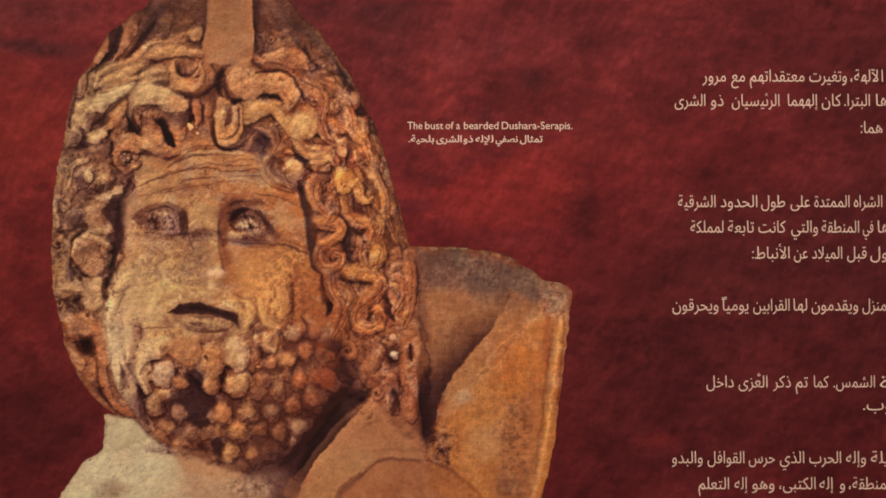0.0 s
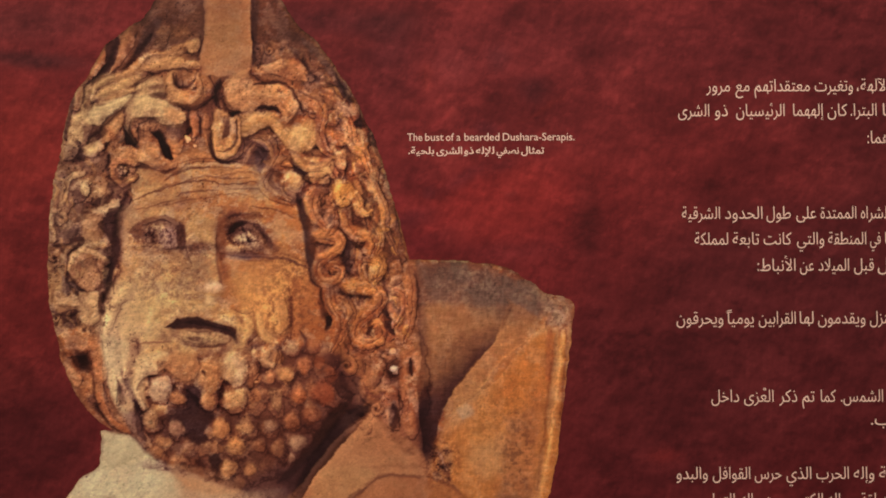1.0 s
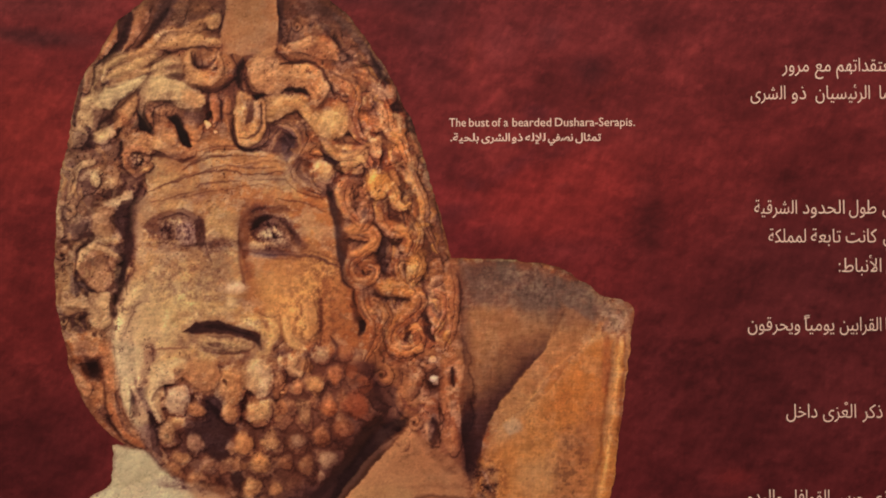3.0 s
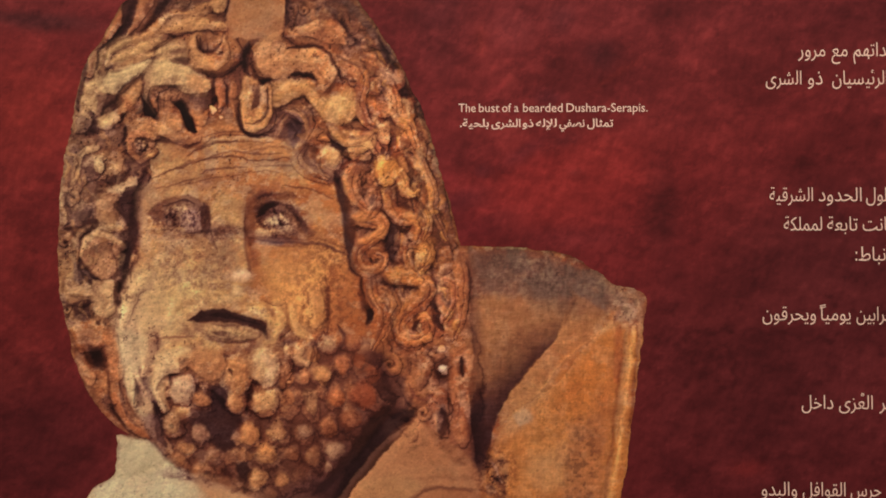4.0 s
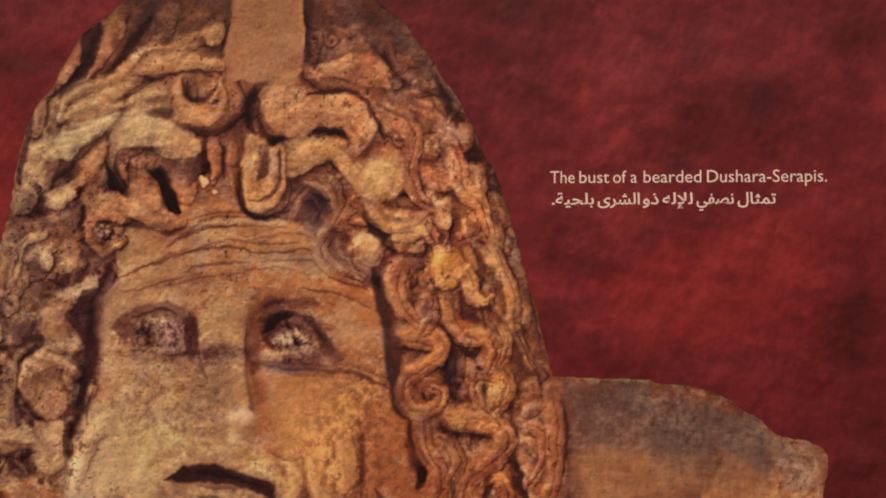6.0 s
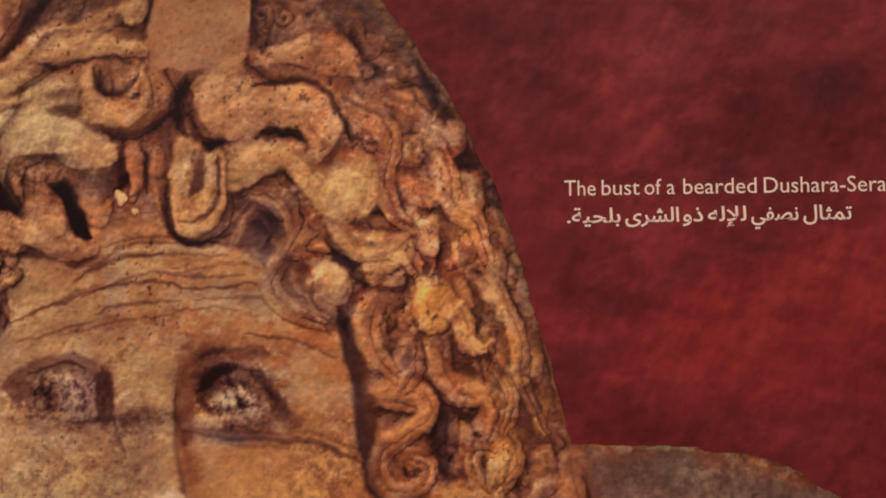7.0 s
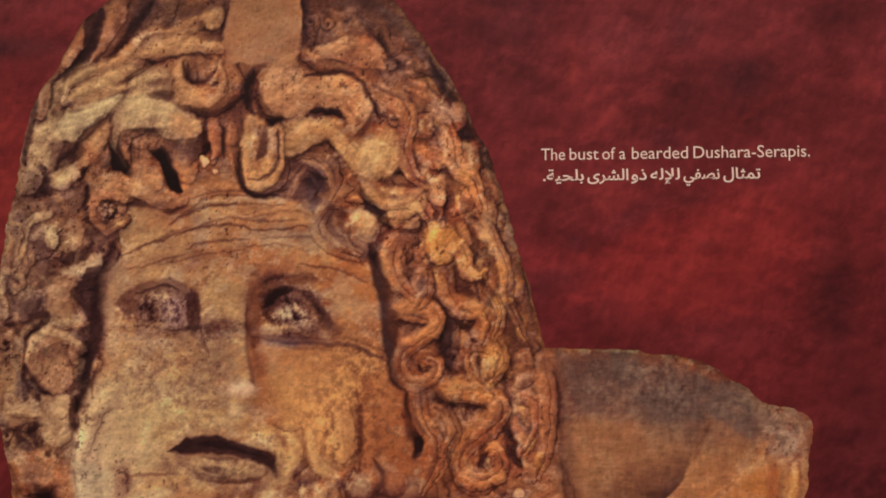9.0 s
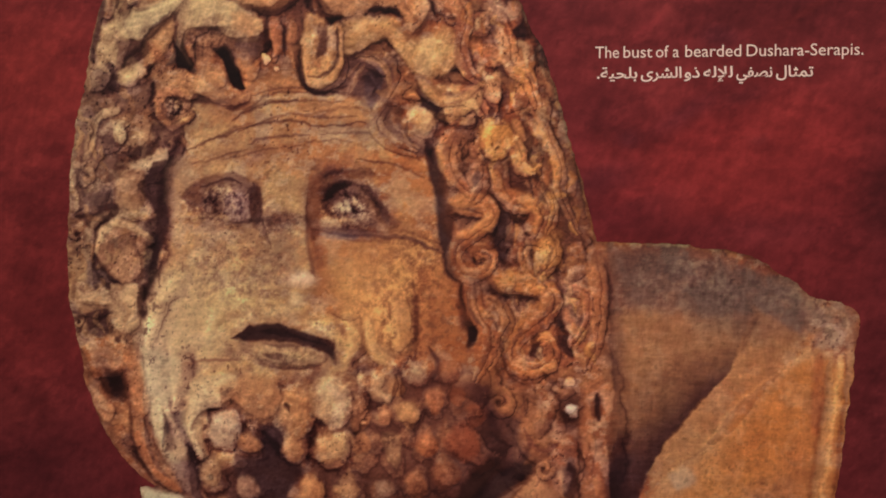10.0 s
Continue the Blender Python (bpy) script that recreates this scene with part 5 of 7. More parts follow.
bust.blot(905, 840, 26, 70, (140, 80, 46), 0.6)
bust.blot(910, 640, 40, 60, (204, 114, 46), 0.6, 20)
bust.blot(945, 700, 16, 90, (170, 90, 48), 0.5, 10)
bust.groove("770,760 782,790 795,822", 6, 0.6)
bust.paler("774,770 784,800", 3, 0.5)
bust.blot(785, 780, 20, 26, (130, 86, 60), 0.6)
bust.groove("640,800 700,796 760,800", 3, 0.2)
bust.fold("880,900 830,856 760,815 690,812 650,830 600,900", 14, 0.1, 0.05)
bust.darker(560, 760, 60, 40, 0.3, -30)
bust.mottle(840, 480, 120, 40, 0.08)
bust.mottle(780, 790, 30, 40, 0.6)
# parted lips with a broken lower lip
bust.region("290,556 304,540 327,527 364,525 396,540 425,561 431,583 414,587 387,583 341,583 304,572", (196, 152, 92), 5, 0.7, 0.94)
bust.pool("297,554 308,546 320,536 330,541 350,537 379,546 416,556 419,570 412,568 396,559 373,553 350,550 327,551 312,555", 0.26, 2)
bust.pool("328,543 352,541 380,549 410,559 396,557 369,551 343,549", 0.12, 1.5)
bust.fold("309,558 332,554 369,557 405,567", 7, 0.3, 0)
bust.slab("318,564 346,560 378,563 409,572 396,581 364,583 336,578", 8, 0.98, (196, 154, 96))
bust.pool("332,570 348,568 361,572 358,578 341,576", 0.42, 1.5)
bust.pool("354,581 369,583 365,590 358,589", 0.5, 1.5)
bust.groove("314,569 336,580 369,586 405,583", 2.8, 0.35)
bust.paler("304,532 323,523 350,525 387,536 414,547", 5.5, 0.12, (214, 176, 114))
bust.groove("419,558 423,580", 3.7, 0.35)
bust.mottle(364, 571, 45.8, 14.7, 0.25)
# lines and stains of the nose and the cheek, with inked shadow at nose and eye
bust.blot(358, 418, 33, 11, (128, 104, 88), 0.55)
bust.darker(358, 418, 31.1, 10.1, 0.22)
bust.mottle(358, 418, 36.6, 14.7, 0.25)
bust.blot(440, 427, 40.2, 5.5, (112, 90, 86), 0.5, 4)
bust.groove("394,423 428,429 460,429 501,434 542,445", 2.7, 0.42)
bust.groove("433,436 487,438", 2.3, 0.25)
# reddish shadow down the side of the nose, laid as ink
bust.blot(402, 467, 10.1, 43.9, (146, 80, 46), 0.55, -6)
bust.darker(396, 444, 7.3, 32.9, 0.28, -4)
bust.blot(411, 514, 12.8, 23.8, (178, 106, 54), 0.45, -20)
bust.blot(451, 535, 27.4, 32.9, (206, 150, 82), 0.28)
bust.blot(460, 462, 54.8, 23.7, (168, 104, 62), 0.45, 6)
bust.mottle(460, 503, 51.1, 73.1, 0.1)
bust.groove("465,458 469,494 462,521", 2.3, 0.18)
bust.groove("510,494 517,535 511,571", 2.7, 0.3)
bust.groove("497,508 502,549", 2.3, 0.25)
bust.darker(416, 383, 14.6, 12.8, 0.35)
bust.pool("409,378 416,367 433,362 447,369 436,374 425,382 420,394 413,401", 0.55, 2)
bust.groove("425,374 436,385 444,398 460,403", 2.7, 0.45)
bust.groove("451,374 465,387 475,407", 2.7, 0.45)
bust.mottle(440, 390, 32.9, 21.9, 0.2)
# specks on the pale cheek
bust.mottle(277, 467, 55.1, 55.1, 0.14)
bust.mottle(332, 485, 45.8, 55, 0.14)
bust.darker(444, 398, 23.8, 14.6, 0.1)
bust.blot(444, 394, 23.8, 16.4, (150, 122, 92), 0.5)
bust.pool("297,554 308,546 320,537 328,543 315,552", 0.16, 1.5)
bust.pool("334,558 355,557 380,561 373,564 350,563", 0.32, 2)
bust.darker(332, 426, 55, 20.2, 0.1)
bust.pool("303,552 319,538 350,537 382,546 416,556 420,570 409,569 382,560 350,556 323,556", 0.22, 3)
bust.darker(314, 561, 11, 9.2, 0.3)
bust.blot(332, 535, 45.8, 5.5, (206, 164, 102), 0.3, 8)
bust.blot(697, 628, 8.2, 9.1, (150, 106, 66), 0.5)
bust.darker(691, 630, 7.3, 9.1, 0.35)
bust.paler("325,549 369,555 410,568", 2.8, 0)
bust.blot(478, 485, 27.4, 63.9, (176, 108, 60), 0.35)
# weathering: stains, grain and drilled pits of the old stone
n1, n2 = fbm(bust.nx, bust.ny, 44, 4, 31), fbm(bust.nx, bust.ny, 12, 4, 32, 1.3)
# fine engraved strands winding through the hair
hair = np.zeros((bust.ny, bust.nx))
for mass in ("300,-80 240,24 150,130 100,300 92,450 120,640 230,740 205,600 205,420 230,300 300,262 420,268 520,310 560,420 590,540 610,640 655,700 735,770 735,500 640,190 560,58 470,-80",
             "205,640 262,770 430,835 520,810 610,720 615,620 470,590 330,610 240,610"):
    where, cover = bust.inside(mass, 6)
    hair[where] = np.maximum(hair[where], cover * (0.6 if mass.startswith("205") else 1.0))
where, cover = bust.inside("364,-80 357,104 447,103 449,-80", 3)
hair[where] *= 1 - cover
field = fbm(bust.nx, bust.ny, 46, 2, 51, 1.0, 0.45) + 0.06 * fbm(bust.nx, bust.ny, 8, 2, 52)
lines = np.sin(38 * field)
bust.tone *= 1 + hair * (0.03 * lines - 0.03 * np.clip(np.sin(19 * field + 1.0) - 0.80, 0, 1) * 4)
calm = np.ones((bust.ny, bust.nx))
for trunk in ("186,736 180,798 128,846 92,930 88,980 520,980 520,850 420,835 300,790 235,742", "655,700 740,740 770,800 870,880 960,980 500,980 540,835 610,760", "735,440 960,490 900,600 800,690 745,690",
              "480,600 640,600 670,700 560,820 440,840 440,720", "955,560 850,660 770,780 800,980 950,980 1005,560", "364,-80 357,104 447,103 449,-80", "400,440 545,430 540,560 450,560"):
    where, cover = bust.inside(trunk, 8)
    calm[where] *= 1 - 0.65 * cover
bust.tone *= 1 + calm * (0.10 * n1 + 0.11 * n2)
plain_tone = bust.tone.copy()
bust.rough(14, 0.09, 41)
bust.rough(5, 0.12, 42, 1.4)
bust.tone = plain_tone + (bust.tone - plain_tone) * (0.3 + 0.7 * calm)
calm = calm[..., None]


def patches(step, seed, level, sharp, stretch=1.0):
    """Stains with fairly clear edges."""
    return np.clip((fbm(bust.nx, bust.ny, step, 5, seed, stretch, 0.62) - level) * sharp, 0, 1)[..., None]


east = np.clip((bust.x[None, :, None] - 230) / 300, 0, 1)
bust.paint += (ink(152, 72, 38) - bust.paint) * patches(30, 33, 0.0, 2.2) * calm * (0.12 + 0.58 * east)
bust.paint += (ink(202, 114, 52) - bust.paint) * patches(46, 38, 0.15, 2.5) * calm * (0.20 + 0.25 * east)
bust.paint += (ink(214, 180, 124) - bust.paint) * patches(22, 34, 0.30, 2.4) * calm * 0.45
bust.paint += (ink(120, 94, 78) - bust.paint) * patches(34, 39, 0.40, 2.0) * calm * 0.28
bust.paint += (ink(150, 92, 52) - bust.paint) * patches(9, 40, 0.35, 2.4, 1.5) * calm * 0.40
bust.paint += (ink(222, 186, 126) - bust.paint) * patches(8, 44, 0.45, 2.4, 1.5) * calm * 0.40
pits = np.clip((fbm(bust.nx, bust.ny, 3.2, 2, 35) - 0.66) * 3.0, 0, 1) * np.clip(fbm(bust.nx, bust.ny, 60, 3, 36) + 0.5, 0, 1)
bust.tone *= 1 - 0.6 * pits * calm[..., 0]
scratch = np.clip(fbm(bust.nx, bust.ny, 3.0, 3, 37, 9.0, 0.8), -1.5, 1.5)
bust.tone *= 1 + 0.03 * scratch * (0.4 + 0.6 * calm[..., 0])
where, cover = bust.inside("735,436 960,490 1005,520 900,600 800,690 745,690", 6)
ny, nx = cover.shape
bust.tone[where] *= 1 + cover * (0.07 * fbm(nx, ny, 3.0, 3, 61, 7.0, 0.8) + 0.07 * fbm(nx, ny, 14.0, 3, 62, 0.25, 0.7) + 0.06 * fbm(nx, ny, 16, 3, 63))
where, cover = bust.inside("955,560 850,660 770,780 800,980 950,980 1005,560", 6)
ny, nx = cover.shape
bust.tone[where] *= 1 + cover * (0.09 * fbm(nx, ny, 22.0, 4, 64, 0.35, 0.7) - 0.30 * np.clip(fbm(nx, ny, 5.0, 2, 65, 0.7) - 0.55, 0, 1))
# broad paler hues over the cheeks, the beard and the chest
bust.blot(250, 545, 80, 75, (222, 188, 120), 0.50)
bust.blot(225, 640, 40, 80, (204, 168, 110), 0.45)
bust.blot(485, 500, 70, 60, (208, 144, 74), 0.45)
bust.blot(470, 640, 60, 50, (204, 150, 92), 0.30)
bust.blot(640, 800, 80, 50, (200, 146, 90), 0.45)
bust.tone = np.maximum(0.05, 0.90 + (bust.tone - 0.90) * 1.05)
bust.paint *= np.array([1.0, 0.985, 1.07])
# ---- second coat: the large lights and darks of the photographed stone ----
bust.set_inks(0.9)
under = bust.art.copy()
K, D, S, B, M, T, L, H = (36, 24, 24), (62, 38, 34), (96, 62, 46), (126, 82, 54), (154, 104, 64), (184, 132, 80), (202, 156, 96), (216, 184, 124)
RUST, GOLD, ORANGE, GREY, PALE, ROSE = (162, 86, 46), (212, 150, 70), (196, 122, 58), (112, 86, 74), (216, 204, 148), (182, 116, 72)
# crown beside the band, in shade
bust.fill("246,10 300,-80 366,-80 364,50 330,58 275,72 240,84", (96, 62, 48), 5, 0.85)
bust.fill("292,28 330,26 338,44 310,56 284,64 276,56", (138, 96, 62), 6, 0.8)
bust.brush("318,44 330,36 334,30", 6, (160, 112, 70), 0.7, 1.2)
bust.brush("286,14 272,34 252,62 236,76", 12, (58, 36, 34), 0.9, 0.8, 8)
bust.fill("244,24 258,24 248,60 236,84 214,104 203,110 208,88 217,62 226,42", (134, 84, 56), 4, 0.85)
bust.brush("230,44 224,62 216,78", 5, (172, 110, 68), 0.7, 1.1)
bust.brush("212,48 204,72 198,96 186,110", 9, (66, 38, 36), 0.9, 0.8, 6)
bust.roll("189,62 178,84 166,104 152,122", 8, (176, 104, 62), 0.85, 6)
bust.brush("181,86 170,102", 4, (206, 136, 84), 0.6, 1.2)
bust.brush("164,122 156,140 152,166", 7, (74, 46, 40), 0.8, 0.9, 5)
bust.roll("156,130 145,144 142,164 150,173", 5, (180, 140, 96), 0.85, 4)
bust.brush("137,146 134,168 127,196 121,222", 5, (60, 36, 34), 0.9, 0.8)
bust.roll("129,146 124,172 118,206", 5, (146, 80, 52), 0.85, 4)
bust.fill("452,-80 478,-80 510,20 545,48 570,78 600,112 630,160 618,158 590,126 556,98 548,124 520,90 470,96 452,100", (112, 70, 52), 6, 0.75)
bust.brush("457,-60 455,20 453,60 451,98", 8, (66, 40, 36), 0.85, 0.9, 4)
bust.brush("480,20 510,40 536,56", 10, (92, 58, 46), 0.7, 1.0)
bust.fill("452,100 480,92 503,88 541,100 551,124 520,130 500,120 469,118", (192, 134, 84), 4, 0.85)
bust.ball(486, 66, 15, (164, 106, 66), 0.8)
bust.brush("512,60 534,82 548,100 552,118 566,126", 6, (74, 46, 40), 0.85, 0.9)
bust.ball(563, 103, 13, (144, 90, 62), 0.8)
bust.brush("540,52 572,84 596,118 618,148 634,172", 8, (82, 60, 54), 0.85, 0.9)
bust.brush("574,92 596,124 620,160", 3.5, (128, 98, 84), 0.6, 1.2)
bust.brush("576,118 596,142 612,166", 5, (64, 42, 38), 0.8, 0.9)
# upper rope of hair and the locks below it
bust.roll("340,60 312,72 284,82 256,98 228,110 204,116", 10, (186, 138, 86), 0.9, 9)
bust.edge("272,72 300,68 322,60 334,54", 8, (70, 42, 36), 0.8)
bust.ball(345, 61, 13, (196, 146, 90), 0.9)
bust.fill("268,100 296,84 330,77 358,88 352,98 304,103 276,104", (194, 144, 86), 3, 0.9)
bust.fill("327,75 345,74 360,74 358,86 340,85", (104, 66, 48), 3, 0.8)
bust.brush("353,99 328,101 303,104 276,108 250,115 226,126", 2.6, (92, 56, 42), 0.8, 0.9)
bust.roll("202,113 176,125 158,145 149,170", 10, (186, 154, 98), 0.9, 7)
bust.roll("250,118 224,126 198,136 172,150", 8, (190, 146, 90), 0.9, 6)
bust.roll("268,116 244,132 212,144 190,152", 7, (178, 126, 76), 0.85, 5)
bust.brush("242,138 252,126 262,120", 2.6, (100, 62, 44), 0.8)
bust.brush("178,154 168,160 164,164", 3, (76, 48, 40), 0.9)
bust.fill("152,172 176,164 221,150 250,146 228,166 203,176 187,198 160,195 151,186", (202, 174, 114), 3, 0.92)
bust.fill("152,198 184,200 190,208 174,216 160,232 150,222", (88, 58, 46), 4, 0.9)
bust.brush("218,166 204,180 190,196 184,206", 3.4, (62, 38, 34), 0.9, 0.8)
bust.fill("221,168 225,192 212,220 194,228 184,212 196,190", (192, 142, 86), 3, 0.9)
bust.brush("192,206 206,218 200,224", 7, (188, 112, 64), 0.7, 1.2)
bust.edge("212,222 225,194 222,168", 6, (104, 62, 44), 0.7)
bust.fill("142,182 150,190 152,220 136,228 129,206", (196, 162, 106), 3, 0.9)
bust.fill("172,220 181,228 177,242 154,248 155,236", (202, 166, 106), 3, 0.9)
bust.fill("152,250 176,246 194,252 196,276 170,284 152,274", (104, 72, 58), 5, 0.85)
bust.fill("117,234 132,226 144,236 144,256 128,262 116,254", (88, 60, 48), 3, 0.85)
bust.roll("118,256 115,240 128,229 142,236", 4.5, (178, 140, 92), 0.85)
bust.brush("144,226 150,240 146,262", 4, (62, 40, 36), 0.8, 0.8)
# the broken lock over the brow, with its drilled holes
bust.fill("222,154 250,145 282,151 310,167 328,194 320,206 292,201 275,186 251,188 241,200 237,214 247,236 236,228 229,206 231,182", (202, 168, 110), 3, 0.9)
bust.brush("296,172 312,184 320,198", 11, (184, 130, 80), 0.8, 1.0)
bust.fill("250,120 284,116 296,126 290,146 256,146 246,136", (200, 162, 104), 4, 0.85)
bust.fill("269,131 284,128 297,131 294,137 276,139", (120, 78, 54), 2, 0.85)
bust.fill("274,143 300,142 304,148 284,151", (90, 56, 44), 2, 0.85)
bust.fill("242,192 274,188 296,202 316,208 330,206 326,226 306,222 300,240 290,226 276,212 262,236 248,230", (142, 102, 72), 4, 0.75)
bust.fill("298,204 330,206 328,224 312,228 302,216", (96, 64, 54), 4, 0.85)
bust.pits(262, 206, 26, 18, 0.6, 1, 4.0, 0.3)
bust.fill("228,194 234,208 241,227 251,239 242,242 228,229 216,231 224,214", K, 2, 0.95)
bust.fill("276,213 286,209 294,219 300,237 313,259 301,255 291,241 284,227", K, 2, 0.97)
bust.roll("304,214 316,228 318,244", 6, (150, 108, 74), 0.7)
bust.fill("250,240 268,228 284,240 292,258 270,262 248,254", (182, 138, 92), 4, 0.8)
bust.roll("313,108 304,124 304,142 318,157 342,160 358,144 360,122 354,110", 11, (188, 136, 82), 0.9, 10)
bust.brush("316,112 322,128 336,131 348,120 352,108", 3, (96, 58, 44), 0.85)
bust.fill("324,110 340,104 346,114 336,124 326,122", (158, 106, 68), 3, 0.75)
bust.fill("330,166 362,162 382,152 384,180 376,204 366,208 360,180 342,190 334,184", (96, 58, 46), 4, 0.85)
bust.roll("346,176 350,198 348,220", 7, (156, 94, 62), 0.85, 6)
bust.roll("368,180 368,204 374,228", 6, (160, 102, 66), 0.85, 6)
bust.brush("358,184 360,220", 2.6, (84, 48, 40), 0.8)
bust.ball(338, 226, 5.5, (228, 168, 122), 0.95)
bust.ball(350, 235, 4.2, (222, 160, 114), 0.95)
bust.fill("314,236 340,240 374,236 384,254 352,258 318,258", (176, 120, 72), 4, 0.7)
bust.roll("206,252 234,248 256,258 286,268", 7, (192, 138, 86), 0.85, 5)
bust.roll("214,284 206,268 220,260 240,270 236,288 222,296", 6, (190, 124, 80), 0.85, 5)
bust.brush("199,248 196,268 203,290", 3.4, (78, 48, 40), 0.85)
bust.brush("246,262 264,272 290,274", 2.6, (96, 62, 46), 0.8)
# rolled locks over the middle of the brow
bust.brush("394,118 385,138 386,160 396,172", 6, (58, 34, 32), 0.9, 0.8)
bust.fill("402,128 424,110 444,107 456,122 490,126 520,134 534,156 524,186 508,198 500,178 486,169 462,166 452,176 428,175 411,170 399,152", (184, 130, 80), 3, 0.88)
bust.fill("404,132 424,116 440,116 446,140 436,164 416,164 404,150", (188, 130, 82), 5, 0.8)
bust.edge("426,174 408,166 399,150 404,130 420,114", 8, (96, 54, 40), 0.8)
bust.brush("452,146 486,146 496,160", 8, (202, 152, 94), 0.8, 1.1)
bust.brush("460,168 486,168 498,180", 3.2, (72, 42, 36), 0.9)
bust.brush("456,128 480,124 506,128 522,146 534,172", 2.8, (104, 62, 44), 0.85)
bust.brush("440,130 432,122 446,118", 2.6, (128, 78, 52), 0.6)
bust.fill("458,108 468,118 462,127 455,120", (96, 58, 44), 2, 0.8)
bust.fill("411,178 427,176 414,190", K, 1.5, 0.95)
bust.fill("428,184 452,177 488,180 508,200 530,204 548,190 563,204 562,234 548,248 514,244 496,220 480,204 450,214 430,222 424,200", (206, 154, 88), 3, 0.88)
bust.brush("440,196 470,190 494,206", 6, (186, 118, 66), 0.6, 1.2)
bust.fill("508,206 546,198 560,216 552,238 520,240", (212, 164, 94), 6, 0.85)
bust.pits(516, 176, 22, 16, 0.6, 2, 3.2, 0.4)
bust.roll("534,156 548,162 560,172 556,184", 8, (190, 130, 80), 0.8)
bust.fill("430,228 454,222 478,226 490,250 478,266 462,286 440,272 424,252", (98, 62, 54), 4, 0.85)
bust.fill("456,244 474,236 476,254 464,284 454,268", (68, 48, 52), 3, 0.9)
bust.brush("446,222 470,228 482,244 484,262", 3, (206, 152, 96), 0.85)
bust.brush("436,268 446,248 456,236", 2, (196, 148, 104), 0.85)
bust.brush("428,252 440,242 450,232", 2, (186, 130, 88), 0.8)
bust.brush("470,262 486,266 506,262 520,256", 5, (190, 128, 74), 0.75, 1.0)
bust.roll("389,178 383,210 388,240 402,254 418,242 424,212 424,186", 7, (194, 136, 80), 0.9, 6)
bust.brush("403,186 404,208 400,224", 4, (108, 64, 46), 0.85)
bust.brush("421,190 420,226 408,248", 2.2, (84, 50, 40), 0.85)
bust.brush("378,226 386,254 410,267 432,266", 3.4, (78, 46, 40), 0.85)
# right side of the crown
bust.fill("524,132 560,140 596,166 612,190 598,204 572,172 540,158", (176, 112, 70), 5, 0.7)
bust.fill("568,176 596,176 606,208 580,246 566,226", (152, 92, 62), 5, 0.7)
bust.brush("530,142 556,152 584,168 606,188", 3, (92, 54, 42), 0.8)
bust.brush("566,176 562,204 566,232 584,250", 3, (110, 60, 44), 0.8)
bust.ball(594, 190, 9, (214, 152, 98), 0.85)
bust.roll("574,200 586,214 604,216 618,232", 8, (184, 116, 68), 0.85, 6)
bust.roll("612,200 628,212 634,234 652,252", 8, (190, 122, 70), 0.85, 6)
bust.fill("598,244 612,242 614,264 606,276 594,268", (212, 162, 102), 2.5, 0.9)
bust.fill("589,247 596,252 591,264", K, 1.5, 0.9)
bust.roll("524,256 546,274 574,272 592,256", 8, (202, 146, 82), 0.88, 7)
bust.fill("519,260 528,264 552,292 546,296 526,284", (58, 36, 36), 2.5, 0.9)
bust.brush("556,278 578,274 590,262", 2.2, (120, 70, 46), 0.8)
bust.ball(628, 170, 10, (182, 122, 80), 0.8)
bust.fill("632,184 642,194 640,208 632,200", (62, 40, 38), 2, 0.85)
bust.roll("656,242 668,252 668,276", 7, (176, 118, 74), 0.8)
bust.roll("618,262 634,264 644,284", 7, (180, 108, 62), 0.8)
bust.brush("652,206 664,226 672,240", 5, (66, 44, 42), 0.8, 0.9)
bust.fill("618,264 626,258 626,276 616,274", (84, 46, 38), 2, 0.8)
bust.fill("598,280 610,284 604,294", (80, 44, 36), 2, 0.8)
# left hair below the crown
bust.fill("100,300 122,286 150,300 150,350 108,352", (112, 80, 68), 5, 0.8)
bust.roll("154,284 130,292 119,314 112,342", 6, (196, 160, 108), 0.9, 5)
bust.brush("106,306 100,326 97,346", 4, (70, 46, 42), 0.7, 0.9)
bust.ball(155, 311, 9, (206, 172, 114), 0.92, 12)
bust.roll("172,292 190,304 188,322 172,332", 8, (164, 114, 76), 0.85, 6)
bust.fill("198,302 230,300 226,326 206,330 198,318", (86, 52, 46), 4, 0.85)
bust.brush("152,338 172,334 196,330", 3, (84, 54, 46), 0.8)
bust.fill("152,346 180,342 210,331 218,338 214,347 180,353", (196, 162, 112), 2.5, 0.9)
bust.fill("152,356 184,354 186,378 182,398 156,398 150,376", (166, 116, 74), 4, 0.85)
bust.brush("168,360 174,376 168,392", 4, (190, 136, 86), 0.6, 1.1)
bust.fill("188,356 224,344 217,388 216,420 208,456 198,484 188,480 197,446 186,424 200,410 188,388", (68, 43, 39), 4, 0.88)
bust.fill("97,350 118,350 124,364 114,378 98,374", (120, 88, 68), 3, 0.8)
bust.roll("98,352 114,350 122,362 112,376", 4, (194, 154, 106), 0.88)
bust.fill("106,382 148,380 150,404 128,404 110,420", (92, 63, 55), 5, 0.85)
bust.roll("114,456 115,430 128,413 152,407 176,410", 6, (160, 128, 88), 0.88, 5)
bust.fill("126,454 150,424 196,434 186,458 186,480 170,490 146,482 130,468", (158, 104, 70), 4, 0.88)
bust.roll("127,452 133,430 154,418 180,424 198,434", 5.5, (200, 156, 102), 0.9, 5)
bust.brush("123,446 126,462 140,480 156,490", 2.6, (62, 42, 40), 0.9)
bust.fill("112,462 124,464 146,490 132,500 114,490", (102, 78, 70), 4, 0.85)
bust.brush("166,450 176,456 170,470", 6, (176, 118, 80), 0.6, 1.2)
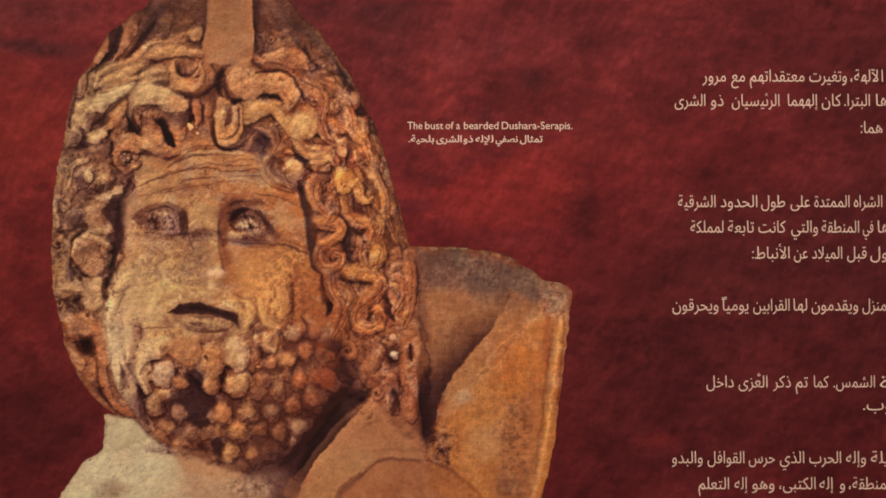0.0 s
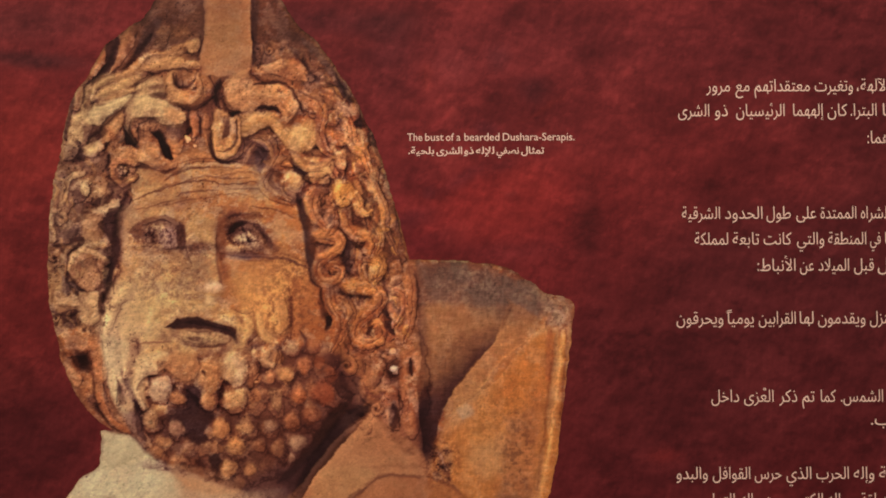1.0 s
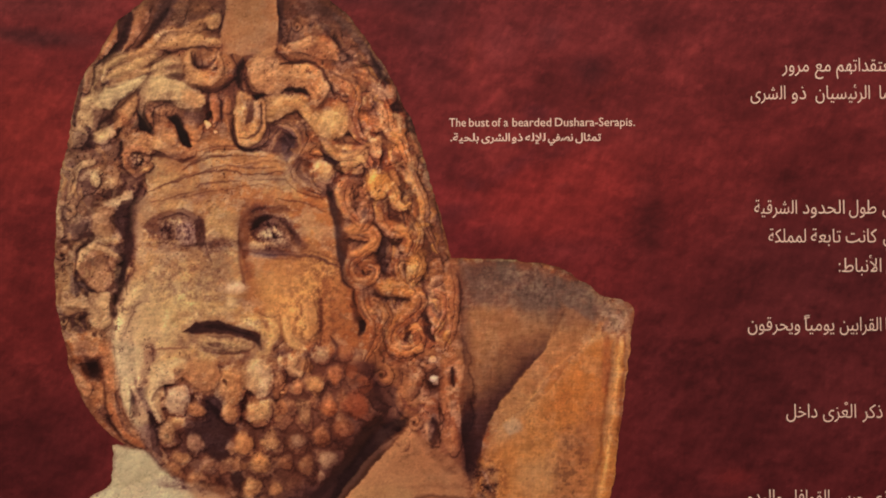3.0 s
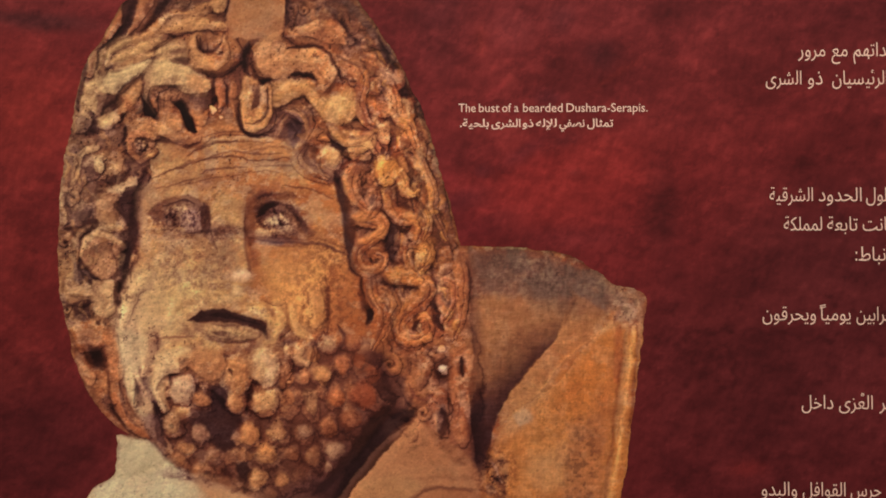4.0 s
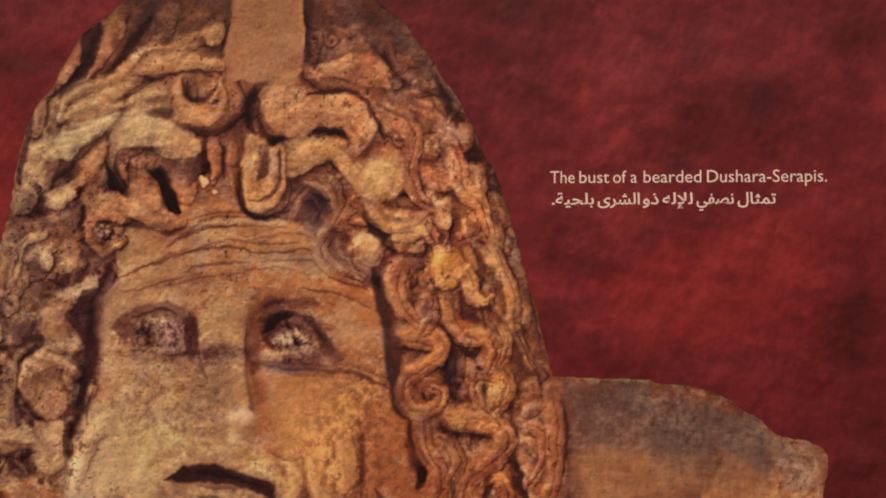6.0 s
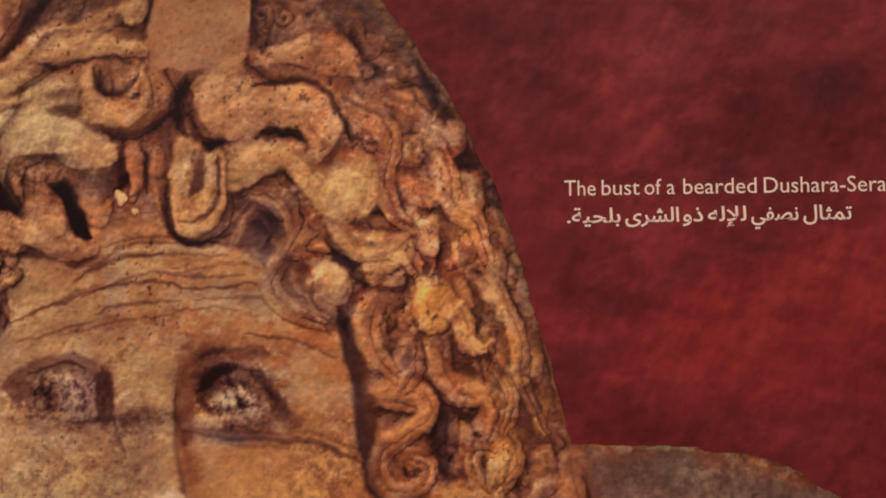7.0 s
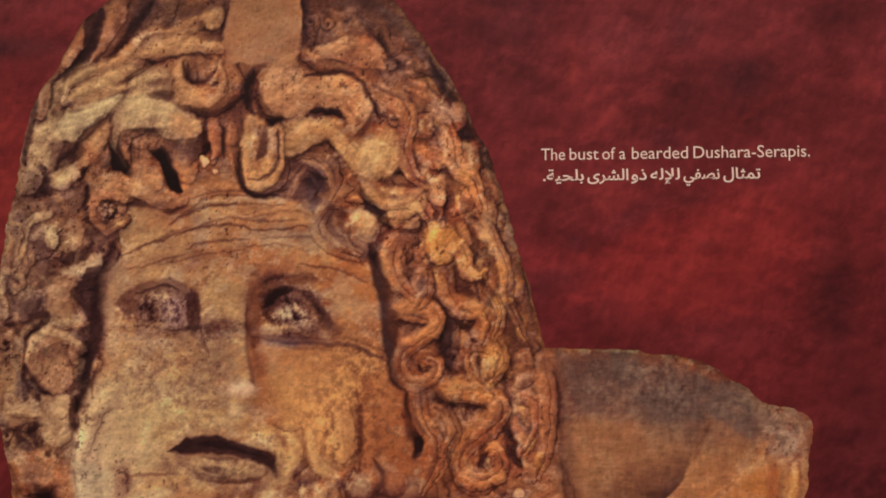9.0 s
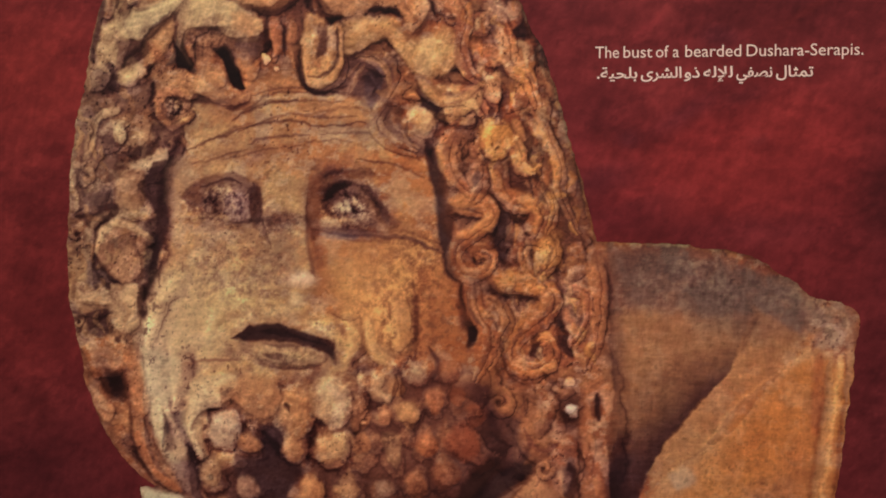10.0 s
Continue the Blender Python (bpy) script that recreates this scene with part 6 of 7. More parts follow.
bust.fill("190,436 206,432 206,462 196,480 188,470", K, 3, 0.85)
bust.ball(183, 500, 5, K, 0.9)
bust.fill("148,494 180,490 184,520 182,548 160,548 148,520", (186, 142, 92), 4, 0.85)
bust.brush("188,510 190,536", 4, (110, 74, 58), 0.8)
bust.fill("98,490 130,500 146,508 144,524 104,520", (178, 134, 88), 4, 0.85)
bust.fill("118,526 142,522 148,546 132,556 116,548", (82, 50, 44), 3, 0.88)
bust.roll("148,560 158,550 170,558 160,570", 6, (180, 126, 78), 0.85)
bust.ball(153, 556, 4, (90, 56, 40), 0.8)
# brow, eyes and cheeks
bust.fill("216,352 236,340 250,352 246,370 234,384 224,398 214,390", (200, 164, 114), 5, 0.7)
bust.fill("250,430 330,420 384,432 388,476 350,500 290,500 250,480", (170, 128, 92), 16, 0.5)
bust.fill("200,480 250,476 262,520 244,570 190,574 194,520", (208, 176, 116), 10, 0.65)
bust.fill("262,548 290,516 330,506 376,514 400,534 380,536 330,524 296,542", (206, 158, 92), 6, 0.6)
bust.fill("391,364 402,354 404,400 408,440 412,470 402,476 392,462 387,420 386,396", (164, 92, 52), 3, 0.5)
bust.edge("390,470 386,430 385,398 391,366", 5, (214, 170, 116), 0.55)
bust.fill("408,476 440,462 500,466 516,490 516,552 488,574 462,568 440,540 424,520", (210, 154, 86), 9, 0.85)
bust.fill("400,470 420,476 430,512 424,530 404,512", (186, 112, 60), 7, 0.6)
bust.fill("366,478 392,476 396,488 384,494 364,490", (222, 184, 132), 2.5, 0.75)
bust.fill("480,350 520,342 540,380 544,420 500,420 488,400", (188, 122, 66), 8, 0.6)
bust.fill("514,466 560,470 580,520 574,580 530,586 516,548", (176, 102, 56), 8, 0.7)
bust.pits(545, 520, 32, 60, 0.65, 3, 4.5, 0.25)
bust.pits(470, 500, 60, 50, 0.35, 4, 3.5, 0.5)
bust.pits(310, 450, 80, 50, 0.5, 5, 3.0, 0.5)
bust.pits(345, 370, 26, 30, 0.7, 6, 3.6, 0.4)
bust.pits(350, 520, 50, 14, 0.5, 7, 3.6, 0.4)
bust.brush("536,348 540,380 546,420 552,450", 4, (146, 116, 96), 0.7, 1.1)
bust.fill("527,328 540,334 551,366 550,396 560,420 556,450 568,482 556,480 546,450 541,416 536,380 528,352", (52, 34, 33), 3, 0.9)
bust.brush("404,424 440,426 480,430 520,438 548,448", 2, (128, 84, 64), 0.7)
bust.brush("402,430 430,432 450,432", 4, (120, 98, 92), 0.6, 1.2)
bust.brush("452,374 474,394 486,412 500,418", 3, (110, 68, 48), 0.7)
bust.edge("506,424 484,418 474,404 452,376", 9, (198, 130, 72), 0.5)
bust.brush("440,526 444,550 436,580", 7, (210, 160, 96), 0.75, 1.0)
bust.brush("462,526 464,552 484,572 498,566", 6, (214, 164, 98), 0.75, 1.0)
bust.brush("452,530 454,560 446,584", 2.4, (128, 78, 48), 0.7)
bust.brush("514,494 518,530 514,556", 3, (120, 62, 42), 0.75)
bust.brush("532,560 542,574 538,594", 3, (82, 46, 38), 0.8)
# parted lips
bust.fill("298,554 318,540 340,535 372,541 400,551 422,566 420,576 400,562 366,553 330,553", (48, 32, 30), 2.5, 0.9)
bust.fill("310,562 340,556 376,560 410,572 392,584 352,584 322,574", (192, 150, 98), 3, 0.8)
bust.fill("336,570 362,570 380,576 366,584 344,580", (104, 70, 56), 2, 0.8)
bust.pits(360, 576, 36, 8, 0.7, 8, 3.4, 0.3)
bust.brush("232,588 270,580 310,578", 1.6, (150, 98, 66), 0.7)
# tresses beside the cheek
bust.fill("556,300 600,340 660,300 700,380 722,460 730,560 690,590 600,600 574,560 566,470 548,400 546,330", (156, 94, 56), 8, 0.5)
bust.ball(527, 298, 15, (204, 148, 84), 0.9)
bust.brush("508,300 506,320 524,334 542,326", 3, (70, 42, 36), 0.8)
bust.brush("500,312 508,326 520,330", 1.8, (206, 156, 104), 0.8)
bust.roll("548,292 566,288 582,280 590,268", 10, (206, 160, 92), 0.9, 7)
bust.ball(609, 318, 23, (214, 150, 68), 0.92, depth=0.26)
bust.brush("588,318 596,338 614,344 630,336", 3, (150, 82, 42), 0.7)
bust.roll("632,302 636,324 640,344 652,354 660,346", 8, (212, 152, 82), 0.9, 5)
bust.roll("558,314 566,334 562,356 556,372", 11, (178, 114, 68), 0.88, 9)
bust.roll("578,330 586,350 580,374", 8, (156, 96, 60), 0.85, 7)
bust.fill("586,352 592,362 586,376 582,366", D, 1.5, 0.85)
bust.fill("600,352 612,356 616,376 606,374", D, 2.5, 0.75)
bust.roll("608,360 618,380 642,386 657,402 654,422", 9, (204, 132, 68), 0.9, 7)
bust.fill("604,400 622,404 630,430 624,456 612,458 604,430", (62, 44, 44), 4, 0.88)
bust.fill("622,346 636,362 648,374 638,378 624,362", (84, 48, 38), 2.5, 0.8)
bust.roll("557,392 580,390 600,394 606,408 592,424 566,432", 9, (204, 130, 70), 0.9, 8)
bust.fill("562,410 588,408 584,420 566,424", (92, 62, 52), 3, 0.8)
bust.roll("566,452 576,472 598,472 606,452 592,442 582,452 590,462", 7, (188, 116, 64), 0.9, 4)
bust.brush("574,448 582,462 596,464", 2.4, (72, 42, 36), 0.85)
bust.ball(668, 444, 20, (208, 140, 66), 0.9, 24, depth=0.28)
bust.roll("640,446 644,466 660,476 676,470", 6, (186, 116, 62), 0.85, 4)
bust.brush("650,440 652,460 664,470 678,466", 2.6, (82, 44, 34), 0.85)
bust.brush("674,430 680,446 674,460", 3, (226, 160, 84), 0.6, 1.1)
bust.fill("606,482 630,466 650,480 648,498 614,500", (204, 132, 66), 3, 0.9)
bust.brush("604,492 622,503 650,503 668,498", 3, (82, 44, 36), 0.85)
bust.roll("600,502 618,518 622,544 612,574 596,600", 8, (176, 114, 66), 0.88, 7)
bust.brush("582,500 585,518 598,536 602,552", 2, (216, 160, 104), 0.85)
bust.brush("574,494 580,518 594,536", 2.4, (74, 44, 38), 0.85)
bust.fill("576,536 587,534 588,556 580,562", K, 2, 0.92)
bust.roll("664,500 652,524 634,546 630,570 648,586 668,584", 10, (190, 118, 64), 0.9, 8)
bust.brush("626,530 618,556 622,578", 3, (82, 46, 36), 0.8)
bust.roll("652,552 668,546 680,560 672,576 658,572", 7, (204, 136, 72), 0.9, 5)
bust.ball(659, 561, 5, D, 0.85)
bust.fill("682,516 690,536 700,566 688,564 680,540", K, 2, 0.85)
bust.fill("707,522 712,528 706,552 700,546", D, 2, 0.85)
bust.roll("694,486 712,496 714,520 700,546", 6, (166, 92, 56), 0.85, 4)
bust.brush("695,544 694,556", 2.2, (228, 176, 130), 0.9)
bust.fill("716,446 734,444 740,520 742,600 724,600 720,520", (182, 114, 68), 5, 0.75)
bust.roll("652,290 668,316 682,346 686,372", 8, (178, 116, 70), 0.8, 6)
bust.fill("676,366 700,372 714,428 700,440 684,420", (116, 68, 50), 5, 0.7)
bust.pits(694, 400, 16, 46, 0.8, 9, 6, 0.1)
bust.brush("662,388 668,400", 4, (226, 160, 104), 0.85)
bust.brush("690,340 704,376 716,420", 4, (96, 58, 48), 0.7, 1.0)
# small broken ends of hair between the tresses
rng = random.Random(19)


def wisps(x0, x1, y0, y1, lean, count, tones):
    """Short thin curls that hang in the hair; the strip leans to the right as it goes down."""
    for _ in range(count):
        f = rng.random()
        x, y = rng.uniform(x0, x1) + lean * f, y0 + (y1 - y0) * f
        a, n, o = math.pi / 2 + rng.gauss(-0.15, 0.45), rng.uniform(12, 30), rng.choice((-1, 1)) * rng.uniform(2, 6)
        text = " ".join(f"{x + k / 3 * n * math.cos(a) - o * math.sin(k * 1.7) * math.sin(a):.0f},{y + k / 3 * n * math.sin(a) + o * math.sin(k * 1.7) * math.cos(a):.0f}" for k in range(4))
        if rng.random() < 0.38:
            bust.brush(text, rng.uniform(1.6, 3.2), rng.choice(((70, 40, 34), (92, 50, 38))), 0.75)
        else:
            bust.roll(text, rng.uniform(2.6, 5.0), rng.choice(tones), 0.7, 2.2)


wisps(560, 640, 130, 300, 40, 60, (L, GOLD, ORANGE, T, H))
wisps(600, 690, 300, 560, 36, 90, (GOLD, ORANGE, T, RUST, L))
wisps(570, 640, 480, 640, 30, 26, (T, ORANGE, RUST))
wisps(98, 180, 240, 560, 0, 46, (L, T, (176, 140, 98), M))
wisps(120, 190, 560, 700, 30, 24, (RUST, T, M))
wisps(470, 560, 70, 130, 40, 16, (M, B, ROSE))
# ends of the tresses
bust.fill("600,600 640,590 690,600 736,600 742,700 734,770 704,740 660,720 640,690 626,650", (150, 92, 60), 6, 0.6)
bust.roll("606,596 612,622 628,630 636,612 620,604", 8, (178, 116, 68), 0.88, 6)
bust.fill("604,634 640,640 638,664 656,684 646,694 604,690 598,660", (72, 50, 48), 6, 0.85)
bust.roll("648,616 656,634 646,648 658,662 680,664", 8, (184, 120, 74), 0.88, 6)
bust.brush("644,652 652,670 672,674 684,664", 3, (96, 44, 36), 0.8)
bust.roll("646,690 660,686 676,696 664,706", 7, (182, 120, 74), 0.85, 5)
bust.ball(698, 626, 15, (92, 58, 44), 0.85, 18, depth=0.1)
bust.ball(696, 627, 6, (212, 184, 150), 0.95)
bust.brush("683,594 694,599 706,594", 4, (236, 188, 142), 0.95, 0.8)
bust.brush("724,612 727,628 730,640", 4, K, 0.85, 0.8)
bust.fill("692,684 700,684 700,712 690,728 688,706", D, 2.5, 0.88)
bust.roll("710,620 716,660 710,700 722,740", 9, (184, 118, 72), 0.85, 8)
bust.roll("738,600 744,640 738,680", 9, (186, 118, 70), 0.75, 7)
# outer hair at the lower left
bust.fill("108,570 186,570 192,650 240,742 196,734 140,680 118,620", (150, 90, 54), 6, 0.6)
bust.fill("142,600 160,598 164,618 156,630 144,624", K, 4, 0.92)
bust.roll("166,580 182,596 178,630 186,652", 9, (176, 106, 60), 0.85, 7)
bust.brush("122,604 130,624 140,642", 5, (188, 140, 92), 0.8, 1.0)
bust.roll("140,656 158,652 168,662 162,672", 7, (192, 132, 82), 0.88, 5)
bust.fill("156,676 172,670 184,688 180,704 164,696", (78, 44, 38), 4, 0.85)
bust.roll("178,672 192,696 214,722 236,738", 8, (174, 98, 54), 0.85, 6)
bust.brush("150,690 176,716 206,732", 4, (150, 84, 50), 0.8, 1.0)
bust.brush("188,664 198,696 222,722", 3, (82, 46, 38), 0.8)
# beard
bust.fill("196,650 262,770 330,796 430,838 520,812 606,724 622,640 560,590 470,600 440,700 300,690 240,700", (104, 62, 46), 8, 0.72)
bust.fill("186,566 230,580 226,620 216,640 222,680 232,704 212,690 196,650", (210, 190, 132), 5, 0.82)
bust.brush("218,656 217,672 213,686", 4, (66, 46, 42), 0.9)
bust.brush("232,626 246,616", 4, (120, 90, 70), 0.7)
bust.roll("222,676 232,690 244,698", 11, (184, 148, 100), 0.88, 8)
bust.fill("242,640 250,690 262,722 256,736 246,704 236,672 222,646", (74, 52, 50), 4, 0.85)
bust.fill("222,704 246,706 262,748 254,760 236,734", (124, 92, 80), 5, 0.8)
bust.fill("246,610 262,600 296,594 304,606 286,624 266,636 258,652 262,684 268,700 250,684 243,650", (214, 184, 126), 3, 0.9)
bust.fill("276,612 306,598 350,604 356,630 336,652 308,640 284,632", (190, 134, 82), 5, 0.8)
bust.brush("284,620 292,616 298,612", 3, (84, 52, 40), 0.85)
bust.ball(286, 662, 20, (190, 160, 116), 0.9, 24)
bust.brush("268,640 269,658", 3, D, 0.85)
bust.ball(318, 676, 17, (184, 120, 70), 0.88, 11, 20)
bust.ball(372, 634, 24, (198, 130, 74), 0.9, 28)
bust.fill("362,626 370,634 364,632", K, 1.5, 0.9)
bust.ball(414, 622, 22, (214, 164, 106), 0.9, 28)
bust.brush("416,604 428,624 422,646", 6, (228, 184, 130), 0.8, 1.1)
bust.fill("334,656 358,654 360,690 390,706 374,722 372,750 348,756 330,742 304,720 302,700 334,692", (56, 38, 39), 6, 0.88)
bust.ball(372, 679, 14, (192, 128, 74), 0.92, 16)
bust.ball(414, 680, 19, (206, 150, 90), 0.92)
bust.ball(272, 710, 14, (182, 140, 92), 0.88, 20)
bust.ball(272, 719, 4, K, 0.85)
bust.ball(318, 732, 14, (152, 106, 78), 0.88)
bust.ball(306, 700, 8, (150, 112, 90), 0.7)
bust.ball(394, 729, 17, (198, 136, 80), 0.92)
bust.brush("366,738 374,730 380,736", 4, (150, 108, 80), 0.8)
bust.ball(436, 726, 15, (194, 136, 82), 0.9)
bust.ball(420, 762, 16, (194, 132, 76), 0.9)
bust.ball(388, 764, 14, (176, 112, 66), 0.88, 11)
bust.ball(296, 752, 12, (174, 116, 70), 0.88, 10)
bust.ball(336, 760, 11, (120, 76, 56), 0.8, 9)
bust.ball(278, 770, 15, (166, 108, 68), 0.88, 11, 20)
bust.ball(310, 784, 14, (172, 108, 64), 0.85, 10)
bust.ball(340, 786, 18, (128, 76, 50), 0.8, 9)
bust.fill("374,778 390,776 394,800 380,802", K, 3, 0.88)
bust.ball(408, 800, 16, (190, 130, 76), 0.9)
bust.ball(444, 802, 14, (178, 116, 68), 0.88)
bust.ball(426, 826, 12, (160, 104, 64), 0.85)
bust.ball(452, 640, 14, (180, 112, 64), 0.85, 22)
bust.roll("476,594 468,610 480,622 490,616", 8, (222, 176, 116), 0.92, 6)
bust.ball(494, 606, 12, (190, 124, 68), 0.85)
bust.ball(509, 638, 13, (204, 144, 82), 0.9, 18)
bust.ball(482, 640, 10, (172, 104, 64), 0.85, 13)
bust.ball(490, 676, 11, (184, 140, 90), 0.85, 20, -12)
bust.ball(456, 672, 11, (170, 104, 60), 0.85, 16)
bust.ball(530, 671, 15, (186, 100, 54), 0.88)
bust.ball(574, 668, 21, (166, 76, 42), 0.8, 24)
bust.ball(518, 718, 15, (166, 102, 60), 0.85, 18)
bust.ball(482, 724, 13, (140, 102, 76), 0.82)
bust.ball(552, 710, 18, (142, 78, 46), 0.75)
bust.ball(540, 620, 12, (176, 98, 56), 0.82, 16)
bust.ball(566, 616, 12, (160, 84, 48), 0.8)
bust.ball(590, 636, 14, (150, 76, 44), 0.75)
bust.ball(528, 754, 15, (176, 140, 98), 0.9)
bust.ball(519, 781, 7, (168, 130, 92), 0.85)
bust.ball(492, 764, 13, (146, 96, 60), 0.8, 16)
bust.ball(462, 762, 12, (150, 92, 58), 0.8)
bust.ball(470, 800, 14, (112, 70, 50), 0.7)
bust.ball(596, 692, 12, (112, 60, 42), 0.7)
bust.fill("572,600 606,604 612,650 600,640", (72, 44, 42), 6, 0.7)
# the deep gap between beard and shoulder, its shadow inked nearly black
bust.fill("430,838 470,806 530,790 560,760 540,820 520,884 430,884", (84, 56, 52), 10, 0.85)
bust.fill("657,686 630,690 599,714 576,745 546,786 526,830 500,884 520,884 528,858 549,814 572,783 599,748 640,712 656,700", (28, 19, 21), 5, 0.96)
# chest, neck and shoulder
bust.fill("302,792 350,800 400,812 426,836 424,846 380,846 340,836 316,812", (204, 150, 96), 6, 0.85)
bust.fill("320,826 350,842 420,848 460,846 470,884 330,884", (206, 170, 126), 10, 0.6)
bust.fill("190,734 236,744 262,776 250,790 186,800 188,760", (206, 188, 134), 5, 0.75)
bust.brush("186,800 214,794 244,780", 4, (150, 132, 92), 0.5, 1.3)
bust.fill("164,860 186,850 210,850 206,884 160,884", (150, 124, 92), 8, 0.7)
bust.pits(440, 858, 44, 20, 0.7, 10, 5, 0.2)
bust.pits(190, 872, 26, 14, 0.6, 11, 4, 0.3)
bust.fill("656,702 700,736 742,768 770,800 820,840 880,884 522,884 550,816 574,784 600,750", (184, 126, 78), 4, 0.72)
bust.fill("574,800 620,796 662,806 640,834 616,852 590,880 540,880 556,830", (198, 150, 92), 9, 0.75)
bust.fill("600,884 624,852 650,832 690,816 750,816 800,834 860,884", (172, 108, 66), 5, 0.8)
bust.brush("594,882 610,862 630,844 648,832", 4.5, (88, 52, 40), 0.85)
bust.brush("648,832 670,818 710,810 762,816", 1.8, (122, 76, 52), 0.7)
bust.pits(660, 750, 44, 22, 0.5, 12, 5, 0.25)
bust.brush("520,880 548,818 572,786 600,752 640,716", 3, (206, 164, 116), 0.6, 1.2)
bust.brush("760,816 800,832 850,876", 2.4, (116, 72, 50), 0.75)
# shoulder block
bust.fill("742,520 800,512 886,520 876,560 846,604 806,640 750,650", (176, 122, 74), 12, 0.75)
bust.fill("736,440 800,440 880,456 934,486 958,514 940,540 900,524 830,518 760,510", (116, 90, 72), 9, 0.75)
bust.brush("738,440 746,520 748,600", 9, (112, 74, 56), 0.6, 1.2)
bust.fill("898,508 950,540 954,552 920,586 890,622 864,652 806,694 790,706 800,668 834,624 868,586 886,542", (178, 118, 68), 5, 0.75)
bust.edge("762,760 776,716 798,668 833,624 867,586 885,544", 46, (66, 38, 36), 0.9)
bust.edge("764,758 777,716 799,668 834,624 868,586 886,546", 14, (52, 30, 30), 0.7)
bust.fill("742,684 766,676 784,690 770,740 756,790 744,772 738,730", (58, 36, 36), 7, 0.9)
bust.fill("958,550 924,585 893,623 867,654 808,697 782,732 770,764 800,820 850,884 942,884 962,780 976,660 982,560", (202, 130, 64), 4, 0.75)
bust.edge("770,764 782,732 808,697 867,654 893,623 924,585 956,553", 3, (130, 84, 52), 0.6)
bust.edge("956,553 924,585 893,623 867,654 808,697 782,732 770,764", 9, (216, 164, 100), 0.75)
bust.fill("806,698 826,690 836,704 818,714", (224, 196, 148), 4, 0.8)
bust.fill("836,762 880,756 888,806 846,814 826,790", (210, 160, 100), 12, 0.75)
bust.brush("968,562 970,600 966,646", 8, (166, 82, 44), 0.75, 1.0)
bust.brush("982,552 980,600 974,660 964,740", 4, (214, 164, 100), 0.75, 1.0)
bust.brush("958,766 948,820 942,884", 4.5, (212, 158, 98), 0.75, 1.0)
bust.fill("890,714 940,700 950,760 936,884 880,884 886,800", (166, 112, 76), 12, 0.65)
bust.pits(910, 780, 36, 90, 0.75, 13, 5, 0.2)
bust.pits(880, 690, 60, 70, 0.55, 14, 4, 0.45)
bust.pits(850, 480, 90, 40, 0.4, 15, 5, 0.3)
bust.ball(893, 857, 16, (110, 76, 62), 0.6)
bust.fill("770,762 796,766 800,800 794,826 776,812", (116, 78, 60), 5, 0.7)
bust.pits(784, 792, 18, 34, 0.9, 16, 6, 0.0)
bust.brush("774,768 782,788 790,804", 2.6, (226, 186, 144), 0.9)
bust.brush("764,812 778,818", 7, (152, 122, 104), 0.7, 1.1)
bust.fill("958,512 996,502 1008,516 1008,546 984,552 962,552", (176, 140, 106), 5, 0.75)
bust.pits(982, 528, 26, 22, 0.8, 17, 6, 0.1)
bust.brush("964,530 984,526 998,538", 2.4, (214, 180, 140), 0.7)
bust.brush("1004,528 1003,560 998,610", 3.5, (212, 172, 124), 0.7, 1.0)
bust.fill("984,760 978,800 966,850 950,900 968,900 1000,700", (96, 46, 38), 4, 0.85)
block = np.zeros((bust.ny, bust.nx))
where, cover = bust.inside("735,436 960,490 1005,520 990,700 940,884 800,884 760,760 745,690", 8)
block[where] = cover
# both coats together, with the carving's fine detail kept


def blurred(a, r):
    """Even mean over a square of 2 r + 1 samples, taken twice."""
    for _ in range(2):
        for axis in (0, 1):
            pad = [(0, 0)] * a.ndim
            pad[axis] = (r + 1, r)
            c = np.cumsum(np.pad(a, pad, mode="edge"), axis=axis)
            n = a.shape[axis]
            a = (np.take(c, range(2 * r + 1, 2 * r + 1 + n), axis=axis) - np.take(c, range(n), axis=axis)) / (2 * r + 1)
    return a


def relief(step, seed, bend):
    """Crumpled small relief, lit from the upper left; about -1 to 1."""
    n = fbm(bust.nx, bust.ny, step / bust.step, 3, seed, 1.0, 0.6)
    n = np.sin(bend * n)
    e = np.roll(np.roll(n, 2, 0), 1, 1) - n
    return np.clip(e / (2.2 * e.std()), -1.3, 1.3)


lu = np.log(np.clip(under @ np.array([0.3, 0.5, 0.2]), 0.004, 1))
detail = lu - blurred(lu, 14)
carved = blurred(hair, 6)
mix = np.exp(0.56 * np.log(np.clip(bust.art, 0.004, 1)) + 0.44 * np.log(np.clip(under, 0.004, 1)))
crumple = carved * (0.12 * relief(30, 81, 2.6) + 0.15 * relief(15, 82, 2.2)) + (0.55 + 0.45 * carved) * 0.10 * relief(7, 83, 1.6)
crumple += block * (0.09 * np.clip(fbm(bust.nx, bust.ny, 4.0, 3, 84, 6.0, 0.8), -1.3, 1.3) + 0.09 * np.clip(fbm(bust.nx, bust.ny, 16.0, 3, 85, 0.25, 0.7), -1.3, 1.3) + 0.08 * relief(18, 86, 2.0))
gain = np.exp(np.clip((0.16 + 0.30 * carved) * detail, -0.75, 0.40) + crumple)
bust.art = mix * gain[..., None] ** np.array([1.0, 1.12, 1.08])
bust.art = bust.art / (1 + 0.07 * np.clip(bust.art @ np.array([0.3, 0.5, 0.2]) - 0.20, 0, 1) / 0.2)[..., None]
bust.art *= np.array([1.06, 1.0, 0.99])
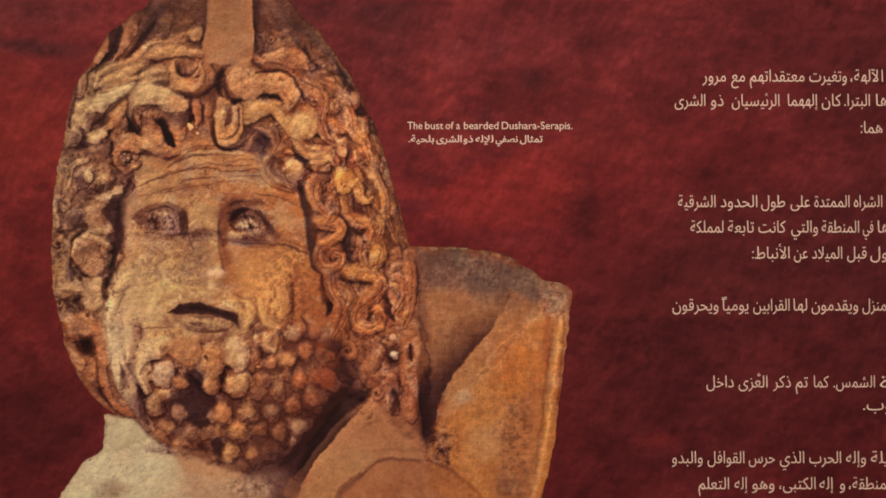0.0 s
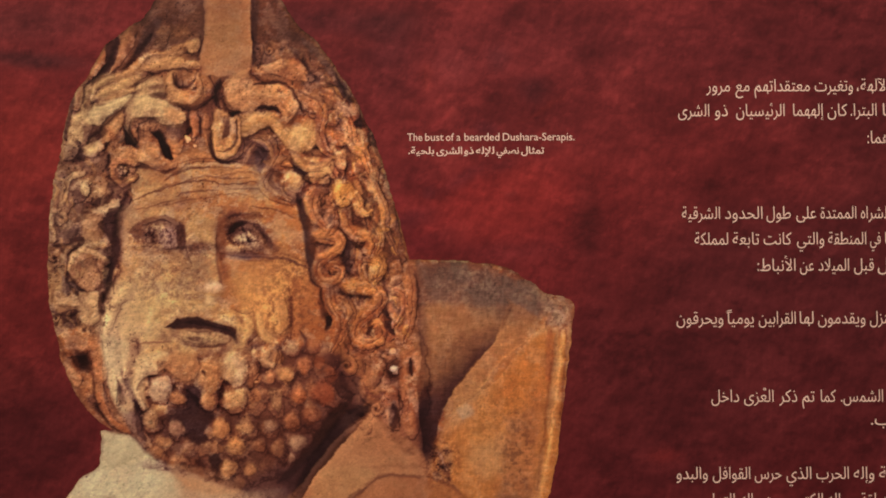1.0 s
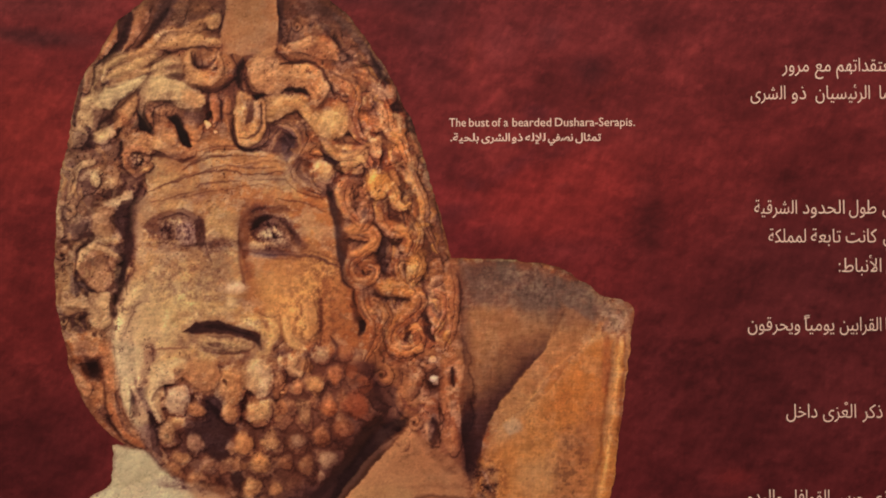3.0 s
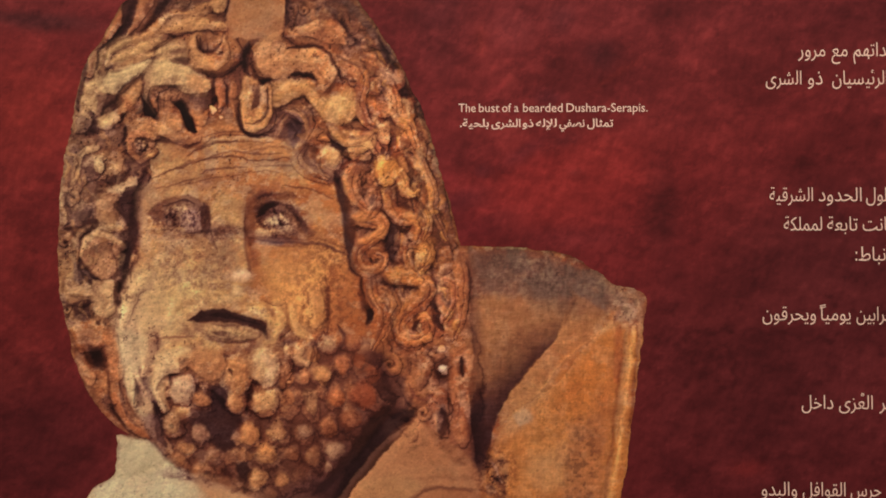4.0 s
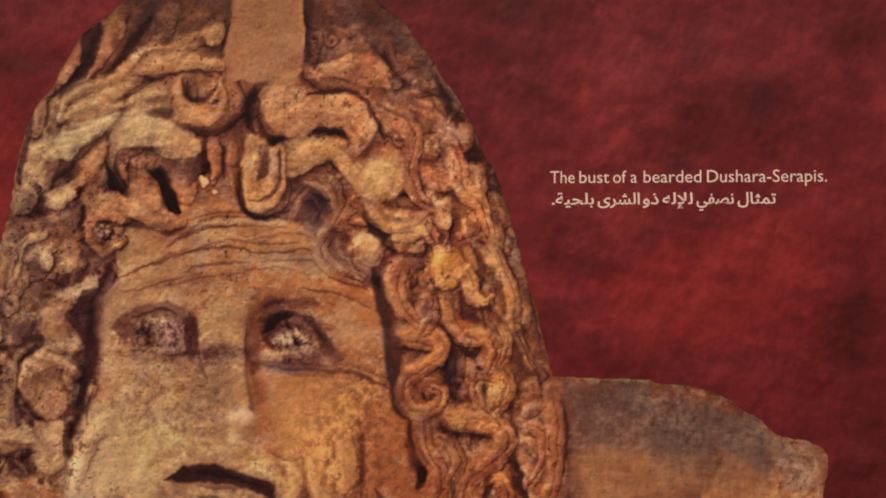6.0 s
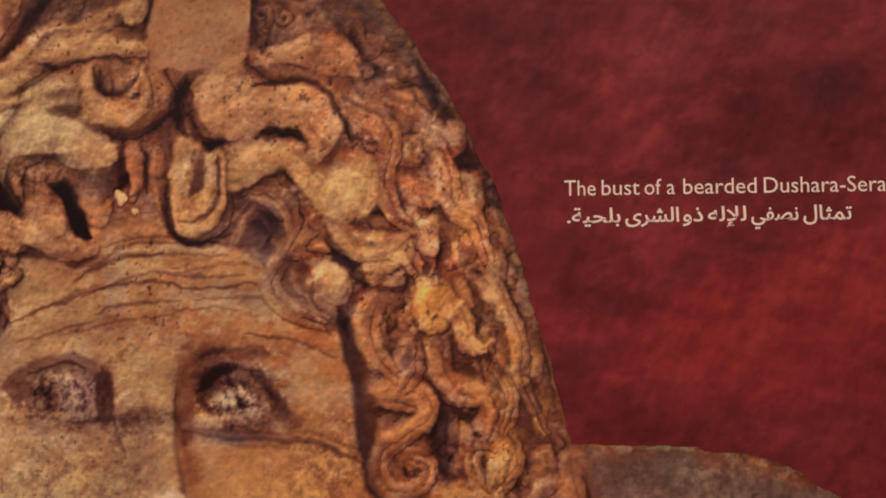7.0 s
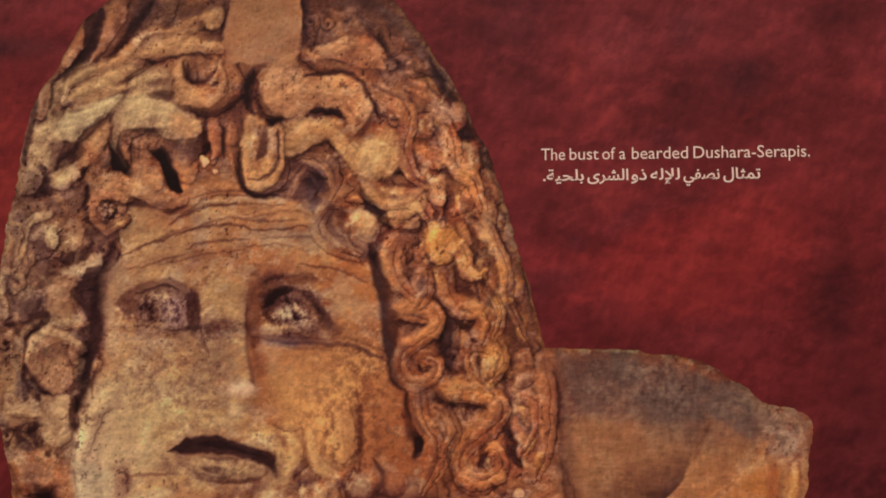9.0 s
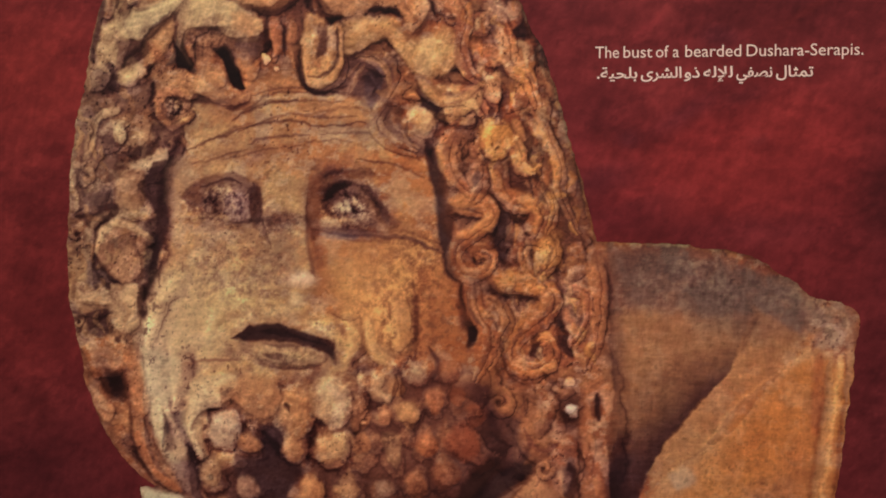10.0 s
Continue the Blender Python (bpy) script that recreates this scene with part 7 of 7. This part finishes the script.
for x, y, rx, ry, k in ((600, 270, 60, 120, 0.34), (690, 540, 50, 90, 0.32), (820, 560, 60, 50, 0.15), (500, 660, 90, 60, 0.18), (230, 570, 50, 120, 0.12), (480, 510, 60, 50, 0.12), (700, 700, 60, 60, 0.25), (480, 150, 90, 60, 0.06), (300, 35, 90, 42, -0.26), (505, 40, 80, 50, -0.20), (405, 20, 46, 70, -0.22), (860, 590, 110, 90, 0.12), (215, 590, 45, 120, 0.16), (200, 840, 130, 70, 0.16), (468, 515, 46, 50, 0.28), (380, 484, 16, 7, 0.4), (300, 640, 60, 50, 0.14), (350, 440, 40, 40, -0.05)):
    bust.art *= (1 + k * np.exp(-(((bust.x[None, :] - x) / rx) ** 2 + ((bust.y[:, None] - y) / ry) ** 2)))[..., None]
# the cut-out's rim fades into the dark of the ground
rim = np.clip(blurred(bust.mask, 4) * 1.9 - 0.9, 0, 1)
high = np.clip((190 - bust.y) / 60, 0, 1)[:, None]
east_side = np.clip((bust.x - 450) / 60, 0, 1)[None, :] * np.clip((520 - bust.y) / 80, 0, 1)[:, None]
bust.art *= (1 - (1 - rim) * np.clip(0.12 + 0.6 * high + 0.55 * east_side, 0, 0.72))[..., None]
level = bust.art @ np.array([0.3, 0.5, 0.2])
bust.art *= (0.98 * (np.clip(level, 0.01, 1) / 0.17) ** -0.05)[..., None]
bust.art *= 1 + (0.05 * np.clip(fbm(bust.nx, bust.ny, 2.2, 2, 71), -1.4, 1.4) + 0.08 * np.clip(fbm(bust.nx, bust.ny, 9, 4, 72, 1.0, 0.7), -1.3, 1.3))[..., None]
bust.art *= 1 - 0.30 * (np.clip((fbm(bust.nx, bust.ny, 3.0, 2, 73) - 0.70) * 4, 0, 1) * np.clip(fbm(bust.nx, bust.ny, 50, 3, 74) + 0.45, 0, 1))[..., None]
bust.build("bust_picture", STONE_PRINT, panel, "printed photograph of a weathered tan stone bust with curled hair and beard", 0.0004, True)

# ---- lettering ----
LETTERS = "ءآأؤإئابةتثجحخدذرزسشصضطظعغفقكلمنهوىي"
ONE_SIDED = "آأؤإاةدذرزوى"


def shaped(text):
    """Arabic in its joined letter forms, in the order in which it is set from left to right."""
    first, code = {}, 0xFE80
    for c in LETTERS:
        first[c] = code
        code += 1 if c == "ء" else 2 if c in ONE_SIDED else 4
    text_of = {v: k for k, v in first.items()}
    units = []
    k = 0
    while k < len(text):
        c = text[k]
        if c == "ل" and k + 1 < len(text) and text[k + 1] in "آأإا":
            units.append((0xFEF5 + 2 * "آأإا".index(text[k + 1]), True, False))
            k += 2
            continue
        units.append((first[c], c != "ء", c not in ONE_SIDED and c != "ء") if c in first else (ord(c), False, False))
        k += 1
    out = []
    for i, (code, takes, gives) in enumerate(units):
        before = i > 0 and takes and units[i - 1][2]
        after = gives and i + 1 < len(units) and units[i + 1][1]
        out.append(text_of[code] if code in text_of and not before and not after else chr(code + (3 if before and after else 2 if after else 1 if before else 0)) if takes or gives else chr(code))
    return "".join(reversed(out))


def lettering(name, words, y, size, label, weight=0.0):
    """One line of lettering with its foot at y; each word runs from x0 to x1 on the artboard."""
    points, faces = [], []
    for text, x0, x1 in words:
        data = bpy.data.curves.new(name, "FONT")
        data.body, data.size, data.offset, data.resolution_u = text, 1.0, weight, 3
        ob = new("setting", data)
        bpy.context.view_layer.update()
        me = bpy.data.meshes.new_from_object(ob.evaluated_get(bpy.context.evaluated_depsgraph_get()))
        bpy.data.objects.remove(ob)
        co = np.array([v.co[:] for v in me.vertices])
        lo, hi = co[:, 0].min(), co[:, 0].max()
        u, z = board(x0 + (co[:, 0] - lo) / (hi - lo) * (x1 - x0), y - size * co[:, 1])
        n = len(points)
        points += [(a, FRONT - 0.0004, b) for a, b in zip(u, z)]
        faces += [[n + k for k in f.vertices] for f in me.polygons]
        bpy.data.meshes.remove(me)
    me = bpy.data.meshes.new(name)
    me.from_pydata(points, [], faces)
    me.materials.append(LETTERING)
    line = new(name, me)
    line.parent = panel
    return tagged(line, label)


lettering("caption_line", [("The", 721, 747.5), ("bust", 752.5, 784.5), ("of a", 788.5, 814), ("bearded", 821, 882), ("Dushara-Serapis.", 888, 1013)], 229, 19, "small cream English caption")
lettering("caption_line", [(shaped(w), x0, x1) for w, x0, x1 in (("تمثال", 920, 960), ("نصفي", 877, 916), ("للإله", 841, 873), ("ذو", 820, 837), ("الشرى", 772, 817), ("بلحية.", 723, 768))], 252, 17, "small cream Arabic caption", 0.015)
for y, words in (
    (145, (("الآلهة،", 1505, 1562), ("وتغيرت", 1432, 1498), ("معتقداتهم", 1327, 1423), ("مع", 1294, 1318), ("مرور", 1243, 1284))),
    (188, (("ها", 1550, 1572), ("البترا.", 1494, 1539), ("كان", 1454, 1488), ("إلههما", 1394, 1447), ("الرئيسيان", 1295, 1379), ("ذو", 1258, 1280), ("الشرى", 1194, 1248))),
    (236, (("هما:", 1523, 1561), ("ا", 1573, 1577))),
    (367, (("الشراه", 1511, 1561), ("الممتدة", 1441, 1503), ("على", 1399, 1433), ("طول", 1347, 1389), ("الحدود", 1275, 1340), ("الشرقية", 1200, 1266))),
    (412, (("ها", 1553, 1574), ("في", 1527, 1545), ("المنطقة", 1454, 1520), ("والتي", 1400, 1447), ("كانت", 1342, 1390), ("تابعة", 1288, 1334), ("لمملكة", 1222, 1280))),
    (458, (("أول", 1540, 1578), ("قبل", 1499, 1533), ("الميلاد", 1437, 1490), ("عن", 1405, 1429), ("الأنباط:", 1331, 1397))),
    (550, (("المنزل", 1526, 1580), ("ويقدمون", 1436, 1518), ("لها", 1404, 1428), ("القرابين", 1333, 1397), ("يوميا", 1279, 1324), ("\ufe70", 1277, 1286), ("ويحرقون", 1190, 1271))),
    (686, (("ة", 1557, 1575), ("الشمس.", 1475, 1548), ("كما", 1440, 1466), ("تم", 1408, 1429), ("ذكر", 1368, 1399), ("العزى", 1307, 1358), ("\ufe78", 1338, 1345), ("داخل", 1250, 1298))),
    (726, (("وب.", 1527, 1578),)),
    (820, (("يلة", 1541, 1572), ("وإله", 1497, 1532), ("الحرب", 1432, 1488), ("الذي", 1380, 1423), ("حرس", 1325, 1371), ("القوافل", 1252, 1317), ("والبدو", 1189, 1243))),
    (866, (("المنطقة،", 1502, 1580), ("و", 1486, 1495), ("إله", 1450, 1475), ("الكتبى،", 1379, 1443), ("وهو", 1331, 1370), ("إله", 1300, 1323), ("التعلم", 1236, 1290)))):
    lettering("text_line", [(shaped(w), x0, x1) for w, x0, x1 in words], y, 30, "cream Arabic text line", -0.004)
